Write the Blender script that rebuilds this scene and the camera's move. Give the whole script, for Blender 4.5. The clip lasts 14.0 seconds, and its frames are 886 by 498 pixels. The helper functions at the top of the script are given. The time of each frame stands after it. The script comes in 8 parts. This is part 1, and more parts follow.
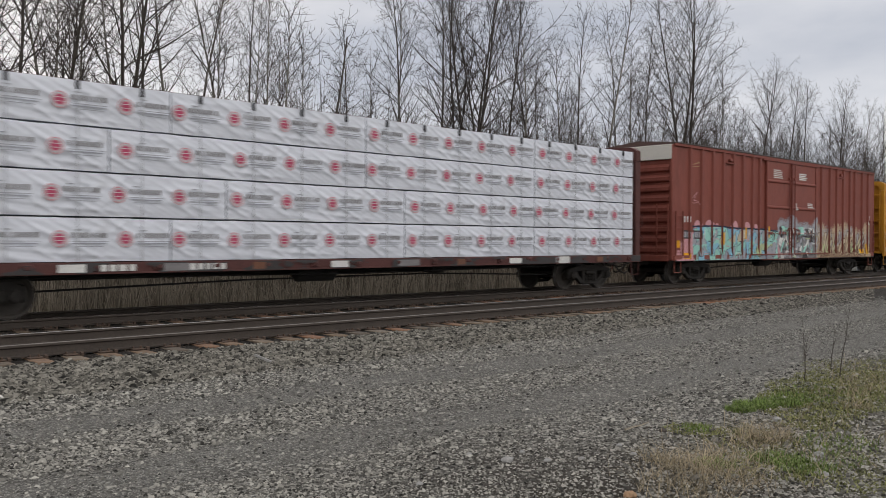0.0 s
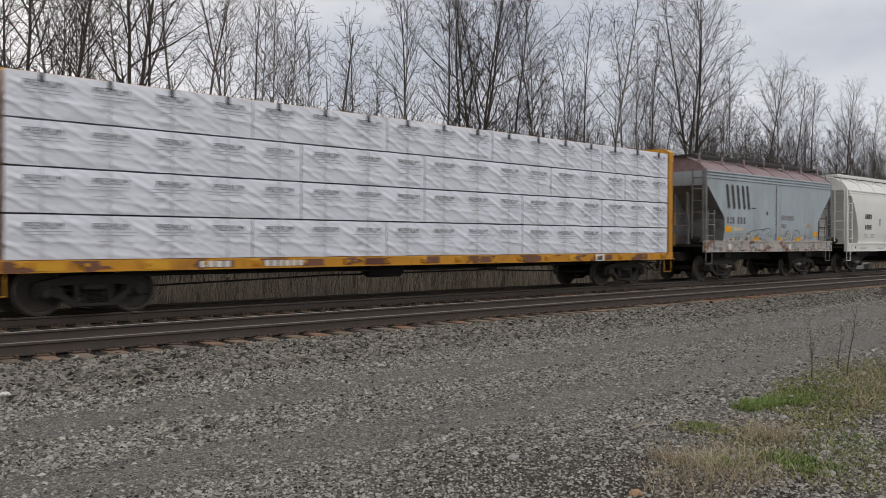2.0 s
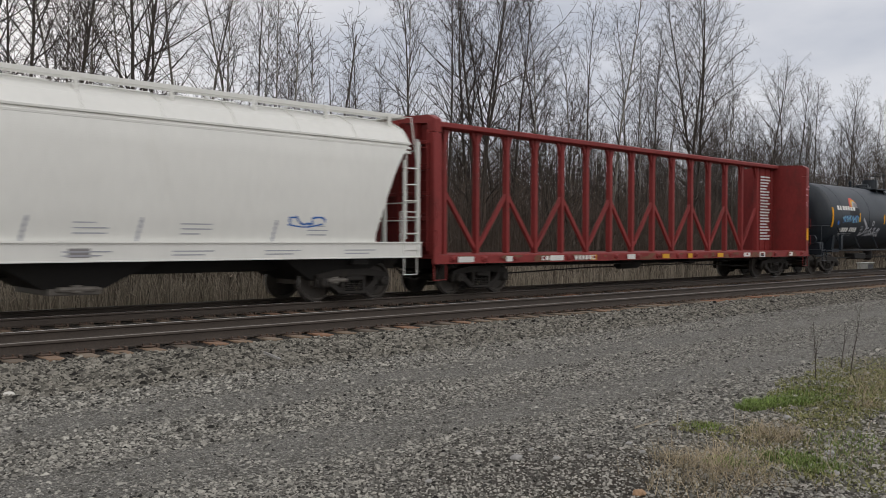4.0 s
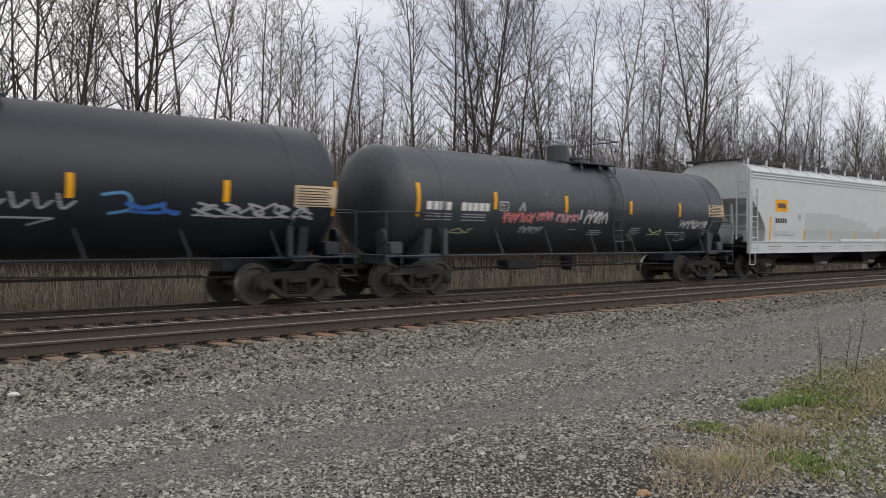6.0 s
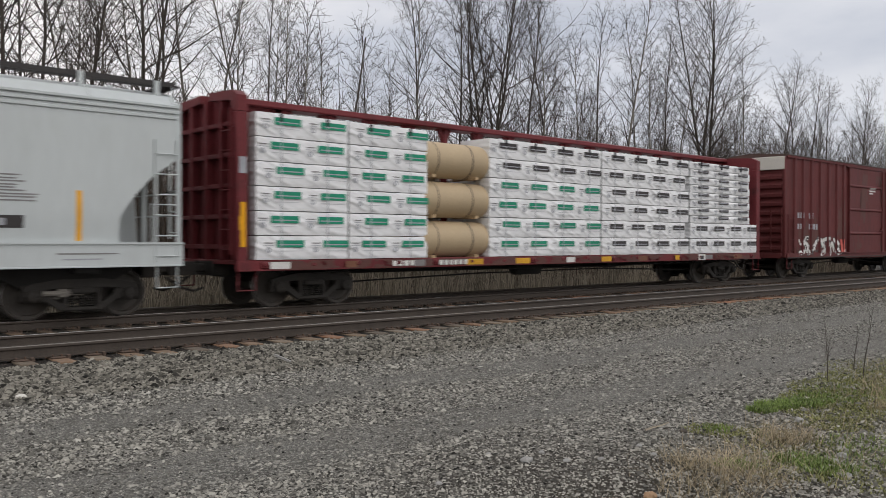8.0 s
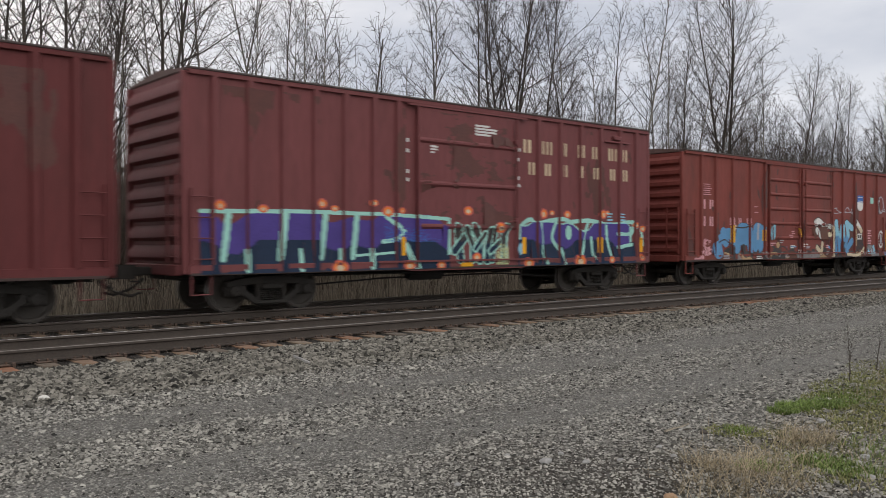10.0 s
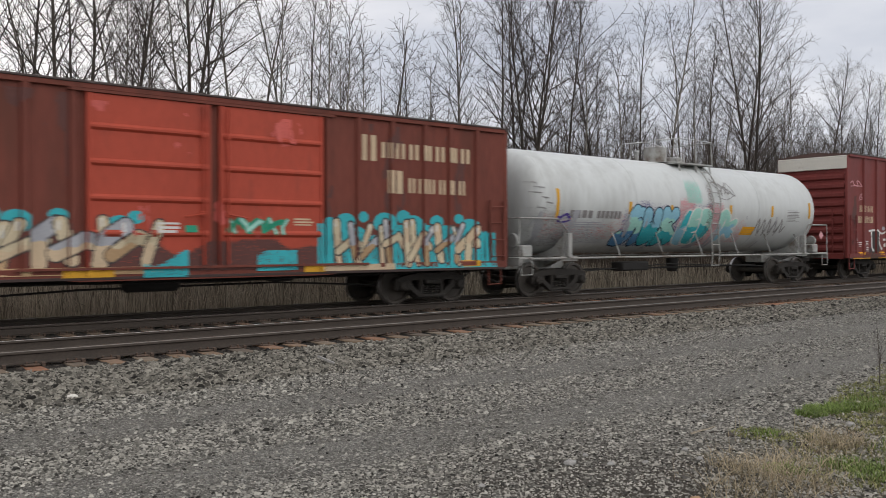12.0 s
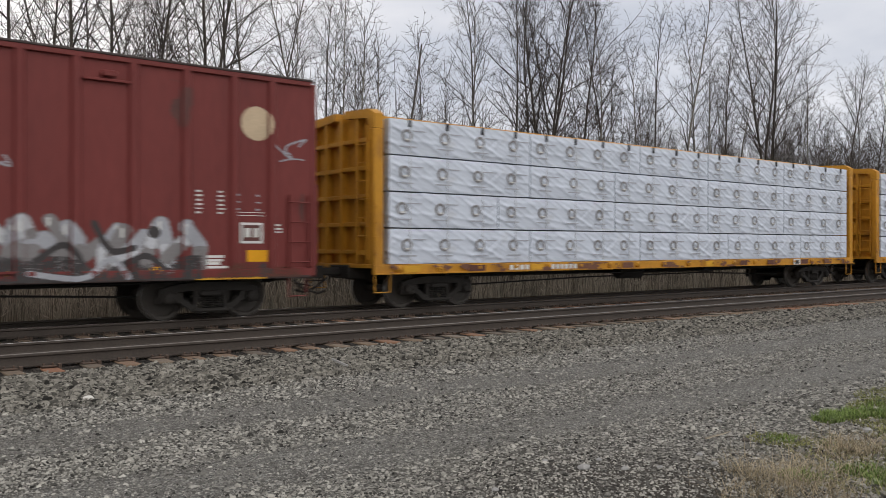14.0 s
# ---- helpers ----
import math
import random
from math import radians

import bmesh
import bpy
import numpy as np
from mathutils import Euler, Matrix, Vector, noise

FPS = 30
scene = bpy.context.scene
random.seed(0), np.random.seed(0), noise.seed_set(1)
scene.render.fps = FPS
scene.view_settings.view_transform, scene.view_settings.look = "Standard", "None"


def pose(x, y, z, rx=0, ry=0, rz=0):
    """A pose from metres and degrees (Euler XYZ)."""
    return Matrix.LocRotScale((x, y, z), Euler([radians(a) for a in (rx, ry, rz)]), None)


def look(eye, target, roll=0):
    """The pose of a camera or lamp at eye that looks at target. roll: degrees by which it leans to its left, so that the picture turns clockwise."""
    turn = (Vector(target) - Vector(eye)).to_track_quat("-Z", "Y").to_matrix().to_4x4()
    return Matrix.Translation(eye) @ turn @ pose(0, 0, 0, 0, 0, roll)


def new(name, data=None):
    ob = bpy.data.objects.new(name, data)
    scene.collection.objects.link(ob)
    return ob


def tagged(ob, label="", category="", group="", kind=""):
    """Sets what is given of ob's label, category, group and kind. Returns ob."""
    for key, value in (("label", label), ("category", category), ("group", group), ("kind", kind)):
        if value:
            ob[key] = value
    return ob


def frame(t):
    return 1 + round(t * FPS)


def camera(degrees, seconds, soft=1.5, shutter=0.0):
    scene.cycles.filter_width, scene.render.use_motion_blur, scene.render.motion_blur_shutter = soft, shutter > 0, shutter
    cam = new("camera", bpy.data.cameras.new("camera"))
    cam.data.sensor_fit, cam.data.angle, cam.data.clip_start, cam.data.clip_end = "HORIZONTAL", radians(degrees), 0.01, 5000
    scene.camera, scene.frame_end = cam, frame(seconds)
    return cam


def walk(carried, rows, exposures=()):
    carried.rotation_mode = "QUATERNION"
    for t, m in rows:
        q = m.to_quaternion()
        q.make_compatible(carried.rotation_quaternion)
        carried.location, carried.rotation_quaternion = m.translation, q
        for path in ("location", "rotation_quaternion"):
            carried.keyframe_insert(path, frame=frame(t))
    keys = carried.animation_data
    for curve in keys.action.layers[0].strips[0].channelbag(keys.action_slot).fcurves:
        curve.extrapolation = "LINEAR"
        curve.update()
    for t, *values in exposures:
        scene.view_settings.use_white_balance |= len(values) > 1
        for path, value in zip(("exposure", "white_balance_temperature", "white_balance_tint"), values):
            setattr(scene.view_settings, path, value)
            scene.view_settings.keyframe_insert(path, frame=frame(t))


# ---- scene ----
# ---- camera: a phone held by hand beside the line, turning slowly to its left ----
EYE = 1.477
cam = camera(54.85, 14.0, soft=0.5, shutter=0.15)
TURNS = (
    (0.0, 43.21, -0.50, 0.25), (0.5, 43.02, -0.52, 0.30), (1.0, 42.90, -0.59, 0.30), (1.5, 42.88, -0.64, 0.31),
    (2.0, 42.81, -0.64, 0.29), (2.5, 42.73, -0.62, 0.31), (3.0, 42.70, -0.63, 0.30), (5.5, 42.41, -0.65, 0.20),
    (6.0, 42.35, -0.64, 0.18), (6.5, 42.28, -0.63, 0.14), (7.0, 42.22, -0.57, 0.14), (7.5, 42.09, -0.56, 0.12),
    (8.0, 41.96, -0.51, 0.10), (10.5, 40.38, -0.41, -0.17), (11.0, 39.98, -0.37, -0.20), (11.5, 39.46, -0.39, -0.21),
    (12.0, 39.14, -0.38, -0.12), (12.5, 38.76, -0.27, -0.07), (13.0, 38.49, -0.23, -0.06), (13.5, 38.31, -0.21, -0.02),
    (14.0, 38.20, -0.16, 0.03),
)
walk(cam, [(t, pose(0, 0, EYE, 90 + p, 0, -y) @ pose(0, 0, 0, 0, 0, r)) for t, y, p, r in TURNS],
     exposures=((0.0, -0.07), (3.0, -0.08), (5.5, 0.08), (6.0, 0.18), (6.5, 0.22), (7.0, 0.15), (7.5, 0.06), (8.0, 0.04), (10.5, 0.1), (14.0, 0.1)))

# ---- light: an overcast afternoon ----
world = bpy.data.worlds.new("overcast")
scene.world = world
world.use_nodes = True
wn, wl = world.node_tree.nodes, world.node_tree.links
wn.clear()
sky = wn.new("ShaderNodeTexSky")
sky.sky_type, sky.sun_disc, sky.sun_elevation, sky.sun_rotation = "NISHITA", False, radians(38), radians(156)
coord = wn.new("ShaderNodeTexCoord")
stretch = wn.new("ShaderNodeMapping")
stretch.inputs["Scale"].default_value = (1.0, 1.0, 3.2)
wl.new(coord.outputs["Generated"], stretch.inputs["Vector"])
cloud = wn.new("ShaderNodeTexNoise")
cloud.inputs["Scale"].default_value, cloud.inputs["Detail"].default_value = 2.3, 7
wl.new(stretch.outputs["Vector"], cloud.inputs["Vector"])
ramp = wn.new("ShaderNodeValToRGB")
ramp.color_ramp.elements[0].position, ramp.color_ramp.elements[0].color = 0.32, (0.66, 0.68, 0.74, 1)
ramp.color_ramp.elements[1].position, ramp.color_ramp.elements[1].color = 0.58, (1.06, 1.03, 1.02, 1)
wl.new(cloud.outputs["Fac"], ramp.inputs["Fac"])
dim = wn.new("ShaderNodeMixRGB")
dim.blend_type, dim.inputs["Fac"].default_value, dim.inputs["Color2"].default_value = "MULTIPLY", 1.0, (0.1, 0.1, 0.1, 1)
wl.new(sky.outputs["Color"], dim.inputs["Color1"])
cover = wn.new("ShaderNodeMixRGB")
cover.inputs["Fac"].default_value = 0.93
wl.new(dim.outputs["Color"], cover.inputs["Color1"])
wl.new(ramp.outputs["Color"], cover.inputs["Color2"])
# the cover thins towards the far end of the line on one hand and thickens, bluer, on the other
split = wn.new("ShaderNodeSeparateXYZ")
wl.new(coord.outputs["Generated"], split.inputs[0])
thick = wn.new("ShaderNodeValToRGB")
thick.color_ramp.elements[0].position, thick.color_ramp.elements[0].color = 0.25, (1.13, 1.115, 1.11, 1)
thick.color_ramp.elements[1].position, thick.color_ramp.elements[1].color = 0.92, (0.83, 0.86, 0.91, 1)
wl.new(split.outputs["X"], thick.inputs["Fac"])
veil = wn.new("ShaderNodeMixRGB")
veil.blend_type, veil.inputs["Fac"].default_value = "MULTIPLY", 1.0
wl.new(cover.outputs["Color"], veil.inputs["Color1"])
wl.new(thick.outputs["Color"], veil.inputs["Color2"])
back = wn.new("ShaderNodeBackground")
back.inputs["Strength"].default_value = 0.93
wl.new(veil.outputs["Color"], back.inputs["Color"])
wout = wn.new("ShaderNodeOutputWorld")
wl.new(back.outputs["Background"], wout.inputs["Surface"])
sun = new("sun", bpy.data.lights.new("sun", "SUN"))
sun.data.energy, sun.data.angle, sun.data.color = 0.6, radians(50), (1.0, 0.98, 0.95)
sun.matrix_world = look((14, -32, 32), (0, 0, 0))

# ---- materials ----
def nodes_of(m):
    m.use_nodes = True
    t = m.node_tree
    return t.nodes, t.links, t.nodes["Principled BSDF"]


def surface(name, colour, rough=0.6, metal=0.0, vary=0.25, scale=3.0, dirt=None, dirt_scale=1.2, dirt_at=0.55,
            streak=0.0, bump=0.15, bump_scale=40.0, island=0.0, spec=0.5, soft_dirt=0.18):
    """Painted, rusted or mineral surface: base colour, variation at two scales, stains and a fine relief."""
    m = bpy.data.materials.new(name)
    n, l, b = nodes_of(m)
    tc = n.new("ShaderNodeTexCoord")
    mp = n.new("ShaderNodeMapping")
    l.new(tc.outputs["Object"], mp.inputs["Vector"])
    fine = n.new("ShaderNodeTexNoise")
    fine.inputs["Scale"].default_value, fine.inputs["Detail"].default_value = scale * 9, 5
    l.new(mp.outputs["Vector"], fine.inputs["Vector"])
    wide = n.new("ShaderNodeTexNoise")
    wide.inputs["Scale"].default_value, wide.inputs["Detail"].default_value = scale * 0.6, 4
    l.new(mp.outputs["Vector"], wide.inputs["Vector"])
    if streak:
        mp.inputs["Scale"].default_value = (1, 1, 1 - streak)
    add = n.new("ShaderNodeMath")
    add.operation = "ADD"
    l.new(fine.outputs["Fac"], add.inputs[0])
    l.new(wide.outputs["Fac"], add.inputs[1])
    span = n.new("ShaderNodeMapRange")
    span.inputs["From Min"].default_value, span.inputs["From Max"].default_value = 0.6, 1.4
    span.inputs["To Min"].default_value, span.inputs["To Max"].default_value = 1 - vary, 1 + vary
    l.new(add.outputs[0], span.inputs["Value"])
    level = span.outputs["Result"]
    if island:
        geo = n.new("ShaderNodeNewGeometry")
        r = n.new("ShaderNodeMapRange")
        r.inputs["To Min"].default_value, r.inputs["To Max"].default_value = 1 - island, 1 + island
        l.new(geo.outputs["Random Per Island"], r.inputs["Value"])
        mul = n.new("ShaderNodeMath")
        mul.operation = "MULTIPLY"
        l.new(level, mul.inputs[0])
        l.new(r.outputs["Result"], mul.inputs[1])
        level = mul.outputs[0]
    tint = n.new("ShaderNodeVectorMath")
    tint.operation = "SCALE"
    tint.inputs[0].default_value = colour
    l.new(level, tint.inputs["Scale"])
    out = tint.outputs["Vector"]
    if dirt:
        d = n.new("ShaderNodeTexNoise")
        d.inputs["Scale"].default_value, d.inputs["Detail"].default_value = dirt_scale, 8
        d.inputs["Roughness"].default_value = 0.65
        l.new(mp.outputs["Vector"], d.inputs["Vector"])
        k = n.new("ShaderNodeMapRange")
        k.inputs["From Min"].default_value, k.inputs["From Max"].default_value = dirt_at, dirt_at + soft_dirt
        l.new(d.outputs["Fac"], k.inputs["Value"])
        mix = n.new("ShaderNodeMixRGB")
        mix.inputs["Color2"].default_value = (*dirt, 1)
        l.new(k.outputs["Result"], mix.inputs["Fac"])
        l.new(out, mix.inputs["Color1"])
        out = mix.outputs["Color"]
    l.new(out, b.inputs["Base Color"])
    b.inputs["Metallic"].default_value = metal
    b.inputs["Specular IOR Level"].default_value = spec
    rr = n.new("ShaderNodeMapRange")
    rr.inputs["To Min"].default_value, rr.inputs["To Max"].default_value = max(0.05, rough - 0.12), min(1, rough + 0.12)
    l.new(wide.outputs["Fac"], rr.inputs["Value"])
    l.new(rr.outputs["Result"], b.inputs["Roughness"])
    if bump:
        bn = n.new("ShaderNodeTexNoise")
        bn.inputs["Scale"].default_value, bn.inputs["Detail"].default_value = bump_scale, 4
        l.new(tc.outputs["Object"], bn.inputs["Vector"])
        bp = n.new("ShaderNodeBump")
        bp.inputs["Strength"].default_value, bp.inputs["Distance"].default_value = bump, 0.02
        l.new(bn.outputs["Fac"], bp.inputs["Height"])
        l.new(bp.outputs["Normal"], b.inputs["Normal"])
    return m


def plain(name, colour, rough=0.6):
    return surface(name, colour, rough, vary=0.2, scale=2.5, bump=0.05, spec=0.22)


def wrap_material(name, colour):
    """Woven white plastic lumber wrap with pulled diagonal creases."""
    m = surface(name, colour, 0.42, vary=0.05, scale=1.2, bump=0, dirt=(0.42, 0.41, 0.40), dirt_scale=0.9, dirt_at=0.62, soft_dirt=0.3)
    n, l, b = nodes_of(m)
    tc = n.new("ShaderNodeTexCoord")
    hts = None
    for turn, sc, k in ((28, (0.5, 1, 4.0), 0.7), (-35, (0.4, 1, 3.2), 0.6), (6, (0.5, 1, 4.0), 0.5)):
        mp = n.new("ShaderNodeMapping")
        mp.vector_type = "TEXTURE"
        mp.inputs["Rotation"].default_value = (0, radians(turn), 0)
        mp.inputs["Scale"].default_value = (1 / sc[0], 1, 1 / sc[2])
        l.new(tc.outputs["Object"], mp.inputs["Vector"])
        t = n.new("ShaderNodeTexNoise")
        t.noise_type = "RIDGED_MULTIFRACTAL"
        t.inputs["Scale"].default_value, t.inputs["Detail"].default_value = 1.4, 2
        l.new(mp.outputs["Vector"], t.inputs["Vector"])
        mul = n.new("ShaderNodeMath")
        mul.operation = "MULTIPLY_ADD"
        mul.inputs[1].default_value = k
        l.new(t.outputs["Fac"], mul.inputs[0])
        if hts:
            l.new(hts, mul.inputs[2])
        hts = mul.outputs[0]
    bp = n.new("ShaderNodeBump")
    bp.inputs["Strength"].default_value, bp.inputs["Distance"].default_value = 0.9, 0.085
    l.new(hts, bp.inputs["Height"])
    l.new(bp.outputs["Normal"], b.inputs["Normal"])
    return m


def ground_material():
    """Grey crushed stone on brown dirt: single stones, finer grit, packed wheel lanes, dark track bed, leaf litter in
    the wood.
    """
    m = bpy.data.materials.new("gravel_ground")
    n, l, b = nodes_of(m)
    tc = n.new("ShaderNodeTexCoord")
    sep = n.new("ShaderNodeSeparateXYZ")
    l.new(tc.outputs["Object"], sep.inputs[0])

    def span(value, a, z, low=0.0, high=1.0):
        k = n.new("ShaderNodeMapRange")
        for key, w in (("From Min", a), ("From Max", z), ("To Min", low), ("To Max", high)):
            k.inputs[key].default_value = w
        l.new(value, k.inputs["Value"])
        return k.outputs["Result"]

    def times(a, c):
        k = n.new("ShaderNodeMath")
        k.operation = "MULTIPLY"
        l.new(a, k.inputs[0])
        l.new(c, k.inputs[1])
        return k.outputs[0]

    def mixed(fac, a, c):
        k = n.new("ShaderNodeMixRGB")
        l.new(fac, k.inputs["Fac"])
        for w, key in ((a, "Color1"), (c, "Color2")):
            if isinstance(w, tuple):
                k.inputs[key].default_value = (*w, 1)
            else:
                l.new(w, k.inputs[key])
        return k.outputs["Color"]

    def cloud(size, detail, stretch=(1, 1, 1)):
        mp = n.new("ShaderNodeMapping")
        mp.inputs["Scale"].default_value = stretch
        l.new(tc.outputs["Object"], mp.inputs["Vector"])
        k = n.new("ShaderNodeTexNoise")
        k.inputs["Scale"].default_value, k.inputs["Detail"].default_value, k.inputs["Roughness"].default_value = size, detail, 0.62
        l.new(mp.outputs["Vector"], k.inputs["Vector"])
        return k.outputs["Fac"]

    def stones_of(size, fill):
        """A layer of stones: its mask, its colour and its relief."""
        v = n.new("ShaderNodeTexVoronoi")
        v.inputs["Scale"].default_value = size
        l.new(tc.outputs["Object"], v.inputs["Vector"])
        pick = n.new("ShaderNodeSeparateColor")
        l.new(v.outputs["Color"], pick.inputs[0])
        ramp = n.new("ShaderNodeValToRGB")
        e = ramp.color_ramp.elements
        e[0].position, e[0].color = 0.0, (0.058, 0.054, 0.048, 1)
        e[1].position, e[1].color = 1.0, (0.71, 0.687, 0.622, 1)
        for at, colour in ((0.40, (0.200, 0.193, 0.171)), (0.80, (0.415, 0.402, 0.358))):
            e.new(at).color = (*colour, 1)
        l.new(pick.outputs[0], ramp.inputs["Fac"])
        body = span(v.outputs["Distance"], 0.62, 0.47)
        here = span(pick.outputs[1], fill - .02, fill + .02, 1.0, 0.0)
        return times(body, here), ramp.outputs["Color"], v.outputs["Distance"]

    dirt = mixed(cloud(9, 6), (0.034, 0.030, 0.025), (0.098, 0.089, 0.074))
    # two packed wheel lanes run along the road and waver
    waver = n.new("ShaderNodeMath")
    waver.operation = "MULTIPLY_ADD"
    waver.inputs[1].default_value = 1.5
    l.new(cloud(0.5, 6, (0.35, 1.0, 1.0)), waver.inputs[0])
    l.new(sep.outputs["Y"], waver.inputs[2])
    tracks = None
    for middle in (6.85, 9.1):
        off = n.new("ShaderNodeMath")
        off.operation = "SUBTRACT"
        off.inputs[1].default_value = middle
        l.new(waver.outputs[0], off.inputs[0])
        size = n.new("ShaderNodeMath")
        size.operation = "ABSOLUTE"
        l.new(off.outputs[0], size.inputs[0])
        one = span(size.outputs[0], 0.75, 0.25)
        if tracks is None:
            tracks = one
        else:
            both = n.new("ShaderNodeMath")
            both.operation = "MAXIMUM"
            l.new(tracks, both.inputs[0])
            l.new(one, both.inputs[1])
            tracks = both.outputs[0]
    lane = times(tracks, span(cloud(1.6, 7, (0.4, 1.0, 1.0)), 0.30, 0.58, 0.25, 1.0))
    packed = mixed(lane, dirt, (0.215, 0.209, 0.189))
    m2, c2, d2 = stones_of(74, 0.90)
    m1, c1, d1 = stones_of(31, 0.86)
    out = mixed(m2, packed, c2)
    out = mixed(times(m1, span(lane, 0.0, 1.0, 1.0, 0.12)), out, c1)
    # ballast-foot dirt darkened for the shade between its stones, then a darker rail bed
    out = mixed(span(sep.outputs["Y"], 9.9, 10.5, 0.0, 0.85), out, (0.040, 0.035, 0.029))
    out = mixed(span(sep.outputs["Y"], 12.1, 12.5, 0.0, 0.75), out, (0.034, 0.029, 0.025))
    damp = cloud(6, 8)
    leaves = n.new("ShaderNodeValToRGB")
    leaves.color_ramp.elements[0].position, leaves.color_ramp.elements[0].color = 0.3, (0.10, 0.079, 0.054, 1)
    leaves.color_ramp.elements[1].position, leaves.color_ramp.elements[1].color = 0.7, (0.28, 0.23, 0.155, 1)
    l.new(damp, leaves.inputs["Fac"])
    out = mixed(span(sep.outputs["Y"], 19.9, 20.6), out, leaves.outputs["Color"])
    # the verge beside the road: brown soil between the stones, then moss in uneven sheets
    skew = n.new("ShaderNodeMath")
    skew.operation = "MULTIPLY_ADD"
    skew.inputs[1].default_value = -0.13
    l.new(sep.outputs["X"], skew.inputs[0])
    l.new(sep.outputs["Y"], skew.inputs[2])
    ragged = n.new("ShaderNodeMath")
    ragged.operation = "MULTIPLY_ADD"
    ragged.inputs[1].default_value = -1.6
    l.new(cloud(1.3, 6), ragged.inputs[0])
    l.new(skew.outputs[0], ragged.inputs[2])
    verge = span(ragged.outputs[0], 2.55, 2.15)
    out = mixed(times(verge, span(cloud(14, 5), 0.35, 0.6, 0.35, 0.9)), out, (0.070, 0.057, 0.041))
    out = mixed(times(verge, span(cloud(2.1, 7), 0.46, 0.60, 0.0, 0.72)), out, (0.118, 0.118, 0.047))
    # a patch of dark mud at the edge of the road
    away = n.new("ShaderNodeVectorMath")
    away.operation = "DISTANCE"
    away.inputs[1].default_value = (4.9, 3.6, -0.3)
    l.new(tc.outputs["Object"], away.inputs[0])
    wave = n.new("ShaderNodeMath")
    wave.operation = "MULTIPLY_ADD"
    wave.inputs[1].default_value = -2.6
    l.new(damp, wave.inputs[0])
    l.new(away.outputs["Value"], wave.inputs[2])
    out = mixed(span(wave.outputs[0], 0.75, -0.4, 0.0, 0.78), out, (0.056, 0.047, 0.038))
    l.new(out, b.inputs["Base Color"])
    b.inputs["Roughness"].default_value = 0.9
    b.inputs["Specular IOR Level"].default_value = 0.25
    hts = n.new("ShaderNodeMath")
    hts.operation = "ADD"
    l.new(d1, hts.inputs[0])
    l.new(d2, hts.inputs[1])
    bp = n.new("ShaderNodeBump")
    bp.invert = True
    bp.inputs["Strength"].default_value, bp.inputs["Distance"].default_value = 1.0, 0.035
    l.new(hts.outputs[0], bp.inputs["Height"])
    l.new(bp.outputs["Normal"], b.inputs["Normal"])
    return m


def tie_material():
    """Weathered timber whose ties differ: grey, tan or stained orange with rust."""
    m = surface("weathered_tie", (1, 1, 1), 0.9, vary=0.35, scale=5, bump=0.4, dirt=(0.05, 0.04, 0.035), dirt_scale=3)
    n, l, b = nodes_of(m)
    base = next(k for k in n if k.type == "MIX_RGB")
    info = n.new("ShaderNodeObjectInfo")
    ramp = n.new("ShaderNodeValToRGB")
    e = ramp.color_ramp.elements
    e[0].position, e[0].color = 0.0, (0.115, 0.094, 0.073, 1)
    e[1].position, e[1].color = 1.0, (0.175, 0.150, 0.120, 1)
    for at, colour in ((0.35, (0.165, 0.122, 0.083)), (0.6, (0.20, 0.125, 0.078)), (0.75, (0.25, 0.118, 0.066)), (0.85, (0.19, 0.140, 0.095))):
        e.new(at).color = (*colour, 1)
    l.new(info.outputs["Random"], ramp.inputs["Fac"])
    tint = n.new("ShaderNodeMixRGB")
    tint.blend_type, tint.inputs["Fac"].default_value = "MULTIPLY", 1.0
    l.new(base.inputs["Color1"].links[0].from_socket, tint.inputs["Color1"])
    l.new(ramp.outputs["Color"], tint.inputs["Color2"])
    l.new(tint.outputs["Color"], base.inputs["Color1"])
    return m


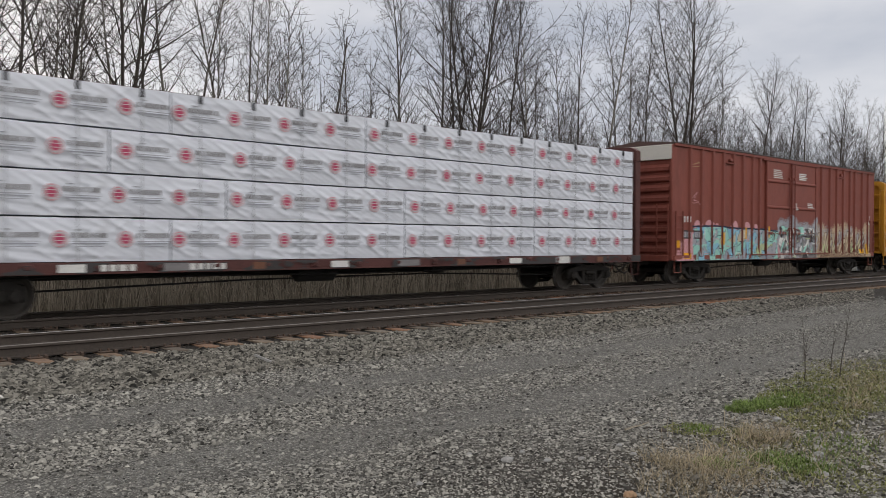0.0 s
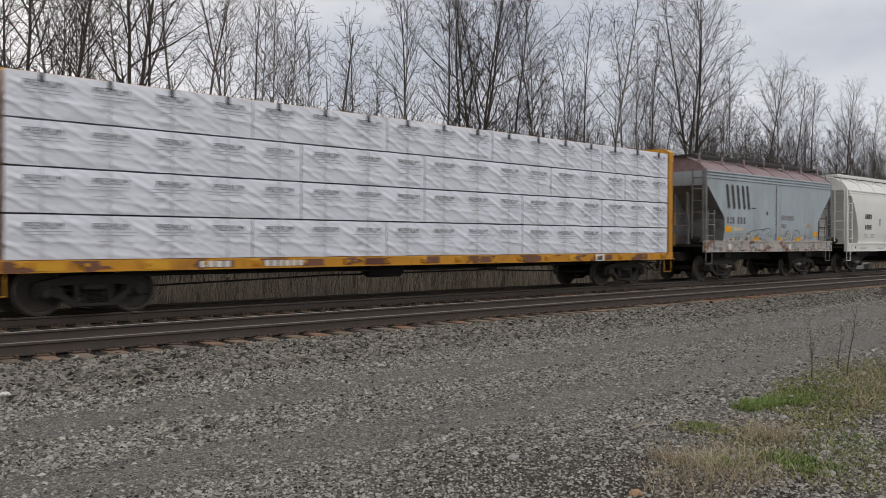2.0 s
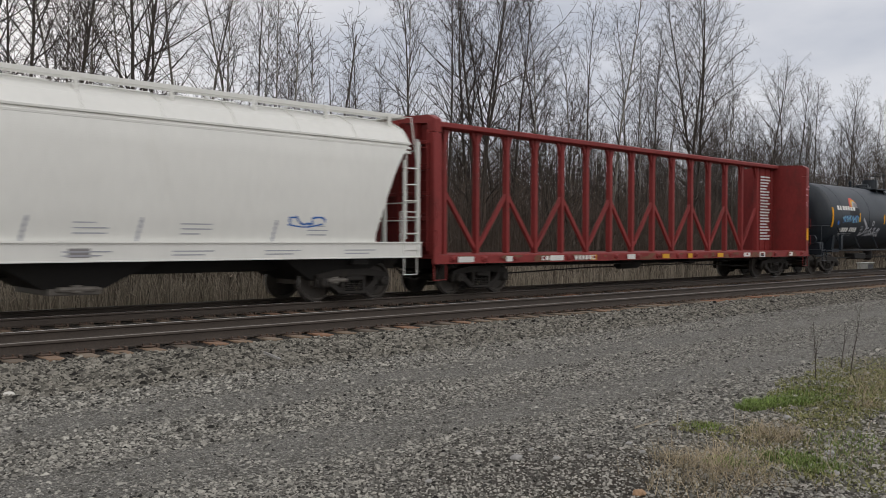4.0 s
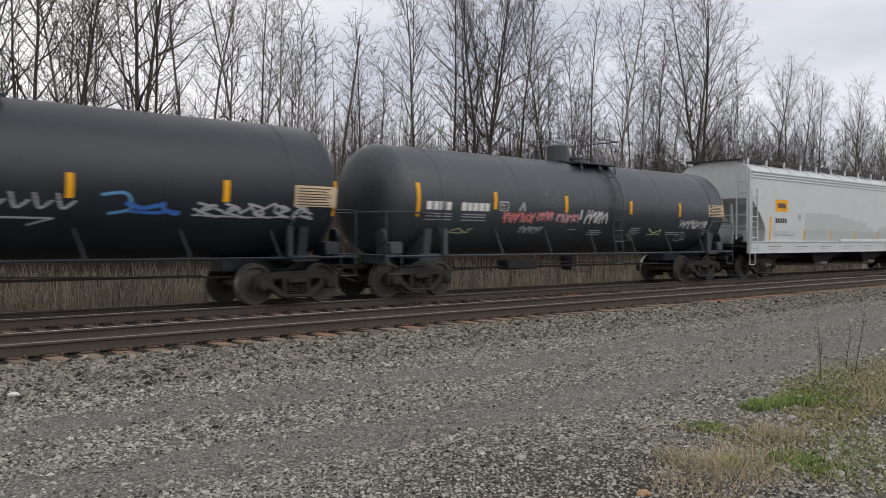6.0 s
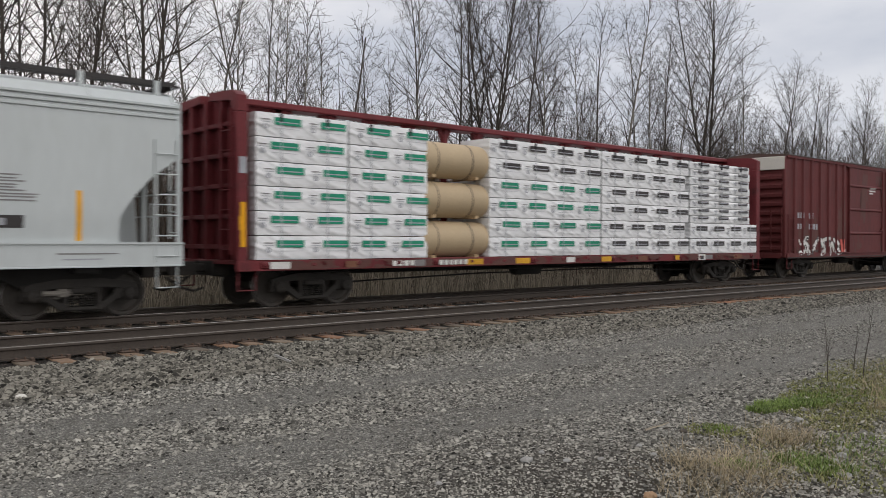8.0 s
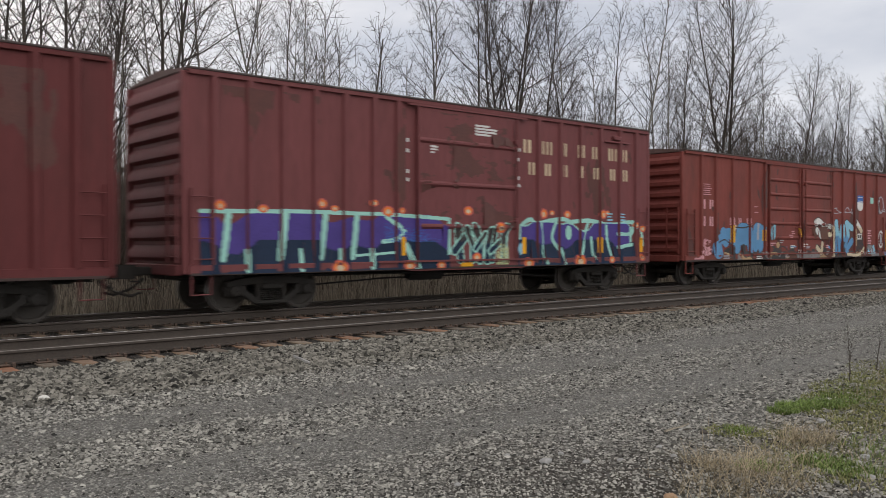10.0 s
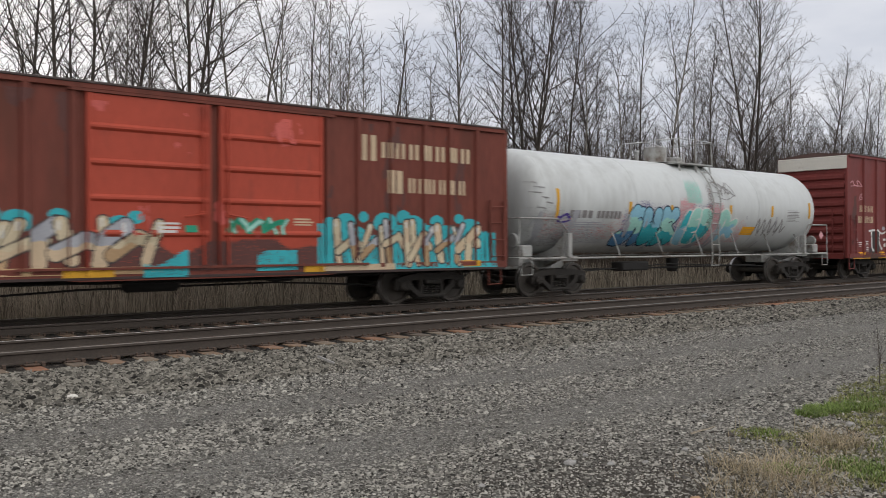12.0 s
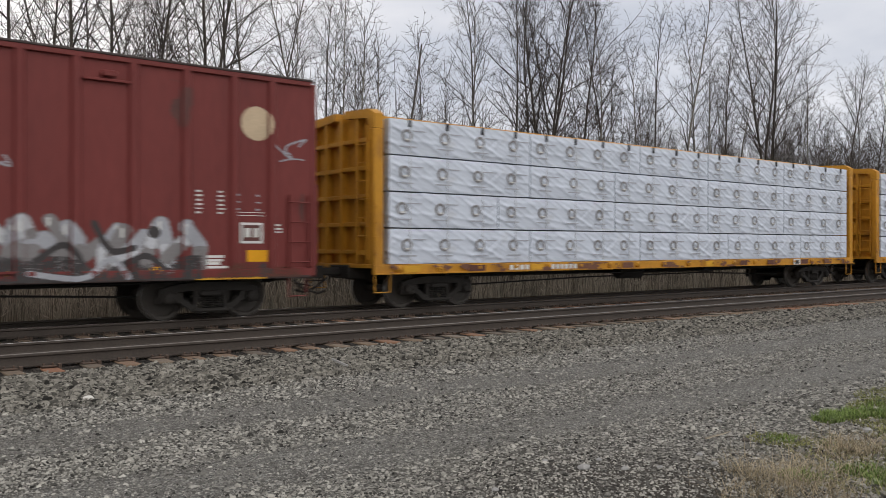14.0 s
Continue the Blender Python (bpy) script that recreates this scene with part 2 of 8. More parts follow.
def rail_material(name="rail_steel", top=(0.32, 0.31, 0.30), shine=1.0):
    """Rust-brown rail with a polished running surface on top."""
    m = surface(name, (0.047, 0.036, 0.028), 0.75, vary=0.3, scale=4, bump=0.1)
    n, l, b = nodes_of(m)
    geo = n.new("ShaderNodeNewGeometry")
    sep = n.new("ShaderNodeSeparateXYZ")
    l.new(geo.outputs["True Normal"], sep.inputs[0])
    tc = n.new("ShaderNodeTexCoord")
    pos = n.new("ShaderNodeSeparateXYZ")
    l.new(tc.outputs["Object"], pos.inputs[0])
    hi = n.new("ShaderNodeMath")
    hi.operation = "GREATER_THAN"
    hi.inputs[1].default_value = -0.012
    l.new(pos.outputs["Z"], hi.inputs[0])
    up = n.new("ShaderNodeMath")
    up.operation = "GREATER_THAN"
    up.inputs[1].default_value = 0.6
    l.new(sep.outputs["Z"], up.inputs[0])
    both = n.new("ShaderNodeMath")
    both.operation = "MULTIPLY"
    l.new(hi.outputs[0], both.inputs[0])
    l.new(up.outputs[0], both.inputs[1])
    old = b.inputs["Base Color"].links[0].from_socket
    mix = n.new("ShaderNodeMixRGB")
    mix.inputs["Color2"].default_value = (*top, 1)
    l.new(both.outputs[0], mix.inputs["Fac"])
    l.new(old, mix.inputs["Color1"])
    l.new(mix.outputs["Color"], b.inputs["Base Color"])
    met = n.new("ShaderNodeMath")
    met.operation = "MULTIPLY"
    met.inputs[1].default_value = shine
    l.new(both.outputs[0], met.inputs[0])
    l.new(met.outputs[0], b.inputs["Metallic"])
    r = n.new("ShaderNodeMapRange")
    r.inputs["To Min"].default_value, r.inputs["To Max"].default_value = 0.8, 0.25
    l.new(both.outputs[0], r.inputs["Value"])
    l.new(r.outputs["Result"], b.inputs["Roughness"])
    return m


RUST = (0.075, 0.035, 0.022)
M_GROUND = ground_material()
M_RAIL = rail_material()
M_DULLRAIL = rail_material("dull_rail_steel", (0.20, 0.18, 0.16), 0.2)
M_STONE = surface("ballast_stone", (0.156, 0.147, 0.125), 0.9, vary=0.3, scale=6, island=0.94, bump=0.2, spec=0.25)
M_BED = surface("dark_track_stone", (0.056, 0.047, 0.039), 0.9, vary=0.3, scale=6, island=0.85, bump=0.2, spec=0.2)
M_PEBBLE = surface("pebble", (0.232, 0.223, 0.196), 0.9, vary=0.2, scale=6, island=0.92, bump=0.1, spec=0.25)
M_TIE = tie_material()
M_OLDTIE = surface("grey_brown_tie", (0.115, 0.092, 0.070), 0.9, vary=0.35, scale=5, island=.4, bump=0.4)
M_PLATE = surface("rusty_tie_plate", (0.075, 0.050, 0.036), 0.85, vary=0.4, scale=6, dirt=(0.125, 0.07, 0.042), dirt_scale=5)
M_TRUCK = surface("grimy_cast_steel", (0.030, 0.027, 0.024), 0.75, vary=0.35, scale=3, dirt=(0.050, 0.041, 0.033), dirt_scale=2.5, bump=0.25, spec=0.25)
M_WHEEL = surface("wheel_steel", (0.055, 0.048, 0.041), 0.7, metal=0.1, vary=0.3, scale=4, dirt=(0.05, 0.038, 0.03), dirt_scale=3)
M_TREAD = surface("bright_tread", (0.42, 0.42, 0.42), 0.35, metal=0.9, vary=0.1)
M_GRATE = surface("dark_walkway_grating", (0.034, 0.031, 0.030), 0.7, vary=0.3, scale=3, dirt=(0.10, 0.085, 0.075), dirt_scale=3)
# near-black base: the shade beneath the cars is put into this colour
M_UNDER = surface("underframe_shade_black", (0.013, 0.012, 0.011), 0.8, vary=0.4, scale=3)
M_BOX2 = surface("faded_mineral_brown", (0.228, 0.068, 0.050), 0.55, vary=0.16, scale=1.0, dirt=(0.12, 0.040, 0.030), dirt_scale=0.8, dirt_at=0.56, streak=0.75, soft_dirt=0.3, spec=0.22)
M_BOX11 = surface("dark_oxide_red", (0.120, 0.030, 0.030), 0.6, vary=0.2, scale=1.0, dirt=(0.06, 0.022, 0.02), dirt_scale=0.9, dirt_at=0.52, streak=0.75, soft_dirt=0.3, spec=0.22)
M_BOX12 = surface("maroon_paint", (0.165, 0.052, 0.053), 0.55, vary=0.16, scale=1.0, dirt=(0.10, 0.035, 0.033), dirt_scale=0.8, dirt_at=0.54, streak=0.75, soft_dirt=0.3, spec=0.22)
M_BOX13 = surface("weathered_boxcar_red", (0.195, 0.050, 0.040), 0.6, vary=0.2, scale=1.0, dirt=(0.105, 0.040, 0.032), dirt_scale=0.9, dirt_at=0.52, streak=0.75, soft_dirt=0.25, spec=0.22)
M_BOX14 = surface("rusty_boxcar_brown", (0.165, 0.048, 0.034), 0.62, vary=0.22, scale=1.0, dirt=(0.085, 0.036, 0.025), dirt_scale=0.9, dirt_at=0.5, streak=0.75, soft_dirt=0.25, spec=0.22)
M_BOX16 = surface("rich_boxcar_red", (0.172, 0.038, 0.034), 0.5, vary=0.18, scale=1.0, dirt=(0.12, 0.032, 0.03), dirt_scale=0.8, dirt_at=0.58, streak=0.75, soft_dirt=0.3, spec=0.22)
M_DOOR14 = surface("bright_red_door", (0.40, 0.068, 0.040), 0.5, vary=0.14, scale=1.2, dirt=(0.22, 0.05, 0.035), dirt_scale=1.5, dirt_at=0.58, streak=0.6, spec=0.22)
M_ROOF = surface("galvanised_roof_dirty", (0.11, 0.07, 0.062), 0.6, vary=0.25, scale=2, dirt=RUST, dirt_scale=2, spec=0.22)
M_ROOFEDGE = surface("rusty_drip_edge", (0.060, 0.042, 0.038), 0.7, vary=0.35, scale=2, dirt=(0.16, 0.13, 0.12), dirt_scale=3, dirt_at=0.58)
M_ROOFWHITE = surface("white_roof_paint", (0.62, 0.60, 0.54), 0.6, vary=0.08, scale=2, dirt=(0.35, 0.30, 0.25), dirt_scale=2, dirt_at=0.6)
M_YELLOW = surface("flatcar_yellow", (0.50, 0.24, 0.025), 0.55, vary=0.18, scale=1.4, dirt=(0.22, 0.095, 0.03), dirt_scale=1.6, dirt_at=0.52, streak=0.5, soft_dirt=0.25, spec=0.22)
M_CB1 = surface("flatcar_dark_brown", (0.095, 0.040, 0.036), 0.65, vary=0.25, scale=1.4, dirt=(0.05, 0.026, 0.022), dirt_scale=1.6, spec=0.22)
M_CB6 = surface("flatcar_oxide_red", (0.215, 0.034, 0.032), 0.55, vary=0.18, scale=1.4, dirt=(0.13, 0.034, 0.03), dirt_scale=1.4, dirt_at=0.55, streak=0.5, spec=0.22)
M_CB10 = surface("flatcar_maroon", (0.14, 0.026, 0.030), 0.55, vary=0.2, scale=1.4, dirt=(0.07, 0.022, 0.022), dirt_scale=1.6, spec=0.22)
M_NW = surface("weathered_grey_paint", (0.345, 0.405, 0.435), 0.55, vary=0.12, scale=0.9, dirt=(0.235, 0.255, 0.25), dirt_scale=0.8, dirt_at=0.5, streak=0.7, soft_dirt=0.3)
M_NWROOF = surface("rust_blushed_roof", (0.25, 0.185, 0.19), 0.65, vary=0.2, scale=1.2, dirt=(0.18, 0.10, 0.09), dirt_scale=1.4, dirt_at=0.48)
# rust and grime, with the slope sheet's shade put into the colour
M_NWEND = surface("rusty_grimed_shaded_end", (0.185, 0.190, 0.188), 0.75, vary=0.3, scale=1.5, dirt=(0.075, 0.062, 0.052), dirt_scale=1.6, dirt_at=0.50, soft_dirt=0.25)
# dirty end brown, darkened to hold the shade between coupled cars
M_BOXEND = surface("grimy_shaded_boxcar_end", (0.045, 0.028, 0.025), 0.75, vary=0.3, scale=1.5, dirt=(0.09, 0.034, 0.028), dirt_scale=1.2, dirt_at=0.55)
M_NWSILL = surface("scraped_sill", (0.43, 0.39, 0.335), 0.65, vary=0.25, scale=2, dirt=(0.22, 0.12, 0.08), dirt_scale=2.2, dirt_at=0.52, soft_dirt=0.08)
M_WHITE = surface("clean_hopper_white", (0.70, 0.70, 0.66), 0.42, vary=0.05, scale=0.8, dirt=(0.55, 0.54, 0.49), dirt_scale=0.7, dirt_at=0.58, streak=0.7, soft_dirt=0.3)
M_GREY = surface("hopper_light_grey", (0.50, 0.535, 0.535), 0.42, vary=0.06, scale=0.8, dirt=(0.42, 0.45, 0.43), dirt_scale=0.7, dirt_at=0.56, streak=0.7, soft_dirt=0.3)
M_PATCH = surface("repaint_patch_grey", (0.40, 0.445, 0.44), 0.45, vary=0.05, scale=0.8)
M_JET = surface("tank_jet_black", (0.015, 0.021, 0.028), 0.42, vary=0.25, scale=0.8, dirt=(0.026, 0.033, 0.040), dirt_scale=0.7, dirt_at=0.55, streak=0.6, soft_dirt=0.3, bump=0.04, spec=0.4)
M_BLACK = surface("tank_black", (0.033, 0.042, 0.050), 0.42, vary=0.25, scale=0.8, dirt=(0.050, 0.057, 0.063), dirt_scale=0.7, dirt_at=0.54, streak=0.6, soft_dirt=0.3, bump=0.04)
M_TANKW = surface("tank_white", (0.53, 0.555, 0.55), 0.42, vary=0.08, scale=0.8, dirt=(0.30, 0.305, 0.29), dirt_scale=0.7, dirt_at=0.52, streak=0.75, soft_dirt=0.3, bump=0.04)
M_TANKFRAME = surface("tank_frame_grey", (0.34, 0.345, 0.33), 0.6, vary=0.2, scale=2, dirt=(0.12, 0.09, 0.07), dirt_scale=2.2, dirt_at=0.5)
M_WRAP = wrap_material("white_lumber_wrap", (0.68, 0.705, 0.76))
M_WRAP2 = wrap_material("milky_lumber_wrap", (0.78, 0.785, 0.79))
M_WRAP3 = wrap_material("bluish_lumber_wrap", (0.58, 0.63, 0.71))
M_LUMBER = surface("sawn_lumber_ends", (0.42, 0.30, 0.17), 0.8, vary=0.2, scale=6)
M_STRAP = plain("black_strap", (0.025, 0.025, 0.028))
M_KRAFT = surface("kraft_paper_wrap", (0.45, 0.345, 0.215), 0.6, vary=0.08, scale=2, bump=0.2, bump_scale=8)
INK = {
    "white": plain("ink_white", (0.66, 0.66, 0.63)), "black": plain("ink_black", (0.022, 0.022, 0.025)),
    "grey": plain("ink_grey", (0.13, 0.13, 0.14)), "pale": plain("ink_pale_grey", (0.36, 0.37, 0.40)), "red": plain("ink_red", (0.46, 0.075, 0.14)),
    "cream": plain("ink_cream", (0.56, 0.48, 0.33)), "tan": plain("ink_tan", (0.40, 0.27, 0.15)), "gold": plain("ink_gold", (0.62, 0.33, 0.03)),
    "reflective": plain("ink_reflective_yellow", (0.75, 0.36, 0.012)), "sky": plain("ink_light_blue", (0.25, 0.50, 0.62)),
    "teal": plain("ink_teal", (0.045, 0.40, 0.45)), "blue": plain("ink_blue", (0.045, 0.14, 0.42)), "purple": plain("ink_purple", (0.075, 0.05, 0.23)),
    "navy": plain("ink_navy", (0.012, 0.025, 0.055)), "pink": plain("ink_pink", (0.60, 0.31, 0.33)), "green": plain("ink_green", (0.02, 0.25, 0.15)),
    "lime": plain("ink_pale_green", (0.50, 0.56, 0.30)), "orange": plain("ink_orange", (0.75, 0.20, 0.04)), "mint": plain("ink_mint", (0.33, 0.62, 0.54)),
    "steel": plain("ink_steel_blue", (0.11, 0.27, 0.47)), "rose": plain("ink_rose", (0.55, 0.12, 0.10)), "brown": plain("ink_brown", (0.12, 0.05, 0.035)), "mid": plain("ink_mid_grey", (0.22, 0.21, 0.21)),
    "faint": plain("ink_faint_grey", (0.50, 0.515, 0.54)), "sand": plain("ink_sand", (0.55, 0.43, 0.29)), "patch": M_PATCH, "char": plain("ink_charcoal", (0.055, 0.05, 0.05)),
    "oxide": surface("ink_dark_oxide", (0.098, 0.034, 0.028), 0.7, vary=0.25, scale=3), "rust": surface("ink_rust", (0.16, 0.07, 0.04), 0.8, vary=0.35, scale=4),
}

# ---- building helpers ----
class Geo:
    """Collects plain polygons; done() makes one mesh object of them."""

    def __init__(self):
        self.v, self.f, self.m = [], [], []
        self.slot = 0

    def face(self, pts):
        k = len(self.v)
        self.v += [tuple(p) for p in pts]
        self.f.append(tuple(range(k, k + len(pts))))
        self.m.append(self.slot)

    def raw(self, vs, fs):
        k = len(self.v)
        self.v += [tuple(p) for p in vs]
        for q in fs:
            self.f.append(tuple(i + k for i in q))
            self.m.append(self.slot)

    def box(self, x0, x1, y0, y1, z0, z1, ch=0.0):
        if x0 > x1: x0, x1 = x1, x0
        if y0 > y1: y0, y1 = y1, y0
        if z0 > z1: z0, z1 = z1, z0
        if not ch:
            self.raw([(x, y, z) for x in (x0, x1) for y in (y0, y1) for z in (z0, z1)],
                     [(0, 1, 3, 2), (4, 6, 7, 5), (0, 4, 5, 1), (2, 3, 7, 6), (0, 2, 6, 4), (1, 5, 7, 3)])
            return
        c = min(ch, (x1 - x0) * .45, (y1 - y0) * .45, (z1 - z0) * .45)
        vs, ids = [], {}
        for i, x in enumerate((x0, x1)):
            for j, y in enumerate((y0, y1)):
                for k, z in enumerate((z0, z1)):
                    a, b, d = (c, -c)[i], (c, -c)[j], (c, -c)[k]
                    for w, p in enumerate(((x, y + b, z + d), (x + a, y, z + d), (x + a, y + b, z))):
                        ids[i, j, k, w] = len(vs)
                        vs.append(p)
        fs = []
        for i in (0, 1):
            q = [ids[i, 0, 0, 0], ids[i, 0, 1, 0], ids[i, 1, 1, 0], ids[i, 1, 0, 0]]
            fs.append(q if i == 0 else q[::-1])
            q = [ids[0, i, 0, 1], ids[1, i, 0, 1], ids[1, i, 1, 1], ids[0, i, 1, 1]]
            fs.append(q if i == 0 else q[::-1])
            q = [ids[0, 0, i, 2], ids[0, 1, i, 2], ids[1, 1, i, 2], ids[1, 0, i, 2]]
            fs.append(q if i == 0 else q[::-1])
        for a in (0, 1):
            for b in (0, 1):
                fs.append((ids[a, b, 0, 0], ids[a, b, 0, 1], ids[a, b, 1, 1], ids[a, b, 1, 0]))
                fs.append((ids[a, 0, b, 0], ids[a, 0, b, 2], ids[a, 1, b, 2], ids[a, 1, b, 0]))
                fs.append((ids[0, a, b, 1], ids[0, a, b, 2], ids[1, a, b, 2], ids[1, a, b, 1]))
                for k in (0, 1):
                    fs.append((ids[a, b, k, 0], ids[a, b, k, 1], ids[a, b, k, 2]))
        self.raw(vs, fs)

    def prism(self, poly, axis, a0, a1):
        """A polygon of (u, w) pushed along axis x (u=y, w=z), y (u=x, w=z) or z (u=x, w=y)."""
        put = {"x": lambda u, w, a: (a, u, w), "y": lambda u, w, a: (u, a, w), "z": lambda u, w, a: (u, w, a)}[axis]
        n = len(poly)
        self.raw([put(u, w, a) for a in (a0, a1) for u, w in poly],
                 [tuple(range(n)), tuple(range(2 * n - 1, n - 1, -1))] + [(i, i + n, (i + 1) % n + n, (i + 1) % n) for i in range(n)])

    def tube(self, pts, r, n=6, caps=True):
        """A round bar along points; r is one radius or one for each point."""
        pts = [Vector(p) for p in pts]
        rs = r if isinstance(r, (list, tuple)) else [r] * len(pts)
        k = len(self.v)
        side = None
        for i, p in enumerate(pts):
            d = (pts[min(i + 1, len(pts) - 1)] - pts[max(i - 1, 0)])
            d = d.normalized() if d.length > 1e-9 else Vector((0, 0, 1))
            if side is None:
                side = d.orthogonal().normalized()
            side = (side - d * side.dot(d))
            side = side.normalized() if side.length > 1e-6 else d.orthogonal().normalized()
            up = d.cross(side)
            for j in range(n):
                a = 2 * math.pi * j / n
                self.v.append(tuple(p + rs[i] * (side * math.cos(a) + up * math.sin(a))))
        for i in range(len(pts) - 1):
            for j in range(n):
                self.f.append((k + i * n + j, k + i * n + (j + 1) % n, k + (i + 1) * n + (j + 1) % n, k + (i + 1) * n + j))
                self.m.append(self.slot)
        if caps and n > 2:
            self.f.append(tuple(k + j for j in range(n))[::-1])
            e = k + (len(pts) - 1) * n
            self.f.append(tuple(e + j for j in range(n)))
            self.m += [self.slot] * 2

    def lathe(self, prof, axis, centre, n=24):
        """Turns a profile of (radius, along) round the axis x, y or z through centre."""
        cx, cy, cz = centre
        k = len(self.v)
        for r, a in prof:
            for j in range(n):
                t = 2 * math.pi * j / n
                c, s = r * math.cos(t), r * math.sin(t)
                self.v.append({"x": (cx + a, cy + c, cz + s), "y": (cx + c, cy + a, cz + s), "z": (cx + c, cy + s, cz + a)}[axis])
        for i in range(len(prof) - 1):
            for j in range(n):
                self.f.append((k + i * n + j, k + i * n + (j + 1) % n, k + (i + 1) * n + (j + 1) % n, k + (i + 1) * n + j))
                self.m.append(self.slot)

    def mesh(self, name, *mats, angle=40):
        me = bpy.data.meshes.new(name)
        me.from_pydata(self.v, [], self.f)
        for m in mats:
            me.materials.append(m)
        if any(self.m):
            me.polygons.foreach_set("material_index", self.m)
        me.update()
        bm = bmesh.new()
        bm.from_mesh(me)
        bmesh.ops.recalc_face_normals(bm, faces=bm.faces)
        bm.to_mesh(me)
        bm.free()
        if angle:
            me.shade_smooth()
            me.set_sharp_from_angle(angle=radians(angle))
        return me


def part(name, geo, material, parent, label="", at=(0, 0, 0), angle=40):
    """Links a Geo or a ready mesh as one mesh object under a thing or part."""
    me = geo.mesh(name, *(material if isinstance(material, (list, tuple)) else (material,)), angle=angle) if isinstance(geo, Geo) else geo
    ob = new(name, me)
    ob.parent, ob.location = parent, at
    return tagged(ob, label)


class Paint:
    """A sheet of paint on a car's near side, in small cells that follow the wall behind it."""

    def __init__(self, x0, x1, z0, z1, dx=0.025, dz=0.0125):
        self.x0, self.z0, self.dx, self.dz = x0, z0, dx, dz
        self.nx, self.nz = int((x1 - x0) / dx), int((z1 - z0) / dz)
        self.c = np.full((self.nx, self.nz), -1, dtype=int)
        self.xs = x0 + (np.arange(self.nx) + .5) * dx
        self.zs = z0 + (np.arange(self.nz) + .5) * dz
        self.names = []

    def ink(self, name):
        if name not in self.names:
            self.names.append(name)
        return self.names.index(name)

    def area(self, x0, x1, z0, z1):
        a, b = max(0, int((x0 - self.x0) / self.dx)), min(self.nx, int((x1 - self.x0) / self.dx) + 1)
        c, d = max(0, int((z0 - self.z0) / self.dz)), min(self.nz, int((z1 - self.z0) / self.dz) + 1)
        return slice(a, max(a, b)), slice(c, max(c, d))

    def rect(self, x0, x1, z0, z1, name):
        a, b = self.area(x0, x1, z0, z1)
        X, Z = self.xs[a][:, None], self.zs[b][None]
        self.c[a, b][(X >= x0) & (X <= x1) & (Z >= z0) & (Z <= z1)] = self.ink(name)

    def disc(self, x, z, r, name, inner=0.0, squash=1.0):
        a, b = self.area(x - r, x + r, z - r * squash, z + r * squash)
        d = np.hypot(self.xs[a][:, None] - x, (self.zs[b][None] - z) / squash)
        self.c[a, b][(d <= r) & (d >= inner)] = self.ink(name)

    def stroke(self, pts, w, name, only=None):
        k = self.ink(name)
        for (x0, z0), (x1, z1) in zip(pts, pts[1:]):
            a, b = self.area(min(x0, x1) - w, max(x0, x1) + w, min(z0, z1) - w, max(z0, z1) + w)
            X, Z = self.xs[a][:, None] - x0, self.zs[b][None] - z0
            ux, uz = x1 - x0, z1 - z0
            q = max(ux * ux + uz * uz, 1e-9)
            t = np.clip((X * ux + Z * uz) / q, 0, 1)
            hit = np.hypot(X - t * ux, Z - t * uz) < w
            self.c[a, b][hit] = k

    def haze(self, x0, x1, z0, z1, name, density=0.5, seed=0, fade=0.35):
        """Sprayed ground colour with a soft, speckled upper edge."""
        a, b = self.area(x0, x1, z0, z1 + fade)
        rng = np.random.default_rng(seed)
        X, Z = self.xs[a], self.zs[b]
        wave = z1 + 0.16 * np.sin(X * 2.1 + seed) + 0.09 * np.sin(X * 5.3 + seed * 2)
        chance = np.clip((wave[:, None] - Z[None]) / fade + .5, 0, 1) * density
        self.c[a, b][rng.random((len(X), len(Z))) < chance] = self.ink(name)

    def letters(self, x, z, n, w, h, gap, name, stem=0.0):
        """A word as plain bars, one for each letter."""
        for i in range(n):
            self.bar(x + i * (w + gap), w, z, h, name)

    def bar(self, u, w, z, h, name):
        """One letter's place: a plain bar, split upright where it is large."""
        if h < .24:
            self.rect(u, u + w, z, z + h, name)
        else:
            self.rect(u, u + w * .36, z, z + h, name)
            self.rect(u + w * .60, u + w * .96, z, z + h, name)

    def lines(self, x, z, w, rows, h, pitch, name, seed=0):
        """A block of small print as bars."""
        rng = random.Random(seed)
        for i in range(rows):
            cut = w * rng.uniform(0.55, 1.0)
            self.rect(x, x + cut, z - i * pitch, z - i * pitch + h, name)

    def tag(self, x, z, w, h, name, seed, thick=0.03):
        """A quick scribbled scrawl."""
        rng = random.Random(seed)
        n = max(7, int(w / 0.085))
        a, pts = rng.uniform(0, 6), []
        for i in range(n + 1):
            a += rng.uniform(.4, 2.4)
            k = rng.uniform(.25, 1)
            pts.append((x + w * i / n + .4 * h * math.cos(a * 1.3) * k, z + h * (.5 + .5 * math.sin(a * .8 + .4 * math.sin(a * .31)) * k)))
        self.stroke(bend(pts, 4), thick * .7, name)
        self.stroke(bend([(x, z + h * .1), (x + w * .5, z + h * rng.uniform(-.1, .25)), (x + w, z + h * .2)]), thick * .5, name)

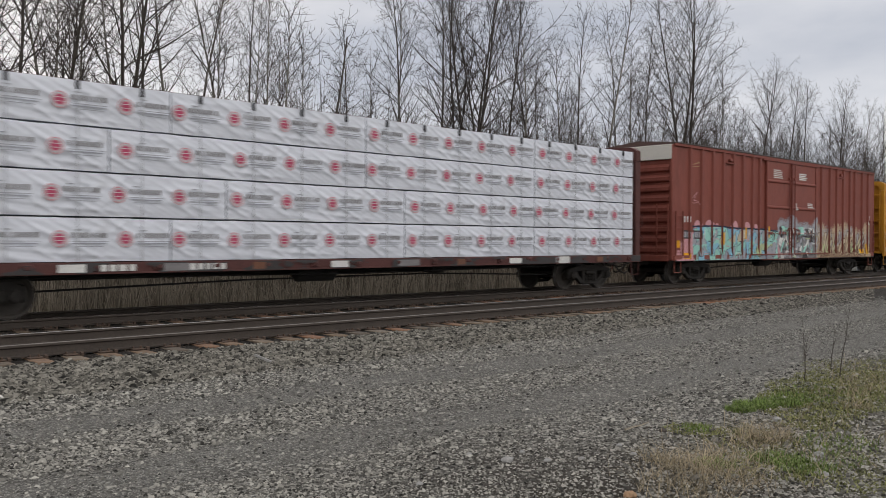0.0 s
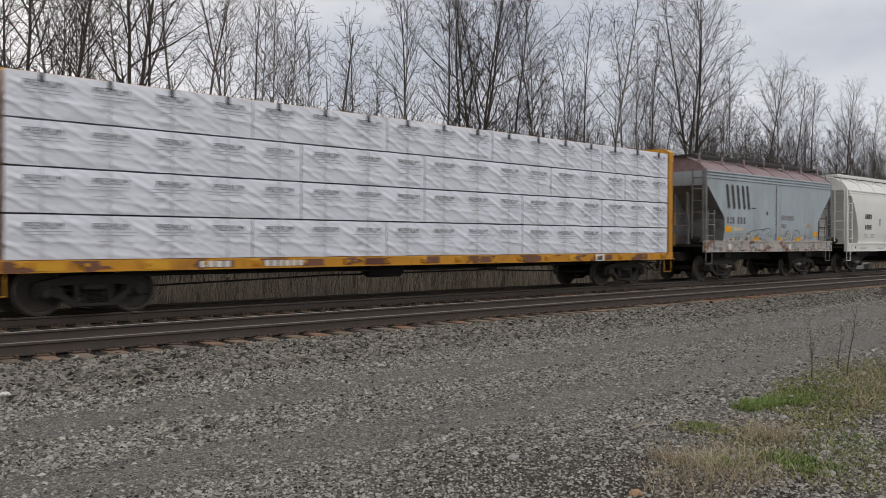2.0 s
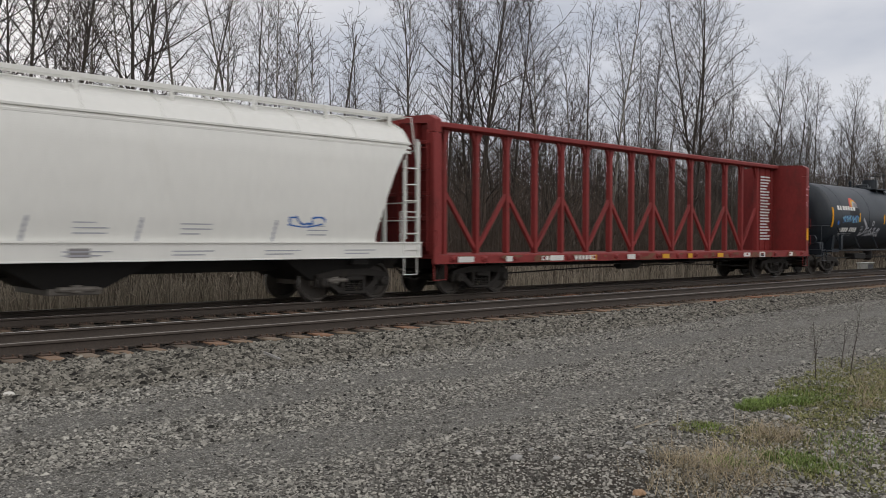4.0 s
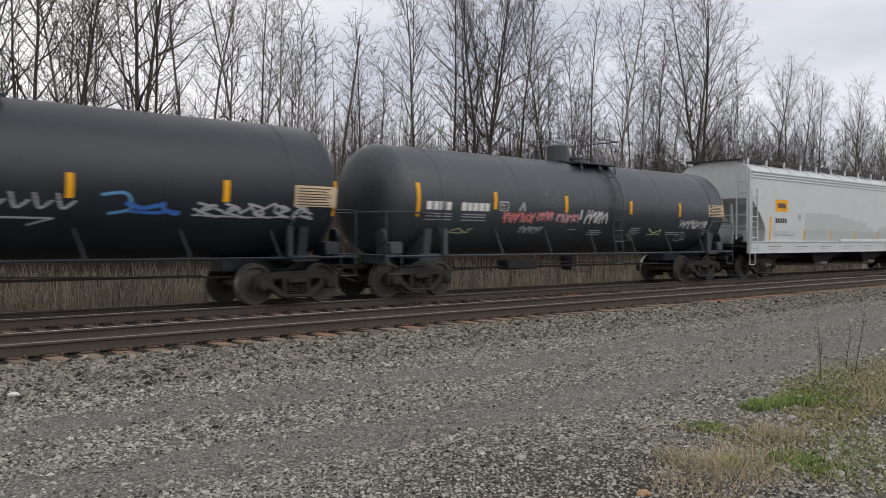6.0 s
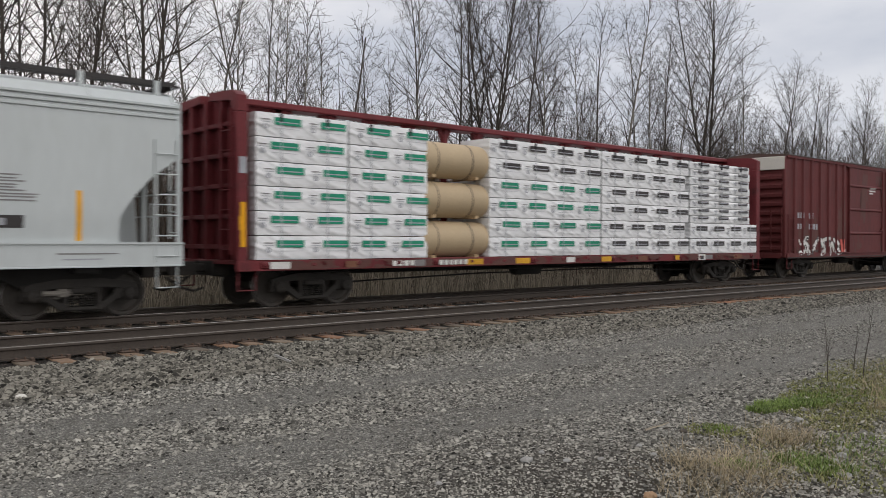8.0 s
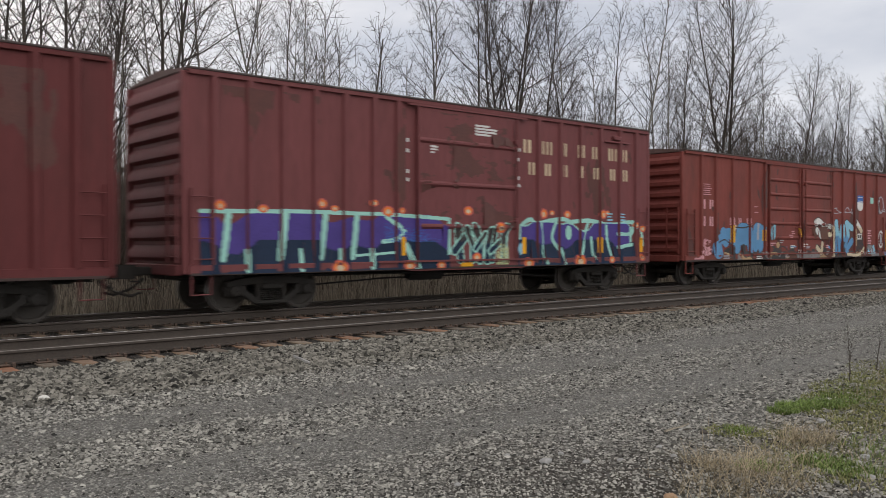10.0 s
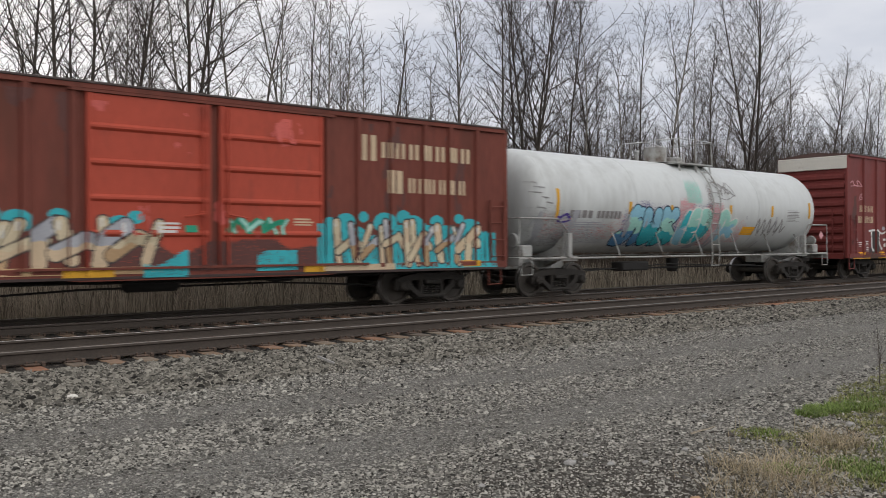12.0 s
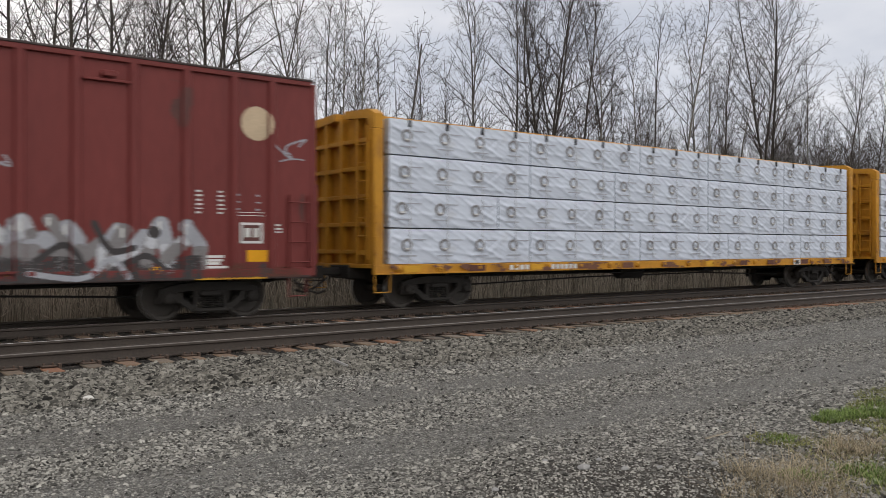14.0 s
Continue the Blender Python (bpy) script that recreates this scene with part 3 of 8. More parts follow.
    def bubble(self, x, z, w, h, fills, edge, seed, shine=None, line=0.05, fat=0.17):
        """One swollen graffiti form: edge, fill in bands of colour, and highlights."""
        rng = random.Random(seed)
        kinds = (((-.1, .25), (.35, .95), (.75, .55), (1.1, .85)), ((.0, .9), (.45, .45), (.2, .05), (.95, .30)), ((.1, .1), (.9, .35), (.25, .62), (1.05, .98)),
                 ((-.05, .55), (.4, .08), (.95, .5), (.55, .98)), ((.0, .05), (.35, .75), (.65, .2), (1.05, .6)), ((.1, .98), (.15, .4), (.75, .25), (1.1, .02)),
                 ((.95, .95), (.35, .8), (.6, .35), (.05, .05)), ((.2, .3), (.5, .75), (.85, .45), (.5, .15), (.15, .55)))
        k = rng.choice(kinds)
        pts = [(x + w * (u + rng.uniform(-.07, .07)), z + h * (q + rng.uniform(-.06, .06))) for u, q in k]
        pts = bend(pts)
        f = fat * min(w, h)
        self.stroke(pts, f + line, edge)
        before = self.c.copy()
        self.stroke(pts, f, fills[0])
        new_cells = (self.c != before) | (self.c == self.ink(fills[0]))
        for i, col in enumerate(fills[1:]):
            cut = z + h * (0.62 - 0.34 * i) + 0.10 * h * np.sin(self.xs * 6 + seed)
            sel = new_cells & (self.c == self.ink(fills[i])) & (self.zs[None] < cut[:, None]) & \
                (np.abs(self.xs - x - w / 2) < w)[:, None] & (self.zs > z - h)[None]
            self.c[sel] = self.ink(col)
        if shine:
            for _ in range(3):
                u, q = rng.choice(pts)
                self.stroke([(u, q), (u + w * .12, q + h * .1)], 0.022, shine)

    def sprayed_form(self, strokes, w, fills, edge, line=.03, cut=None, sharp=False):
        """One sprayed shape: strokes share an outline; lower down the fill changes colour."""
        strokes = [q if sharp else bend(q) for q in strokes]
        for q in strokes:
            self.stroke(q, w + line, edge)
        marked = np.zeros(self.c.shape, bool)
        for q in strokes:
            before = self.c.copy()
            self.stroke(q, w, fills[0])
            marked |= (self.c != before) & (self.c == self.ink(fills[0]))
        zs = [z for q in strokes for _, z in q]
        low, high = min(zs) - w, max(zs) + w
        for i, name in enumerate(fills[1:]):
            at = low + (high - low) * (1 - (i + 1) / len(fills)) if cut is None else cut
            edge_z = at + .05 * np.sin(self.xs * 7) + .03 * np.sin(self.xs * 17)
            self.c[marked & (self.zs[None] < edge_z[:, None])] = self.ink(name)

    def patchwork(self, x0, x1, z0, z1, names, edge, n, seed, line=.03, tall=.6, ragged=.12):
        """Sprayed patches of colour that meet in dark outlines, with an uneven rim."""
        rng = np.random.default_rng(seed)
        a, b = self.area(x0 - ragged, x1 + ragged, z0, z1 + ragged)
        X, Z = self.xs[a][:, None], self.zs[b][None]
        sx, sz = rng.uniform(x0, x1, n), rng.uniform(z0, z1, n)
        kind = rng.integers(0, len(names), n)
        wx = X + .07 * np.sin(Z * 9 + seed) + .04 * np.sin(X * 7 + Z * 15)
        wz = Z + .06 * np.sin(X * 8 + seed * 2)
        d = np.hypot(wx[..., None] - sx, (wz[..., None] - sz) * tall)
        order = np.sort(d, axis=2)
        near = kind[np.argmin(d, axis=2)]
        rim = z1 + ragged * .5 * (np.sin(X * 4.1 + seed) + np.sin(X * 9.7 + seed * 3) * .6)
        side = (X > x0 + ragged * np.sin(Z * 8 + seed)) & (X < x1 + ragged * np.sin(Z * 7 + seed * 2))
        hit = (Z < rim) & side & (Z >= z0)
        gap = order[..., 1] - order[..., 0]
        out = np.array([self.ink(q) for q in names])[near]
        out = np.where((gap < line) | (np.abs(Z - rim) < line * 1.2), self.ink(edge), out)
        view = self.c[a, b]
        view[hit] = out[hit]

    def stain(self, x0, x1, z0, z1, name, level, seed, sx=1.2, sz=.5, fade=0.0):
        """Peeled or rusted patches; the larger the level, the fewer. fade lets them die out upwards."""
        k = self.ink(name)
        a, b = self.area(x0, x1, z0, z1)
        rng = random.Random(seed)
        for i in range(a.start, a.stop):
            for j in range(b.start, b.stop):
                x, z = self.xs[i], self.zs[j]
                q = noise.noise(Vector((x * sx, z * sz, seed))) + .5 * noise.noise(Vector((x * sx * 3.1, z * sz * 3.1, seed + 9))) + .25 * noise.noise(Vector((x * sx * 8, z * sz * 8, seed)))
                if q > level + fade * (z - z0) / (z1 - z0):
                    self.c[i, j] = k

    def put(self, name, parent, wall, label="", lift=0.004):
        """One mesh of all painted cells; wall(x, z) is the depth of the surface."""
        g = Geo()
        half = self.dx / 2
        for i in range(self.nx):
            col = self.c[i]
            if (col < 0).all():
                continue
            cut = np.flatnonzero(np.diff(col)) + 1
            starts = np.concatenate(([0], cut))
            ends = np.concatenate((cut, [self.nz]))
            x = self.xs[i]
            for s, e in zip(starts, ends):
                if col[s] < 0:
                    continue
                g.slot = int(col[s])
                step = max(1, int(0.12 / self.dz)) if wall(x, 1.5) != wall(x, 2.5) else e - s
                for a in range(s, e, step):
                    b = min(a + step, e)
                    za, zb = self.z0 + a * self.dz, self.z0 + b * self.dz
                    ya, yb = wall(x, za) - lift, wall(x, zb) - lift
                    g.face(((x - half, ya, za), (x + half, ya, za), (x + half, yb, zb), (x - half, yb, zb)))
        if not g.f:
            return None
        ob = part(name, g, [INK[k] for k in self.names], parent, label, angle=0)
        return tagged(ob, label, kind="stuff") if name in ("lettering", "sill_stencil") else ob


def bend(pts, n=5):
    """A smooth curve through points."""
    out = []
    for i in range(len(pts) - 1):
        p0, p1, p2, p3 = pts[max(i - 1, 0)], pts[i], pts[i + 1], pts[min(i + 2, len(pts) - 1)]
        for k in range(n):
            t = k / n
            out.append(tuple(0.5 * (2 * b + (c - a) * t + (2 * a - 5 * b + 4 * c - d) * t * t + (3 * b - a - 3 * c + d) * t ** 3)
                             for a, b, c, d in zip(p0, p1, p2, p3)))
    out.append(pts[-1])
    return out


def piece(paint, x0, x1, z0, z1, n, fills, edge, seed, shine=None, fat=0.2, line=0.05):
    """A row of swollen graffiti forms."""
    w = (x1 - x0) / n
    for i in range(n):
        paint.bubble(x0 + (i + .15 * (-1) ** i) * w, z0, w * 1.25, z1 - z0, fills, edge, seed + i, shine, line * .8, fat * .8)
    rng = random.Random(seed)
    for i in range(n * 3):
        u, z = rng.uniform(x0, x1), rng.uniform(z0, z1)
        q, t = rng.uniform(-.5, .5), rng.uniform(-.25, .25)
        paint.stroke(bend([(u, z), (u + q * .4, z + t * 1.2), (u + q, z + t)]), rng.uniform(.02, .05), rng.choice((edge, edge, *fills)))


def throw_up(paint, x0, x1, z0, z1, n, fills, edge, seed, line=.03, fat=.26, shine=None, slant=.0, cut=None):
    """A row of sharp, interlocking sprayed slabs and wedges; fills gives each group its colours in turn."""
    rng = random.Random(seed)
    w = (x1 - x0) / n
    r = fat * w * .36
    for i in range(n):
        for j in range(3):
            k = r * rng.uniform(.65, 1.15)
            u = x0 + k + (x1 - x0 - 2 * k) * (i + (j + .5) / 3 + rng.uniform(-.12, .12)) / n
            up, down = z1 - k - rng.uniform(0, .16) * (z1 - z0), z0 + k + rng.uniform(0, .14) * (z1 - z0)
            lean = rng.choice((-1, 1)) * rng.uniform(.12, .34) * w + slant
            mid = down + (up - down) * rng.uniform(.35, .7)
            if j == 1:
                # a wedge that cuts across its neighbours
                pts = [(u - .42 * w, down + (mid - down) * rng.uniform(0, .8)), (u + .1 * w, mid + .1), (u + .38 * w, down + (up - down) * rng.uniform(.25, .95))]
            else:
                pts = [(u - lean * .5, down), (u + lean * rng.uniform(-.6, .3), mid), (u + lean * .6, up)]
            pts = [(min(max(a, x0 + k * .5), x1 - k * .5), b) for a, b in pts]
            paint.sprayed_form([pts], k, fills[(i + j) % len(fills)], edge, line, cut, sharp=True)
            if shine and j != 1:
                a, b = pts[-1]
                paint.stroke([(a - k * .3, b - k), (a - k * .2, b + k * .3)], .02, shine)


# ---- railway wheels and running gear ----
TRACK = 17.61          # middle of the far track
NEAR = 13.59           # middle of the near track
CARS, WHEELS, LOADS = [], [], []


def wheelset_mesh():
    g = Geo()
    for s in (-1, 1):
        prof = [(.09, -.10), (.12, -.10), (.13, -.03), (.36, -.01), (.385, -.06), (.44, -.065), (.455, -.06), (.457, .0), (.46, .03),
                (.485, .045), (.485, .07), (.455, .078), (.38, .07), (.36, .03), (.13, .05), (.12, .10), (.09, .10)]
        g.lathe([(r, a * -s) for r, a in prof], "y", (0, s * .7175, 0), 22)
    g.tube([(0, -1.06, 0), (0, 1.06, 0)], .085, 10)
    g.slot = 1
    for s in (-1, 1):
        g.lathe([(.4585, -.058 * -s), (.4595, .0), (.4625, .028 * -s)], "y", (0, s * .7175, 0), 22)
    return g.mesh("wheelset", M_WHEEL, M_TREAD, angle=30)


def sideframe_mesh():
    g = Geo()
    for s in (-1, 1):
        g.box(s * .889 - .19, s * .889 + .19, -.08, .08, .52, .66, .03)
        g.box(s * .889 - .20, s * .889 - .13, -.07, .07, .33, .56, .02)
        g.box(s * .889 + .13, s * .889 + .20, -.07, .07, .33, .56, .02)
        g.lathe([(.0, -.17), (.09, -.17), (.115, -.15), (.12, -.08), (.14, -.07), (.14, .05)], "y", (s * .889, 0, .457), 16)
        for k in (0, 2.09, 4.19):
            g.lathe([(0, -.19), (.018, -.19), (.018, -.165)], "y", (s * .889 + .06 * math.cos(k), 0, .457 + .06 * math.sin(k)), 6)
        g.prism([(s * .74, .56), (s * .72, .40), (s * .40, .17), (s * .26, .17), (s * .26, .27), (s * .34, .28), (s * .60, .46), (s * .62, .56)], "y", -.075, .075)
        g.box(s * .31 - .05, s * .31 + .05, -.085, .085, .25, .62, .02)
    g.prism([(-1.06, .62), (-.86, .69), (-.40, .76), (.40, .76), (.86, .69), (1.06, .62), (1.06, .55), (.40, .59), (-.40, .59), (-1.06, .55)], "y", -.085, .085)
    g.box(-.40, .40, -.11, .11, .15, .235, .03)
    g.box(-.24, .24, -.15, .10, .475, .60, .03)
    for x in (-.17, 0, .17):
        g.lathe([q for k in range(5) for q in ((.05, .245 + k * .046), (.078, .258 + k * .046), (.05, .275 + k * .046))], "z", (x, -.03, 0), 8)
    return g.mesh("sideframe", M_TRUCK)


def bolster_mesh():
    g = Geo()
    g.box(-.2, .2, -.95, .95, .46, .68, .04)
    g.box(-.35, .35, -.3, .3, .62, .80, .04)
    for s in (-1, 1):
        g.box(s * .42 - .04, s * .42 + .04, -.78, .78, .30, .40, .02)
        for k in (-.72, .72):
            g.box(s * .42, s * .48, k - .07, k + .07, .25, .52, .02)
    g.tube([(-.44, 0, .34), (.44, 0, .40)], .03, 6)
    return g.mesh("truck", M_UNDER)


W_MESH, S_MESH, B_MESH = wheelset_mesh(), sideframe_mesh(), bolster_mesh()


def truck(car, x):
    t = part("truck", B_MESH, None, car, "grimy two-axle freight truck", (x, 0, 0))
    for s in (-1, 1):
        o = part("sideframe", S_MESH, None, t, "", (0, s * 1.0, 0))
        if s > 0:
            o.rotation_euler = (0, 0, math.pi)
    for a in (-.889, .889):
        w = part("wheelset", W_MESH, None, t, "", (a, 0, .457))
        WHEELS.append((w, a))


def coupler_mesh():
    g = Geo()
    g.box(0, .55, -.10, .10, .80, .98, .03)
    g.prism([(.50, -.14), (.78, -.20), (.92, -.17), (.96, -.05), (.82, -.02), (.78, .06), (.90, .10), (.88, .18), (.70, .20), (.50, .13)], "z", .74, 1.03)
    g.tube([(.15, -.35, .72), (.45, -.37, .50), (.80, -.33, .40), (1.05, -.25, .46)], .03, 6)
    g.tube([(.0, -1.25, .78), (.12, -1.25, .62), (.14, -.5, .66), (.30, -.16, .72)], .016, 5)
    g.box(-.4, .02, -.45, .45, .72, 1.04, .02)
    return g.mesh("coupler", M_TRUCK)


C_MESH = coupler_mesh()


def couplers(car, L):
    part("coupler", C_MESH, None, car, "", (L, 0, 0))
    o = part("coupler", C_MESH, None, car, "", (0, 0, 0))
    o.rotation_euler = (0, 0, math.pi)


def new_car(name, x, label, category):
    """A car's Empty at rail height; x is its front end at seven seconds."""
    car = new(name)
    car.location = (x, TRACK, 0)
    tagged(car, label, category, "freight train cars")
    CARS.append((car, x))
    return car


def underframe(car, L, inset, low=0.62, mat=None):
    g = Geo()
    g.box(.3, L - .3, -.28, .28, .68, 1.02, .02)
    n = int(L / 2.2)
    for i in range(1, n):
        x = L * i / n
        g.box(x - .06, x + .06, -1.42, 1.42, .86, 1.02)
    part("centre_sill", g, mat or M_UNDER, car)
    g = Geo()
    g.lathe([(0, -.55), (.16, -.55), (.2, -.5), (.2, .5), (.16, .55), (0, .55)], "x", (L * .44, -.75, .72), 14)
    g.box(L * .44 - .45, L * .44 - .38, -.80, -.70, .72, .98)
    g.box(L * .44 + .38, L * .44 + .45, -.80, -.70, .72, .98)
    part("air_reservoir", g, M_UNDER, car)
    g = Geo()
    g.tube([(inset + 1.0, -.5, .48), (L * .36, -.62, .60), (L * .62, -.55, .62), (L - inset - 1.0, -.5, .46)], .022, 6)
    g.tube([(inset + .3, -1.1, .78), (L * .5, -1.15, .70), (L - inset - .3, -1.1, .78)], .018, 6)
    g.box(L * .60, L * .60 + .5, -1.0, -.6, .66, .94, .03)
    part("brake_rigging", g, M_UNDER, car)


def ladder(car, x, y0, y1, z0, z1, mat, pitch=.42, along="x", r=.014):
    """Rungs between two stiles; along x it lies on a side, along y on an end."""
    g = Geo()
    n = int((z1 - z0) / pitch)
    for k in range(n + 1):
        z = z0 + k * pitch
        if along == "x":
            g.tube([(x, y0 + .06, z), (x, y0, z), (x + y1, y0, z), (x + y1, y0 + .06, z)], r, 5)
        else:
            g.tube([(x, y0, z), (x, y1, z)], r, 5)
    if along == "x":
        for u in (x, x + y1):
            g.box(u - .02, u + .02, y0 + .005, y0 + .05, z0 - .12, z1 + .12)
    else:
        for u in (y0, y1):
            g.box(x - .02, x + .02, u - .02, u + .02, z0 - .12, z1 + .12)
    return part("ladder", g, mat, car)


def stirrup(car, x, mat, w=.42, y=-1.46, top=.85):
    for yy in (y, -y):
        g = Geo()
        g.tube([(x, yy, top), (x, yy, top - .42), (x + w, yy, top - .42), (x + w, yy, top)], .02, 5)
        part("sill_step", g, mat, car)


# ---- boxcars ----
def boxcar(x, L, top, label, mat, posts, doors, door_mat=None, inset=2.1, roof_mat=None, end_cap=None, low=.80, post_w=.12, door_ribs=4, hood=(), dark_end=None, split=None):
    """A steel boxcar. posts: where the outside posts stand; doors: (from, to) of each door leaf."""
    car = new_car("boxcar", x, label, "boxcar")
    rear = L
    side = 1.46
    proud = .075
    g = Geo()
    g.box(.0, L, -side, side, 1.0, top - .10)
    body = part("body", g, mat, car)
    g = Geo()
    g.prism([(-post_w * .9, .01), (-post_w * .5, -proud), (post_w * .5, -proud), (post_w * .9, .01)], "z", 1.0, top - .12)
    post_me = g.mesh("side_post", mat)
    for p in posts:
        for s in (-1, 1):
            o = part("side_post", post_me, None, body, "", (p, s * side, 0))
            if s > 0:
                o.rotation_euler = (0, 0, math.pi)
    for s in (-1, 1):
        y = s * (side + .03)
        g = Geo()
        g.box(.02, L - .02, y - .035, y + .035, top - .16, top - .05, .012)
        part("eaves_rail", g, mat, car)
        g = Geo()
        g.box(.02, L - .02, y - .035, y + .035, low + .04, 1.03, .012)
        mid0, mid1 = doors[0][0] - .9, doors[-1][1] + .9
        g.prism([(mid0, low + .06), (mid0 + .8, low - .01), (mid1 - .8, low - .01), (mid1, low + .06)], "y", y - .03, y + .03)
        part("side_sill", g, mat, car)
        g = Geo()
        g.box(.05, L - .05, y - .039, y + .039, low + .015, low + .075, .008)
        part("sill_flange", g, M_BOXEND, car, "grimy dark lower edge")
        g = Geo()
        g.box(-.02, L + .02, s * side, s * (side + .085), top - .062, top - .015, .01)
        part("roof_edge", g, M_ROOFEDGE, car, "dark rusty drip edge of the roof")
    g = Geo()
    n = max(8, int(L / 1.15))
    g.prism([(-side - .05, top - .08), (-side - .05, top - .04), (0, top + .07), (side + .05, top - .04), (side + .05, top - .08)], "x", -.03, L + .03)
    for i in range(n + 1):
        u = .04 + (L - .08) * i / n
        g.prism([(-side - .03, top - .035), (0, top + .105), (side + .03, top - .035)], "x", u - .04, u + .04)
    part("roof", g, roof_mat or M_ROOF, car)
    for e, sgn in ((0, -1), (rear, 1)):
        rows = 9
        ribs = []
        for k in range(rows):
            g = Geo()
            z0 = 1.05 + (top - 1.25 - (.55 if end_cap else 0)) * k / rows
            h = (top - 1.25 - (.55 if end_cap else 0)) / rows
            g.prism([(e, z0 + h * .12), (e + sgn * .10, z0 + h * .30), (e + sgn * .10, z0 + h * .62), (e, z0 + h * .92)], "y", -side + .12, side - .12)
            ribs.append(g)
        g = Geo()
        g.box(e - .05, e + sgn * .16, -side + .11, side - .11, .82, 1.04, .02)
        ends = part("end_sill", g, dark_end or mat, car)
        for s in (-1, 1):
            g2 = Geo()
            g2.box(e - sgn * .02, e + sgn * .10, s * (side + .02), s * (side - .10), low + .05, top - .1, .02)
            part("corner_post", g2, mat, ends)
        for g in ribs:
            part("end_rib", g, dark_end or mat, ends)
        if end_cap:
            g = Geo()
            g.box(e, e + sgn * .11, -side + .0, side - .0, top - .62, top - .10, .015)
            part("end_cap", g, end_cap, ends, "off-white painted top panel of the end")
        ladder(car, e + sgn * .17, -side + .1, -side + .55, 1.2, 2.7 if top > 4.8 else 2.5, mat, along="y")
        ladder(car, .08 if e == 0 else L - .55, -side - .10, .46, 1.15, 2.45, mat)
        stirrup(car, .10 if e == 0 else L - .55, mat)
    g = Geo()
    g.lathe([(.0, 0), (.20, 0), (.22, .02), (.2, .04)], "x", (L + .22, .55, 2.6), 16)
    g.tube([(L + .1, .55, 2.6), (L + .22, .55, 2.6)], .03, 6)
    part("handbrake_wheel", g, M_UNDER, car)
    for a, b in hood:
        g = Geo()
        g.box(a, b, -side - .075, -side + .01, top - .55, top - .50, .01)
        g.box(a + (b - a) * .35, a + (b - a) * .65, -side - .09, -side, top - .46, top - .34, .02)
        part("roller_hatch", g, mat, car)
    for i, (a, b) in enumerate(doors):
        g = Geo()
        yf = -side - .075
        g.box(a, b, yf, -side + .01, 1.02, top - .22, .01)
        d = part("door", g, door_mat or mat, car)
        for k in range(door_ribs):
            z = 1.35 + (top - 1.85) * (k + .5) / door_ribs
            g = Geo()
            g.prism([(yf, z - .07), (yf - .045, z - .02), (yf - .045, z + .02), (yf, z + .07)], "x", a + .06, b - .06)
            part("door_rib", g, door_mat or mat, d)
        for u in (a, b - .07):
            g = Geo()
            g.box(u, u + .07, yf - .03, yf, 1.02, top - .22, .008)
            part("door_edge", g, door_mat or mat, d)
        g = Geo()
        u = b - .16 if i == 0 else a + .16
        g.tube([(u, yf - .07, 1.06), (u, yf - .07, top - .28)], .022, 6)
        g.box(u - .05, u + .05, yf - .09, yf, 2.0, 2.12, .01)
        g.tube([(u, yf - .1, 2.06), (u - .38 if i == 0 else u + .38, yf - .1, 2.0)], .02, 5)
        g.box(u - .045, u + .045, yf - .09, yf, top - .9, top - .8, .01)
        part("locking_rod", g, door_mat or mat, d)
    g = Geo()
    g.box(doors[0][0] - 1.2, doors[-1][1] + 1.2, -side - .12, -side - .05, 1.0, 1.045)
    part("door_track", g, mat, car)
    g = Geo()
    g.box(doors[0][0] - .3, doors[-1][1] + .3, -side - .11, -side - .05, top - .215, top - .165)
    part("door_track", g, mat, car)
    underframe(car, L, inset)
    truck(car, inset)
    truck(car, L - inset)
    couplers(car, L)
    flat = [(p - post_w * .7, p + post_w * .7) for p in posts]

    def wall(u, z):
        for a, b in doors:
            if a <= u <= b:
                q = [k for k in range(door_ribs) if abs(z - (1.35 + (top - 1.85) * (k + .5) / door_ribs)) < .075]
                return -side - .075 - (.047 if q else 0) - (.032 if (u - a < .08 or b - u < .08) else 0)
        for a, b in flat:
            if a <= u <= b:
                return -side - proud - .001
        if z < 1.03 or z > top - .16:
            return -side - .067
        return -side - .001
    return car, wall


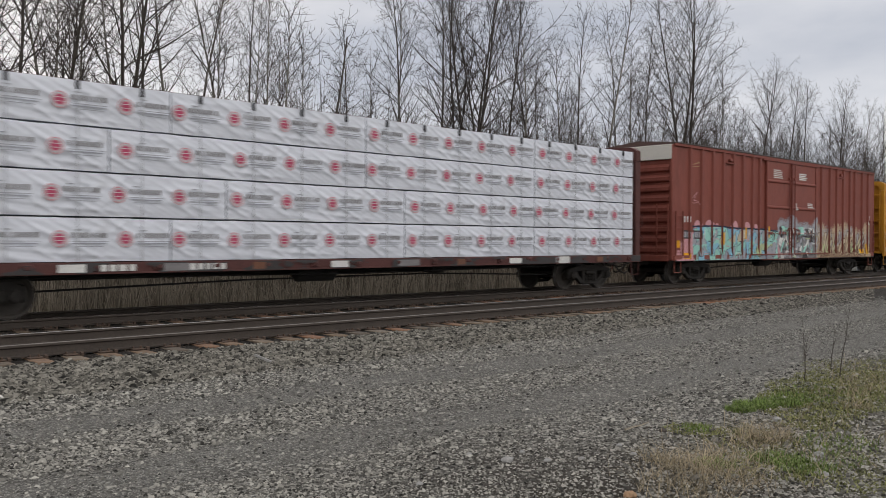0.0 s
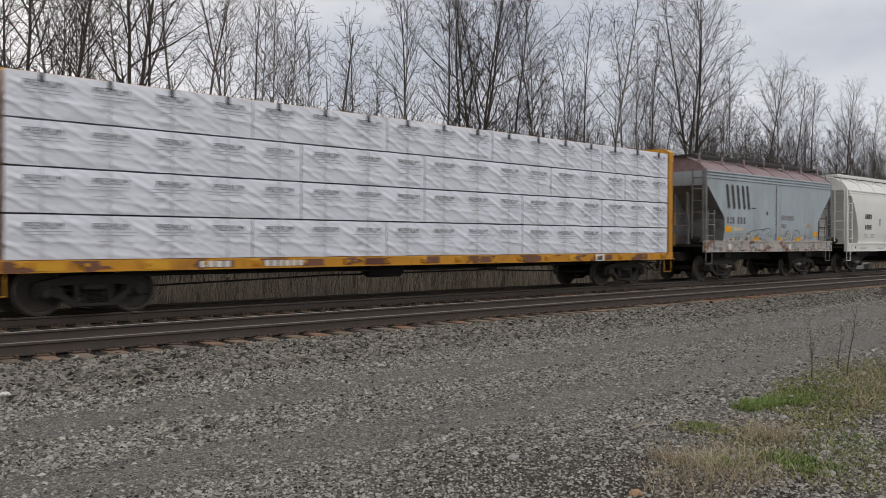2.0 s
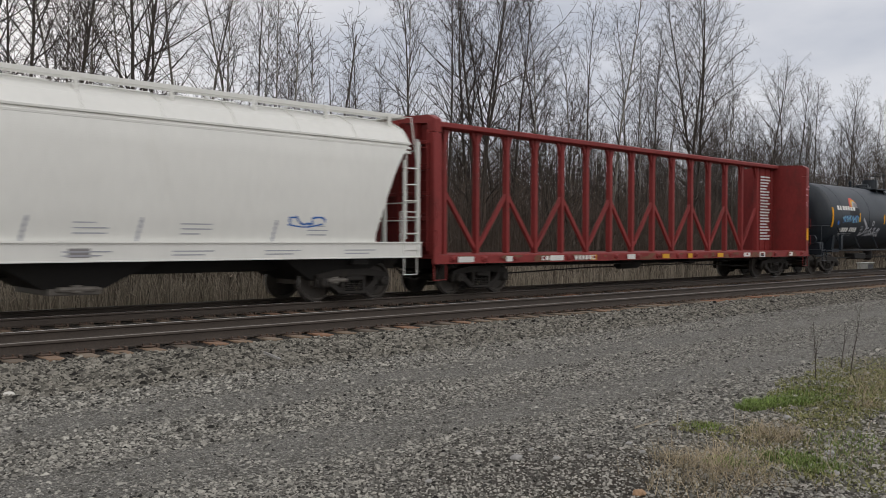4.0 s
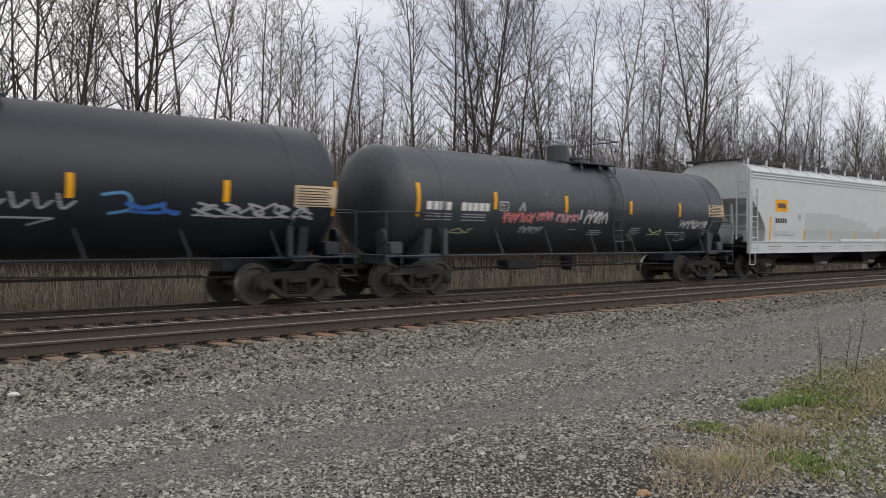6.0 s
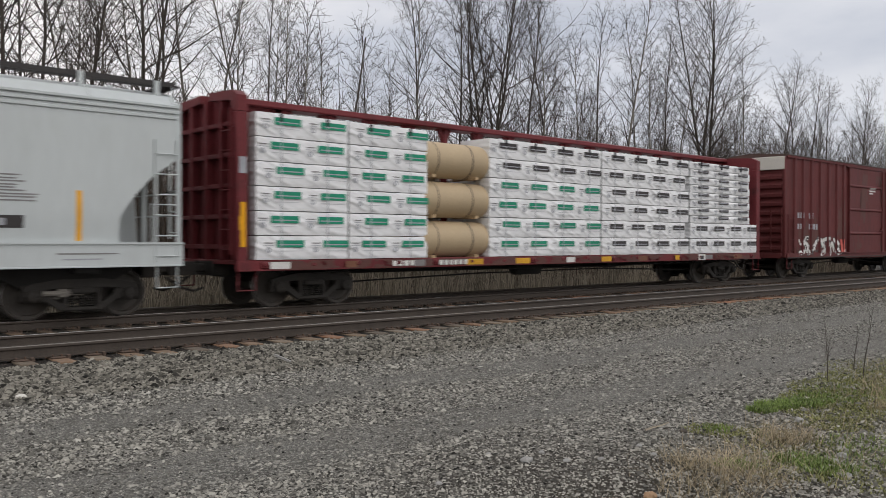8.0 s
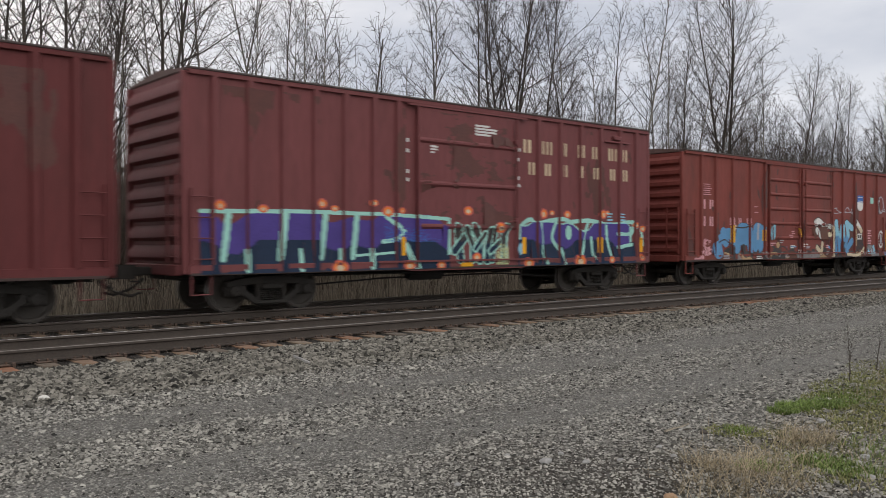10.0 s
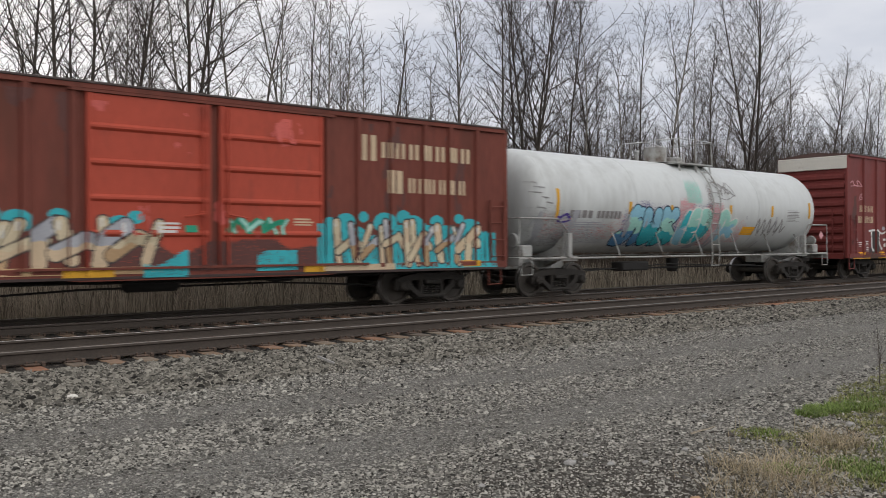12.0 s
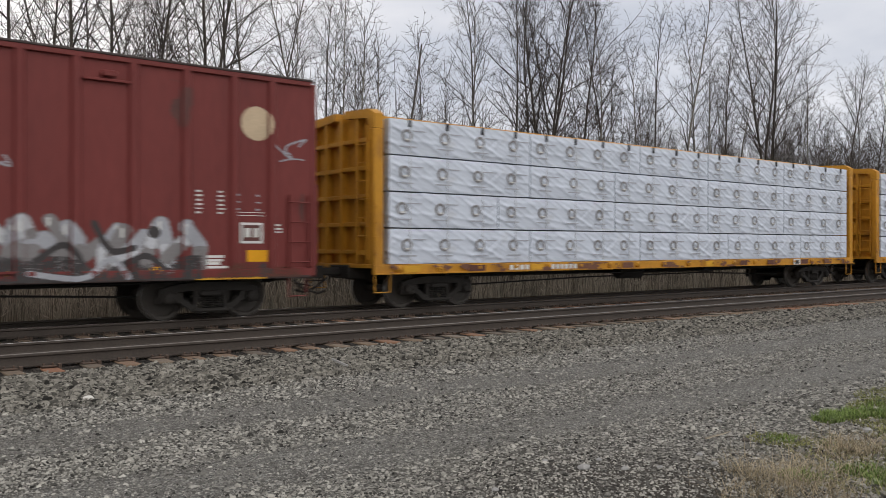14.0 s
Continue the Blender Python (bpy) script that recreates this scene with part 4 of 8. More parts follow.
# ---- centerbeam flatcars ----
def centerbeam(x, L, label, mat, top=4.62, inset=2.15, open_frame=False, chord=.06, solid_ends=2.0):
    """A flatcar with two end bulkheads and a truss along its middle."""
    car = new_car("centerbeam_flatcar", x, label, "flatcar")
    g = Geo()
    g.box(0, L, -1.45, 1.45, .98, 1.07, .01)
    part("deck", g, mat, car)
    for s in (-1, 1):
        g = Geo()
        y = s * 1.46
        g.box(0, L, y - .05, y + .05, .84, 1.06, .012)
        g.box(0, L, y - .10 * (s < 0), y + .10 * (s > 0), .84, .868)
        n = int(L / 1.18)
        for i in range(n):
            u = .65 + (L - 1.3) * i / (n - 1)
            g.box(u - .10, u + .10, y - .09, y + .09, .885, 1.035, .02)
            g.box(u - .05, u + .05, y + s * .05, y + s * .12, .93, 1.0, .01)
        part("side_sill", g, mat, car)
    for e, sgn in ((0, 1), (L, -1)):
        a, b = e, e + sgn * .26
        g = Geo()
        g.box(e + sgn * .20, e + sgn * .255, -1.32, 1.32, 1.0, top - .05)
        bulk = part("bulkhead", g, mat, car)
        for s in (-1, 1):
            g = Geo()
            g.box(a, b, s * 1.50, s * 1.30, 1.0, top - .455, .02)
            g.prism([(s * 1.50, top - .45), (s * 1.50, top - .12), (s * 1.30, top + .0), (s * .2, top + .06), (s * .2, top - .12), (s * 1.2, top - .2), (s * 1.3, top - .45)], "x", a + sgn * .004, b - sgn * .008)
            part("column", g, mat, bulk)
        for k in range(5):
            z = 1.35 + k * (top - 1.9) / 4.2
            g = Geo()
            g.box(e + sgn * .05, e + sgn * .22, -1.31, 1.31, z - .05, z + .05, .015)
            part("rib", g, mat, bulk)
        for y in (-.7, 0, .7):
            g = Geo()
            g.box(e + sgn * .02, e + sgn * .22, y - .05, y + .05, 1.0, top - .08, .015)
            part("stiffener", g, mat, bulk)
        ladder(bulk, e - sgn * .04, -1.28, -.86, 1.3, top - .5, mat, along="y")
        stirrup(car, .04 if e == 0 else L - .46, mat)
        for z in (1.3, 2.0):
            g = Geo()
            g.tube([(e + sgn * .02, q, w) for q, w in ((-1.48, z), (-1.58, z), (-1.58, z + .4), (-1.48, z + .4))], .014, 5)
            part("grab_iron", g, mat, car)
    g = Geo()
    g.box(.2, L - .2, -.26, .26, top - .10, top + chord, .03)
    part("top_chord", g, mat, car)
    n = int((L - 2 * solid_ends) / 1.18) // 2 * 2
    for i in range(n + 1):
        u = solid_ends + (L - 2 * solid_ends) * i / n
        g = Geo()
        g.box(u - .07, u + .07, -.09, .09, 1.05, top - .08, .012)
        g.prism([(u - .07, top - .10), (u - .26, top - .10), (u - .17, top - .22), (u - .07, top - .55)], "y", -.05, .05)
        g.prism([(u + .07, top - .10), (u + .26, top - .10), (u + .17, top - .22), (u + .07, top - .55)], "y", -.05, .05)
        part("post", g, mat, car)
        if open_frame and i < n:
            v = solid_ends + (L - 2 * solid_ends) * (i + 1) / n
            g = Geo()
            z0, z1 = (1.15, 2.85) if i % 2 else (2.85, 1.15)
            g.prism([(u, z0 - .09), (v, z1 - .09), (v, z1 + .09), (u, z0 + .09)], "y", -.05, .05)
            part("brace", g, mat, car)
    for a, b in ((.26, solid_ends), (L - solid_ends, L - .26)):
        g = Geo()
        g.box(a, b, -.05, .05, 1.07, top - .1)
        for k in range(3):
            u = a + (b - a) * (k + .5) / 3
            g.box(u - .04, u + .04, -.09, .09, 1.07, top - .1, .01)
        part("web_panel", g, mat, car)
    underframe(car, L, inset)
    truck(car, inset)
    truck(car, L - inset)
    couplers(car, L)
    return car


def lettering_mesh(word, size):
    """A printed word as a flat mesh that faces the near side."""
    cu = bpy.data.curves.new("word", "FONT")
    cu.body, cu.size, cu.align_x = word, size, "CENTER"
    tmp = bpy.data.objects.new("word", cu)
    me = bpy.data.meshes.new_from_object(tmp)
    bpy.data.objects.remove(tmp)
    me.transform(Matrix.Rotation(math.pi / 2, 4, "X"))
    return me


BUNDLES = {}
WORD = lettering_mesh("PREMIUM", .17)
WORD.materials.clear()
WORD.materials.append(INK["grey"])


def bundle_mesh(n, rep, h, seed, wrap):
    """A strapped, wrapped pack of sawn lumber with a slack, wrinkled front."""
    L = n * rep - .03
    g = Geo()
    rng = random.Random(seed)
    nx, nz = n * 6, 6
    k = len(g.v)
    off = rng.uniform(0, 50)
    for i in range(nx + 1):
        for j in range(nz + 1):
            x, z = L * i / nx, h * j / nz
            edge = min(i, nx - i, j, nz - j)
            sag = 0.03 * noise.noise(Vector((x * 1.3 + off, z * 2.5, seed))) + 0.016 * noise.noise(Vector((x * 4 + z * 5 + off, z * 3 - x, seed)))
            g.v.append((x, (-.006 + sag if edge else .012), z + (.01 * noise.noise(Vector((x * 2 + off, 3, seed))) if j in (0, nz) else 0)))
    for i in range(nx):
        for j in range(nz):
            a = k + i * (nz + 1) + j
            g.f.append((a, a + nz + 1, a + nz + 2, a + 1))
            g.m.append(0)
    d = 1.14
    g.face([(0, .012, 0), (0, d, 0), (0, d, h), (0, .012, h)])
    g.face([(L, .012, 0), (L, .012, h), (L, d, h), (L, d, 0)])
    g.face([(0, .012, h), (0, d, h), (L, d, h), (L, .012, h)])
    g.face([(0, .012, 0), (L, .012, 0), (L, d, 0), (0, d, 0)])
    g.face([(0, d, 0), (L, d, 0), (L, d, h), (0, d, h)])
    return g.mesh("wrap", wrap, angle=50)


def bundle(car, x, z, n, rep, h, style, seed, wrap, label, side=-1, top=False, shift=0.0):
    """A lumber pack that lies on a car; it travels with it."""
    key = (style, n, round(h, 2), seed % 3, top)
    root = new("lumber_bundle")
    if key not in BUNDLES:
        wrap_me = bundle_mesh(n, rep, h - (.018 if "labels" in style else .032), seed, wrap)
        p = Paint(0, n * rep, 0, h, .02, .012)
        rng = random.Random(seed)
        L = n * rep
        for i in range(n):
            u = i * rep + (seed % 3 - 1) * .07
            if style == "rings_red":
                p.disc(u + .22, h * .50, .155, "pink")
                p.disc(u + .22, h * .50, .135, "faint", .105)
                p.disc(u + .22, h * .50, .092, "red")
                p.rect(u + .13, u + .31, h * .50 + .03, h * .50 + .045, "white")
                p.rect(u + .15, u + .29, h * .50 - .04, h * .50 - .025, "white")
                p.letters(u + .44, h * .52, 7, .052, .10, .045, "mid")
                p.rect(u + .44, u + 1.12, h * .44, h * .44 + .014, "pale")
                p.rect(u + .44, u + 1.08, h * .39, h * .39 + .014, "pale")
                p.rect(u + .50, u + 1.02, h * .33, h * .33 + .014, "pale")
                p.rect(u + .50, u + .62, h * .68, h * .68 + .02, "pale")
            elif style == "words":
                p.rect(u + .22, u + 1.06, h * .60, h * .60 + .012, "pale")
                p.rect(u + .22, u + .98, h * .52, h * .52 + .012, "pale")
                p.rect(u + .32, u + .60, h * .38, h * .38 + .016, "pale")
                p.rect(u + .74, u + 1.02, h * .36, h * .36 + .012, "pale")
            elif style == "rings_dark":
                p.disc(u + .4, h * .52, .150, "mid", .095)
                p.rect(u + .36, u + .50, h * .52 - .1, h * .52 - .07, "white")
                p.letters(u + .20, h * .20, 6, .06, .035, .02, "pale")
                p.rect(u + .55, u + .95, h * .66, h * .66 + .014, "pale")
            else:
                # a printed label with a pale strip, a small ring and fine print beside it
                dark = "green" if style == "labels_green" else "char"
                p.rect(u + .42, u + 1.10, h * .50, h * .50 + min(.15, h * .34), dark)
                p.rect(u + .48, u + 1.04, h * .50 + .045, h * .50 + .072, "pale")
                p.rect(u + .44, u + 1.06, h * .34, h * .34 + .014, "faint")
                p.rect(u + .12, u + .32, h * .66, h * .66 + .02, "mid")
                p.rect(u + .10, u + .34, h * .56, h * .56 + .02, "pale")
                p.disc(u + .21, h * .40, .06, "pale", .03)
        ink = p.put("printing", None, lambda a, b: -.030, "", .0)
        ink_me = ink.data
        bpy.data.objects.remove(ink)
        s = Geo()
        s.box(-.012, .012, -.032, -.028, 0, h - .04)
        s.slot = 1
        if top:
            s.box(-.035, .035, -.045, -.01, h - .20, h - .03, .008)
        BUNDLES[key] = (wrap_me, ink_me, s.mesh("strap", INK["faint"], M_STRAP))
    wrap_me, ink_me, strap_me = BUNDLES[key]
    y = -1.50 if side < 0 else 1.50
    part("wrap", wrap_me, None, root)
    tagged(part("printing", ink_me, None, root), kind="stuff")
    for i in range(n):
        part("strap", strap_me, None, root, "", (i * rep + rep * .5, 0, 0))
    if style == "words":
        for i in range(n):
            part("printed_word", WORD, None, root, "", (i * rep + rep * .52, -.031, h * .66))
    tagged(root, label, "lumber", "wrapped lumber bundles")
    base = car.location.x
    LOADS.append((root, base + (x if side < 0 else x + n * rep), y, z, 0 if side < 0 else 180))
    return root


def load(car, rows, x0, rep, style, wrap, label, seed, z0=1.075, tier=.845):
    """Tiers of bundles on both sides of a centerbeam; rows gives each tier's pack lengths in repeats."""
    for s in (-1, 1):
        for k, row in enumerate(rows):
            u = x0
            for i, n in enumerate(row):
                bundle(car, u, z0 + k * tier, n, rep, tier, style, seed + i + k * 7, wrap, label, s, k == len(rows) - 1)
                u += n * rep


# ---- covered hoppers ----
M_GATE = surface("worn_gate_steel", (0.17, 0.155, 0.135), 0.7, vary=0.3, scale=3, dirt=(0.08, 0.06, 0.045), dirt_scale=3)
def hopper(x, L, label, mat, top, prof, e0, e1, zb, zt, sill, sill_mat, roof_mat, walk_mat, outlets, inset=1.75, rib=(), walk_y=.95, posts=7, round_cut=False, end_mat=None):
    """A covered hopper. prof: half section (half width, height); the lower corners of the sides are cut back by e1."""
    car = new_car("covered_hopper", x, label, "covered hopper")

    def cut(z):
        if z >= zt:
            return e0
        if z <= zb:
            return e1
        k = (zt - z) / (zt - zb)
        return e0 + (e1 - e0) * (k ** .62 if round_cut else k)
    fine = []
    for (ya, za), (yb, zb2) in zip(prof, prof[1:]):
        n = max(1, int((zb2 - za) / .2))
        fine += [(ya + (yb - ya) * i / n, za + (zb2 - za) * i / n) for i in range(n)]
    fine.append(prof[-1])
    eaves = max(i for i, (y, z) in enumerate(fine) if y > prof[0][0] * .93)
    for name, rows, m in (("body", fine[:eaves + 1], mat), ("roof", fine[eaves:], roof_mat)):
        g = Geo()
        vs, fs = [], []
        for y, z in rows:
            c = cut(z)
            vs += [(c, -y, z), (L - c, -y, z), (L - c, y, z), (c, y, z)]
        for i in range(len(rows) - 1):
            a, b = 4 * i, 4 * i + 4
            for k in range(4):
                # end faces below zt take end_mat, whose darker colour carries their shade
                g.slot = 1 if name == "body" and k % 2 and rows[i][1] < zt - .05 else 0
                g.m.append(g.slot)
                fs.append((a + k, a + (k + 1) % 4, b + (k + 1) % 4, b + k))
        fs += [(0, 3, 2, 1), tuple(len(vs) - 4 + k for k in range(4))]
        g.slot = 0
        marks = g.m + [0, 0]
        g.raw(vs, fs)
        g.m = marks
        if name == "roof":
            n = int(L / 1.6)
            for i in range(n + 1):
                u = e0 + .05 + (L - 2 * e0 - .1) * i / n
                for (ya, za), (yb, zb2) in zip(rows, rows[1:]):
                    for s in (-1, 1):
                        g.raw([(u - .02, s * ya, za), (u + .02, s * ya, za), (u + .02, s * yb, zb2), (u - .02, s * yb, zb2),
                               (u - .02, s * ya, za + .03), (u + .02, s * ya, za + .03), (u + .02, s * yb, zb2 + .03), (u - .02, s * yb, zb2 + .03)],
                              [(4, 5, 6, 7), (0, 1, 5, 4), (1, 2, 6, 5), (2, 3, 7, 6), (3, 0, 4, 7)])
        o = part(name, g, [m, end_mat or m], car, angle=24)
    ye, ze = fine[eaves]
    for k in range(3):
        z = ze - .02 - k * .11
        for s in (-1, 1):
            g = Geo()
            g.box(e0 - .01, L - e0 + .01, s * (ye - .0), s * (ye + .045 - .008 * k), z - .035, z + .03, .012)
            part("eaves_rib", g, mat, car)
    for u in rib:
        g = Geo()
        g.box(u - .035, u + .035, -prof[1][0] - .04, -prof[1][0] + .02, sill[1], ze - .3, .01)
        part("side_post", g, mat, car)
    for s in (-1, 1):
        g = Geo()
        g.prism([(s * 1.40, sill[0]), (s * 1.55, sill[0]), (s * 1.55, sill[0] + .025), (s * 1.53, sill[0] + .03), (s * 1.53, sill[1] - .035),
                 (s * 1.56, sill[1] - .03), (s * 1.56, sill[1] + .01), (s * 1.40, sill[1] + .01)], "x", 0, L)
        part("side_sill", g, sill_mat, car)
    g = Geo()
    g.box(.5, L - .5, -.3, .3, .72, 1.25, .02)
    g.box(0, 1.7, -1.42, 1.42, sill[1] - .22, sill[1] - .14)
    g.box(L - 1.7, L, -1.42, 1.42, sill[1] - .22, sill[1] - .14)
    for u in (inset, L - inset):
        g.box(u - .25, u + .25, -1.35, 1.35, .85, sill[1] - .1, .03)
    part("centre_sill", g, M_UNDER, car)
    for i in range(outlets):
        u = e1 + .9 + (L - 2 * e1 - 1.8) * i / max(1, outlets - 1)
        w = (L - 2 * e1) / outlets * .46
        g = Geo()
        g.raw([(u - w, -1.38, 1.35), (u + w, -1.38, 1.35), (u + w, 1.38, 1.35), (u - w, 1.38, 1.35),
               (u - .58, -.95, .50), (u + .58, -.95, .50), (u + .58, .95, .50), (u - .58, .95, .50)],
              [(0, 1, 5, 4), (1, 2, 6, 5), (2, 3, 7, 6), (3, 0, 4, 7), (4, 5, 6, 7), (0, 3, 2, 1)])
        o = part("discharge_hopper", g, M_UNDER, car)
        g = Geo()
        g.box(u - .50, u + .50, -1.0, 1.0, .38, .52, .02)
        g.tube([(u - .36, -1.08, .50), (u + .36, -1.08, .50)], .05, 8)
        g.box(u - .1, u + .1, -1.12, -.98, .42, .58, .02)
        part("outlet_gate", g, M_GATE, o, "worn metal outlet gate")
    for e, s in ((0, 1), (L, -1)):
        for y in (-1.46, 1.46):
            g = Geo()
            g.box(e + s * .03, e + s * .11, y - .05, y + .05, sill[0], ze + .05, .01)
            part("corner_post", g, end_mat or mat, car)
        for y in (-.55, .55):
            g = Geo()
            g.box(e + s * .35, e + s * .45, y - .05, y + .05, sill[1] - .2, zt + .1, .01)
            part("end_post", g, end_mat or mat, car)
        g = Geo()
        g.prism([(e + s * .30, sill[1] - .15), (e + s * (e1 + .15), sill[1] - .15), (e + s * (e1 + .15), sill[1] + .5), (e + s * .40, zt - .2)], "y", -.03, .03)
        part("end_gusset", g, end_mat or mat, car)
        g = Geo()
        g.tube([(e + s * .02, -1.40, sill[1] + .55), (e + s * .02, 1.40, sill[1] + .55)], .017, 5)
        g.tube([(e + s * .02, -1.40, sill[1] + 1.0), (e + s * .02, 1.40, sill[1] + 1.0)], .017, 5)
        g.tube([(e + s * .62, -1.47, sill[1]), (e + s * .62, -1.47, sill[1] + .75), (e + s * .07, -1.47, sill[1] + .75)], .017, 5)
        g.tube([(e + s * .07, -1.47, sill[1] + 1.6), (e + s * .07, -1.20, top + .08), (e + s * (e0 + .3), -walk_y, top + .12)], .017, 5)
        part("handrail", g, end_mat or mat, car)
        ladder(car, e + s * .02, -1.38, -.95, sill[1] + .2, ze, end_mat or mat, along="y")
        ladder(car, .12 if e == 0 else L - .56, -1.55, .44, sill[0] + .2, sill[1] + (1.0 if end_mat else 1.9), end_mat or mat, pitch=.40)
        stirrup(car, .08 if e == 0 else L - .52, end_mat or mat, y=-1.48, top=sill[0])
    for s in (-1, 1):
        g = Geo()
        y = s * walk_y
        g.box(e0 - .1, L - e0 + .1, y + s * .26, y + s * .29, top + .06, top + .15)
        run = part("running_board", g, walk_mat, car)
        for k in (-.22, -.11, 0, .11, .22):
            g = Geo()
            g.box(e0 - .1, L - e0 + .1, y + k - .018, y + k + .018, top + .10, top + .135)
            part("slat", g, walk_mat, run)
        for i in range(posts):
            u = e0 + .3 + (L - 2 * e0 - .6) * i / (posts - 1)
            g = Geo()
            g.box(u - .05, u + .05, s * (walk_y + .26), s * (walk_y + .31), top - .34, top + .15, .008)
            part("bracket", g, roof_mat, run)
    for u in (e0 - .22, L - e0 - .18):
        g = Geo()
        for k in range(4):
            g.box(u + k * .1, u + k * .1 + .06, -walk_y - .3, walk_y + .3, top + .055, top + .095)
        part("end_platform", g, walk_mat, car)
    for u in (e0 - .025, L - e0 - .01):
        g = Geo()
        g.box(u, u + .035, -.03, .03, zt, top - .02)
        part("end_seam", g, mat, car)
    n = int(L / 2.0)
    for i in range(n):
        g = Geo()
        u = e0 + .9 + (L - 2 * e0 - 1.8) * i / max(1, n - 1)
        g.box(u - .75, u + .75, -.36, .36, top - .03, top + .07, .03)
        g.box(u - .03, u + .03, -.4, .4, top + .07, top + .10)
        part("hatch_cover", g, roof_mat, car)
    g = Geo()
    g.lathe([(.0, 0), (.20, 0), (.22, .02), (.2, .04)], "x", (.0, .5, sill[1] + 1.1), 14)
    part("handbrake_wheel", g, M_UNDER, car)
    g = Geo()
    g.lathe([(0, -.3), (.13, -.3), (.16, -.26), (.16, .26), (.13, .3), (0, .3)], "x", (.75, -.55, sill[1] + .12), 12)
    part("brake_cylinder", g, M_UNDER, car)
    truck(car, inset)
    truck(car, L - inset)
    couplers(car, L)
    table = fine[:eaves + 1]

    def wall(u, z):
        if z <= sill[1] + .01:
            return -1.561 if z > sill[1] - .03 else -1.532
        for (ya, za), (yb, zb2) in zip(table, table[1:]):
            if za <= z <= zb2:
                return -(ya + (yb - ya) * (z - za) / (zb2 - za)) - .002
        return -table[-1][0] - .06
    return car, wall, cut


# ---- tank cars ----
def tank_car(x, L, a, b, r, zc, label, mat, frame_mat, dome_x, dark_top, cage=True, inset=1.95, bands=(), rail_mat=None, bonnet=-.65):
    """A tank car; the shell runs from a to b, the fittings stand at dome_x."""
    car = new_car("tank_car", x, label, "tank car")
    h = .62
    g = Geo()
    head = [(r * math.cos(t), h * (1 - math.sin(t))) for t in [math.pi / 2 * (1 - k / 8) for k in range(9)]]
    prof = [(max(q, .001), a + u) for q, u in head] + [(r, a + h + (b - a - 2 * h) * k / 8) for k in range(1, 8)] + [(max(q, .001), b - u) for q, u in head[::-1]]
    g.lathe(prof, "x", (0, 0, zc), 56)
    shell = part("tank_shell", g, mat, car)
    g = Geo()
    for u in (a + h, a + h + (b - a - 2 * h) * .27, a + h + (b - a - 2 * h) * .5, a + h + (b - a - 2 * h) * .74, b - h):
        g = Geo()
        g.lathe([(r - .002, -.02), (r + .006, -.012), (r + .006, .012), (r - .002, .02)], "x", (u, 0, zc), 56)
        part("weld_seam", g, mat, shell)
    for e, s in ((0, 1), (L, -1)):
        g = Geo()
        g.box(e, e + s * 2.9, -.33, .33, .74, 1.06, .02)
        g.box(e + s * .02, e + s * .55, -1.42, 1.42, 1.04, 1.10, .01)
        g.box(e + s * .02, e + s * .10, -1.42, 1.42, .88, 1.08, .01)
        u = e + s * inset
        g.prism([(-1.28, 1.1), (-1.36, 1.75), (-.9, 1.35), (0, 1.05), (.9, 1.35), (1.36, 1.75), (1.28, 1.1), (.5, .8), (-.5, .8)], "x", u - .12, u + .12)
        g.prism([(-1.42, .98), (-1.42, 1.12), (1.42, 1.12), (1.42, .98)], "x", u - .35, u + .35)
        part("stub_sill", g, frame_mat, car)
    for s in (-1, 1):
        g = Geo()
        g.tube([(.4, s * 1.44, 1.06), (L - .4, s * 1.44, 1.06)], .028, 6)
        n = int(L / 2.0)
        for i in range(1, n):
            u = L * i / n
            zz = zc - math.sqrt(max(.01, r * r - 1.22 ** 2))
            g.tube([(u, s * 1.44, 1.06), (u - .15, s * 1.24, zz)], .022, 5)
        part("side_rail", g, rail_mat or frame_mat, car)
    for e, s in ((0, 1), (L, -1)):
        g = Geo()
        y = -1.40
        g.tube([(e + s * .05, y, 1.1), (e + s * .05, y, 2.15), (e + s * .05, 1.40, 2.15), (e + s * .05, 1.40, 1.1)], .02, 6)
        g.tube([(e + s * .05, y, 2.15), (e + s * 1.5, y - .04, 2.15), (e + s * 1.9, y - .06, 1.75), (e + s * 1.9, y - .06, 1.1)], .02, 6)
        g.box(e + s * 1.83, e + s * 1.97, y - .12, y, 1.08, 1.75, .01)
        part("handrail", g, rail_mat or frame_mat, car)
        stirrup(car, .08 if e == 0 else L - .5, frame_mat, y=-1.44, top=1.05)
        g = Geo()
        g.box(e + s * .35, e + s * .75, -1.2, -.6, 1.10, 1.42, .03)
        g.lathe([(0, -.05), (.18, -.05), (.2, 0), (.18, .05), (0, .05)], "x", (e + s * .3, -.9, 1.55), 14)
        part("handbrake", g, frame_mat, car)
    # top platform and fittings
    t = zc + r
    man = bonnet + .95 if bonnet < 0 else bonnet - 1.0
    g = Geo()
    g.lathe([(0, .52), (.34, .52), (.36, .50), (.36, .03), (.44, 0)], "z", (dome_x + bonnet, 0, t - .02), 20)
    part("valve_bonnet", g, dark_top, car)
    g = Geo()
    g.lathe([(0, .22), (.30, .22), (.33, .20), (.33, .10), (.40, .08), (.40, .0)], "z", (dome_x + man, 0, t - .02), 18)
    for k in range(6):
        q = k * 1.047
        g.box(dome_x + man + .36 * math.cos(q) - .03, dome_x + man + .36 * math.cos(q) + .03, .36 * math.sin(q) - .03, .36 * math.sin(q) + .03, t + .02, t + .14)
    part("manway", g, dark_top, car)
    g = Geo()
    g.lathe([(0, .35), (.07, .34), (.09, .28), (.06, .24), (.06, 0)], "z", (dome_x - 1.75, -.1, t - .02), 10)
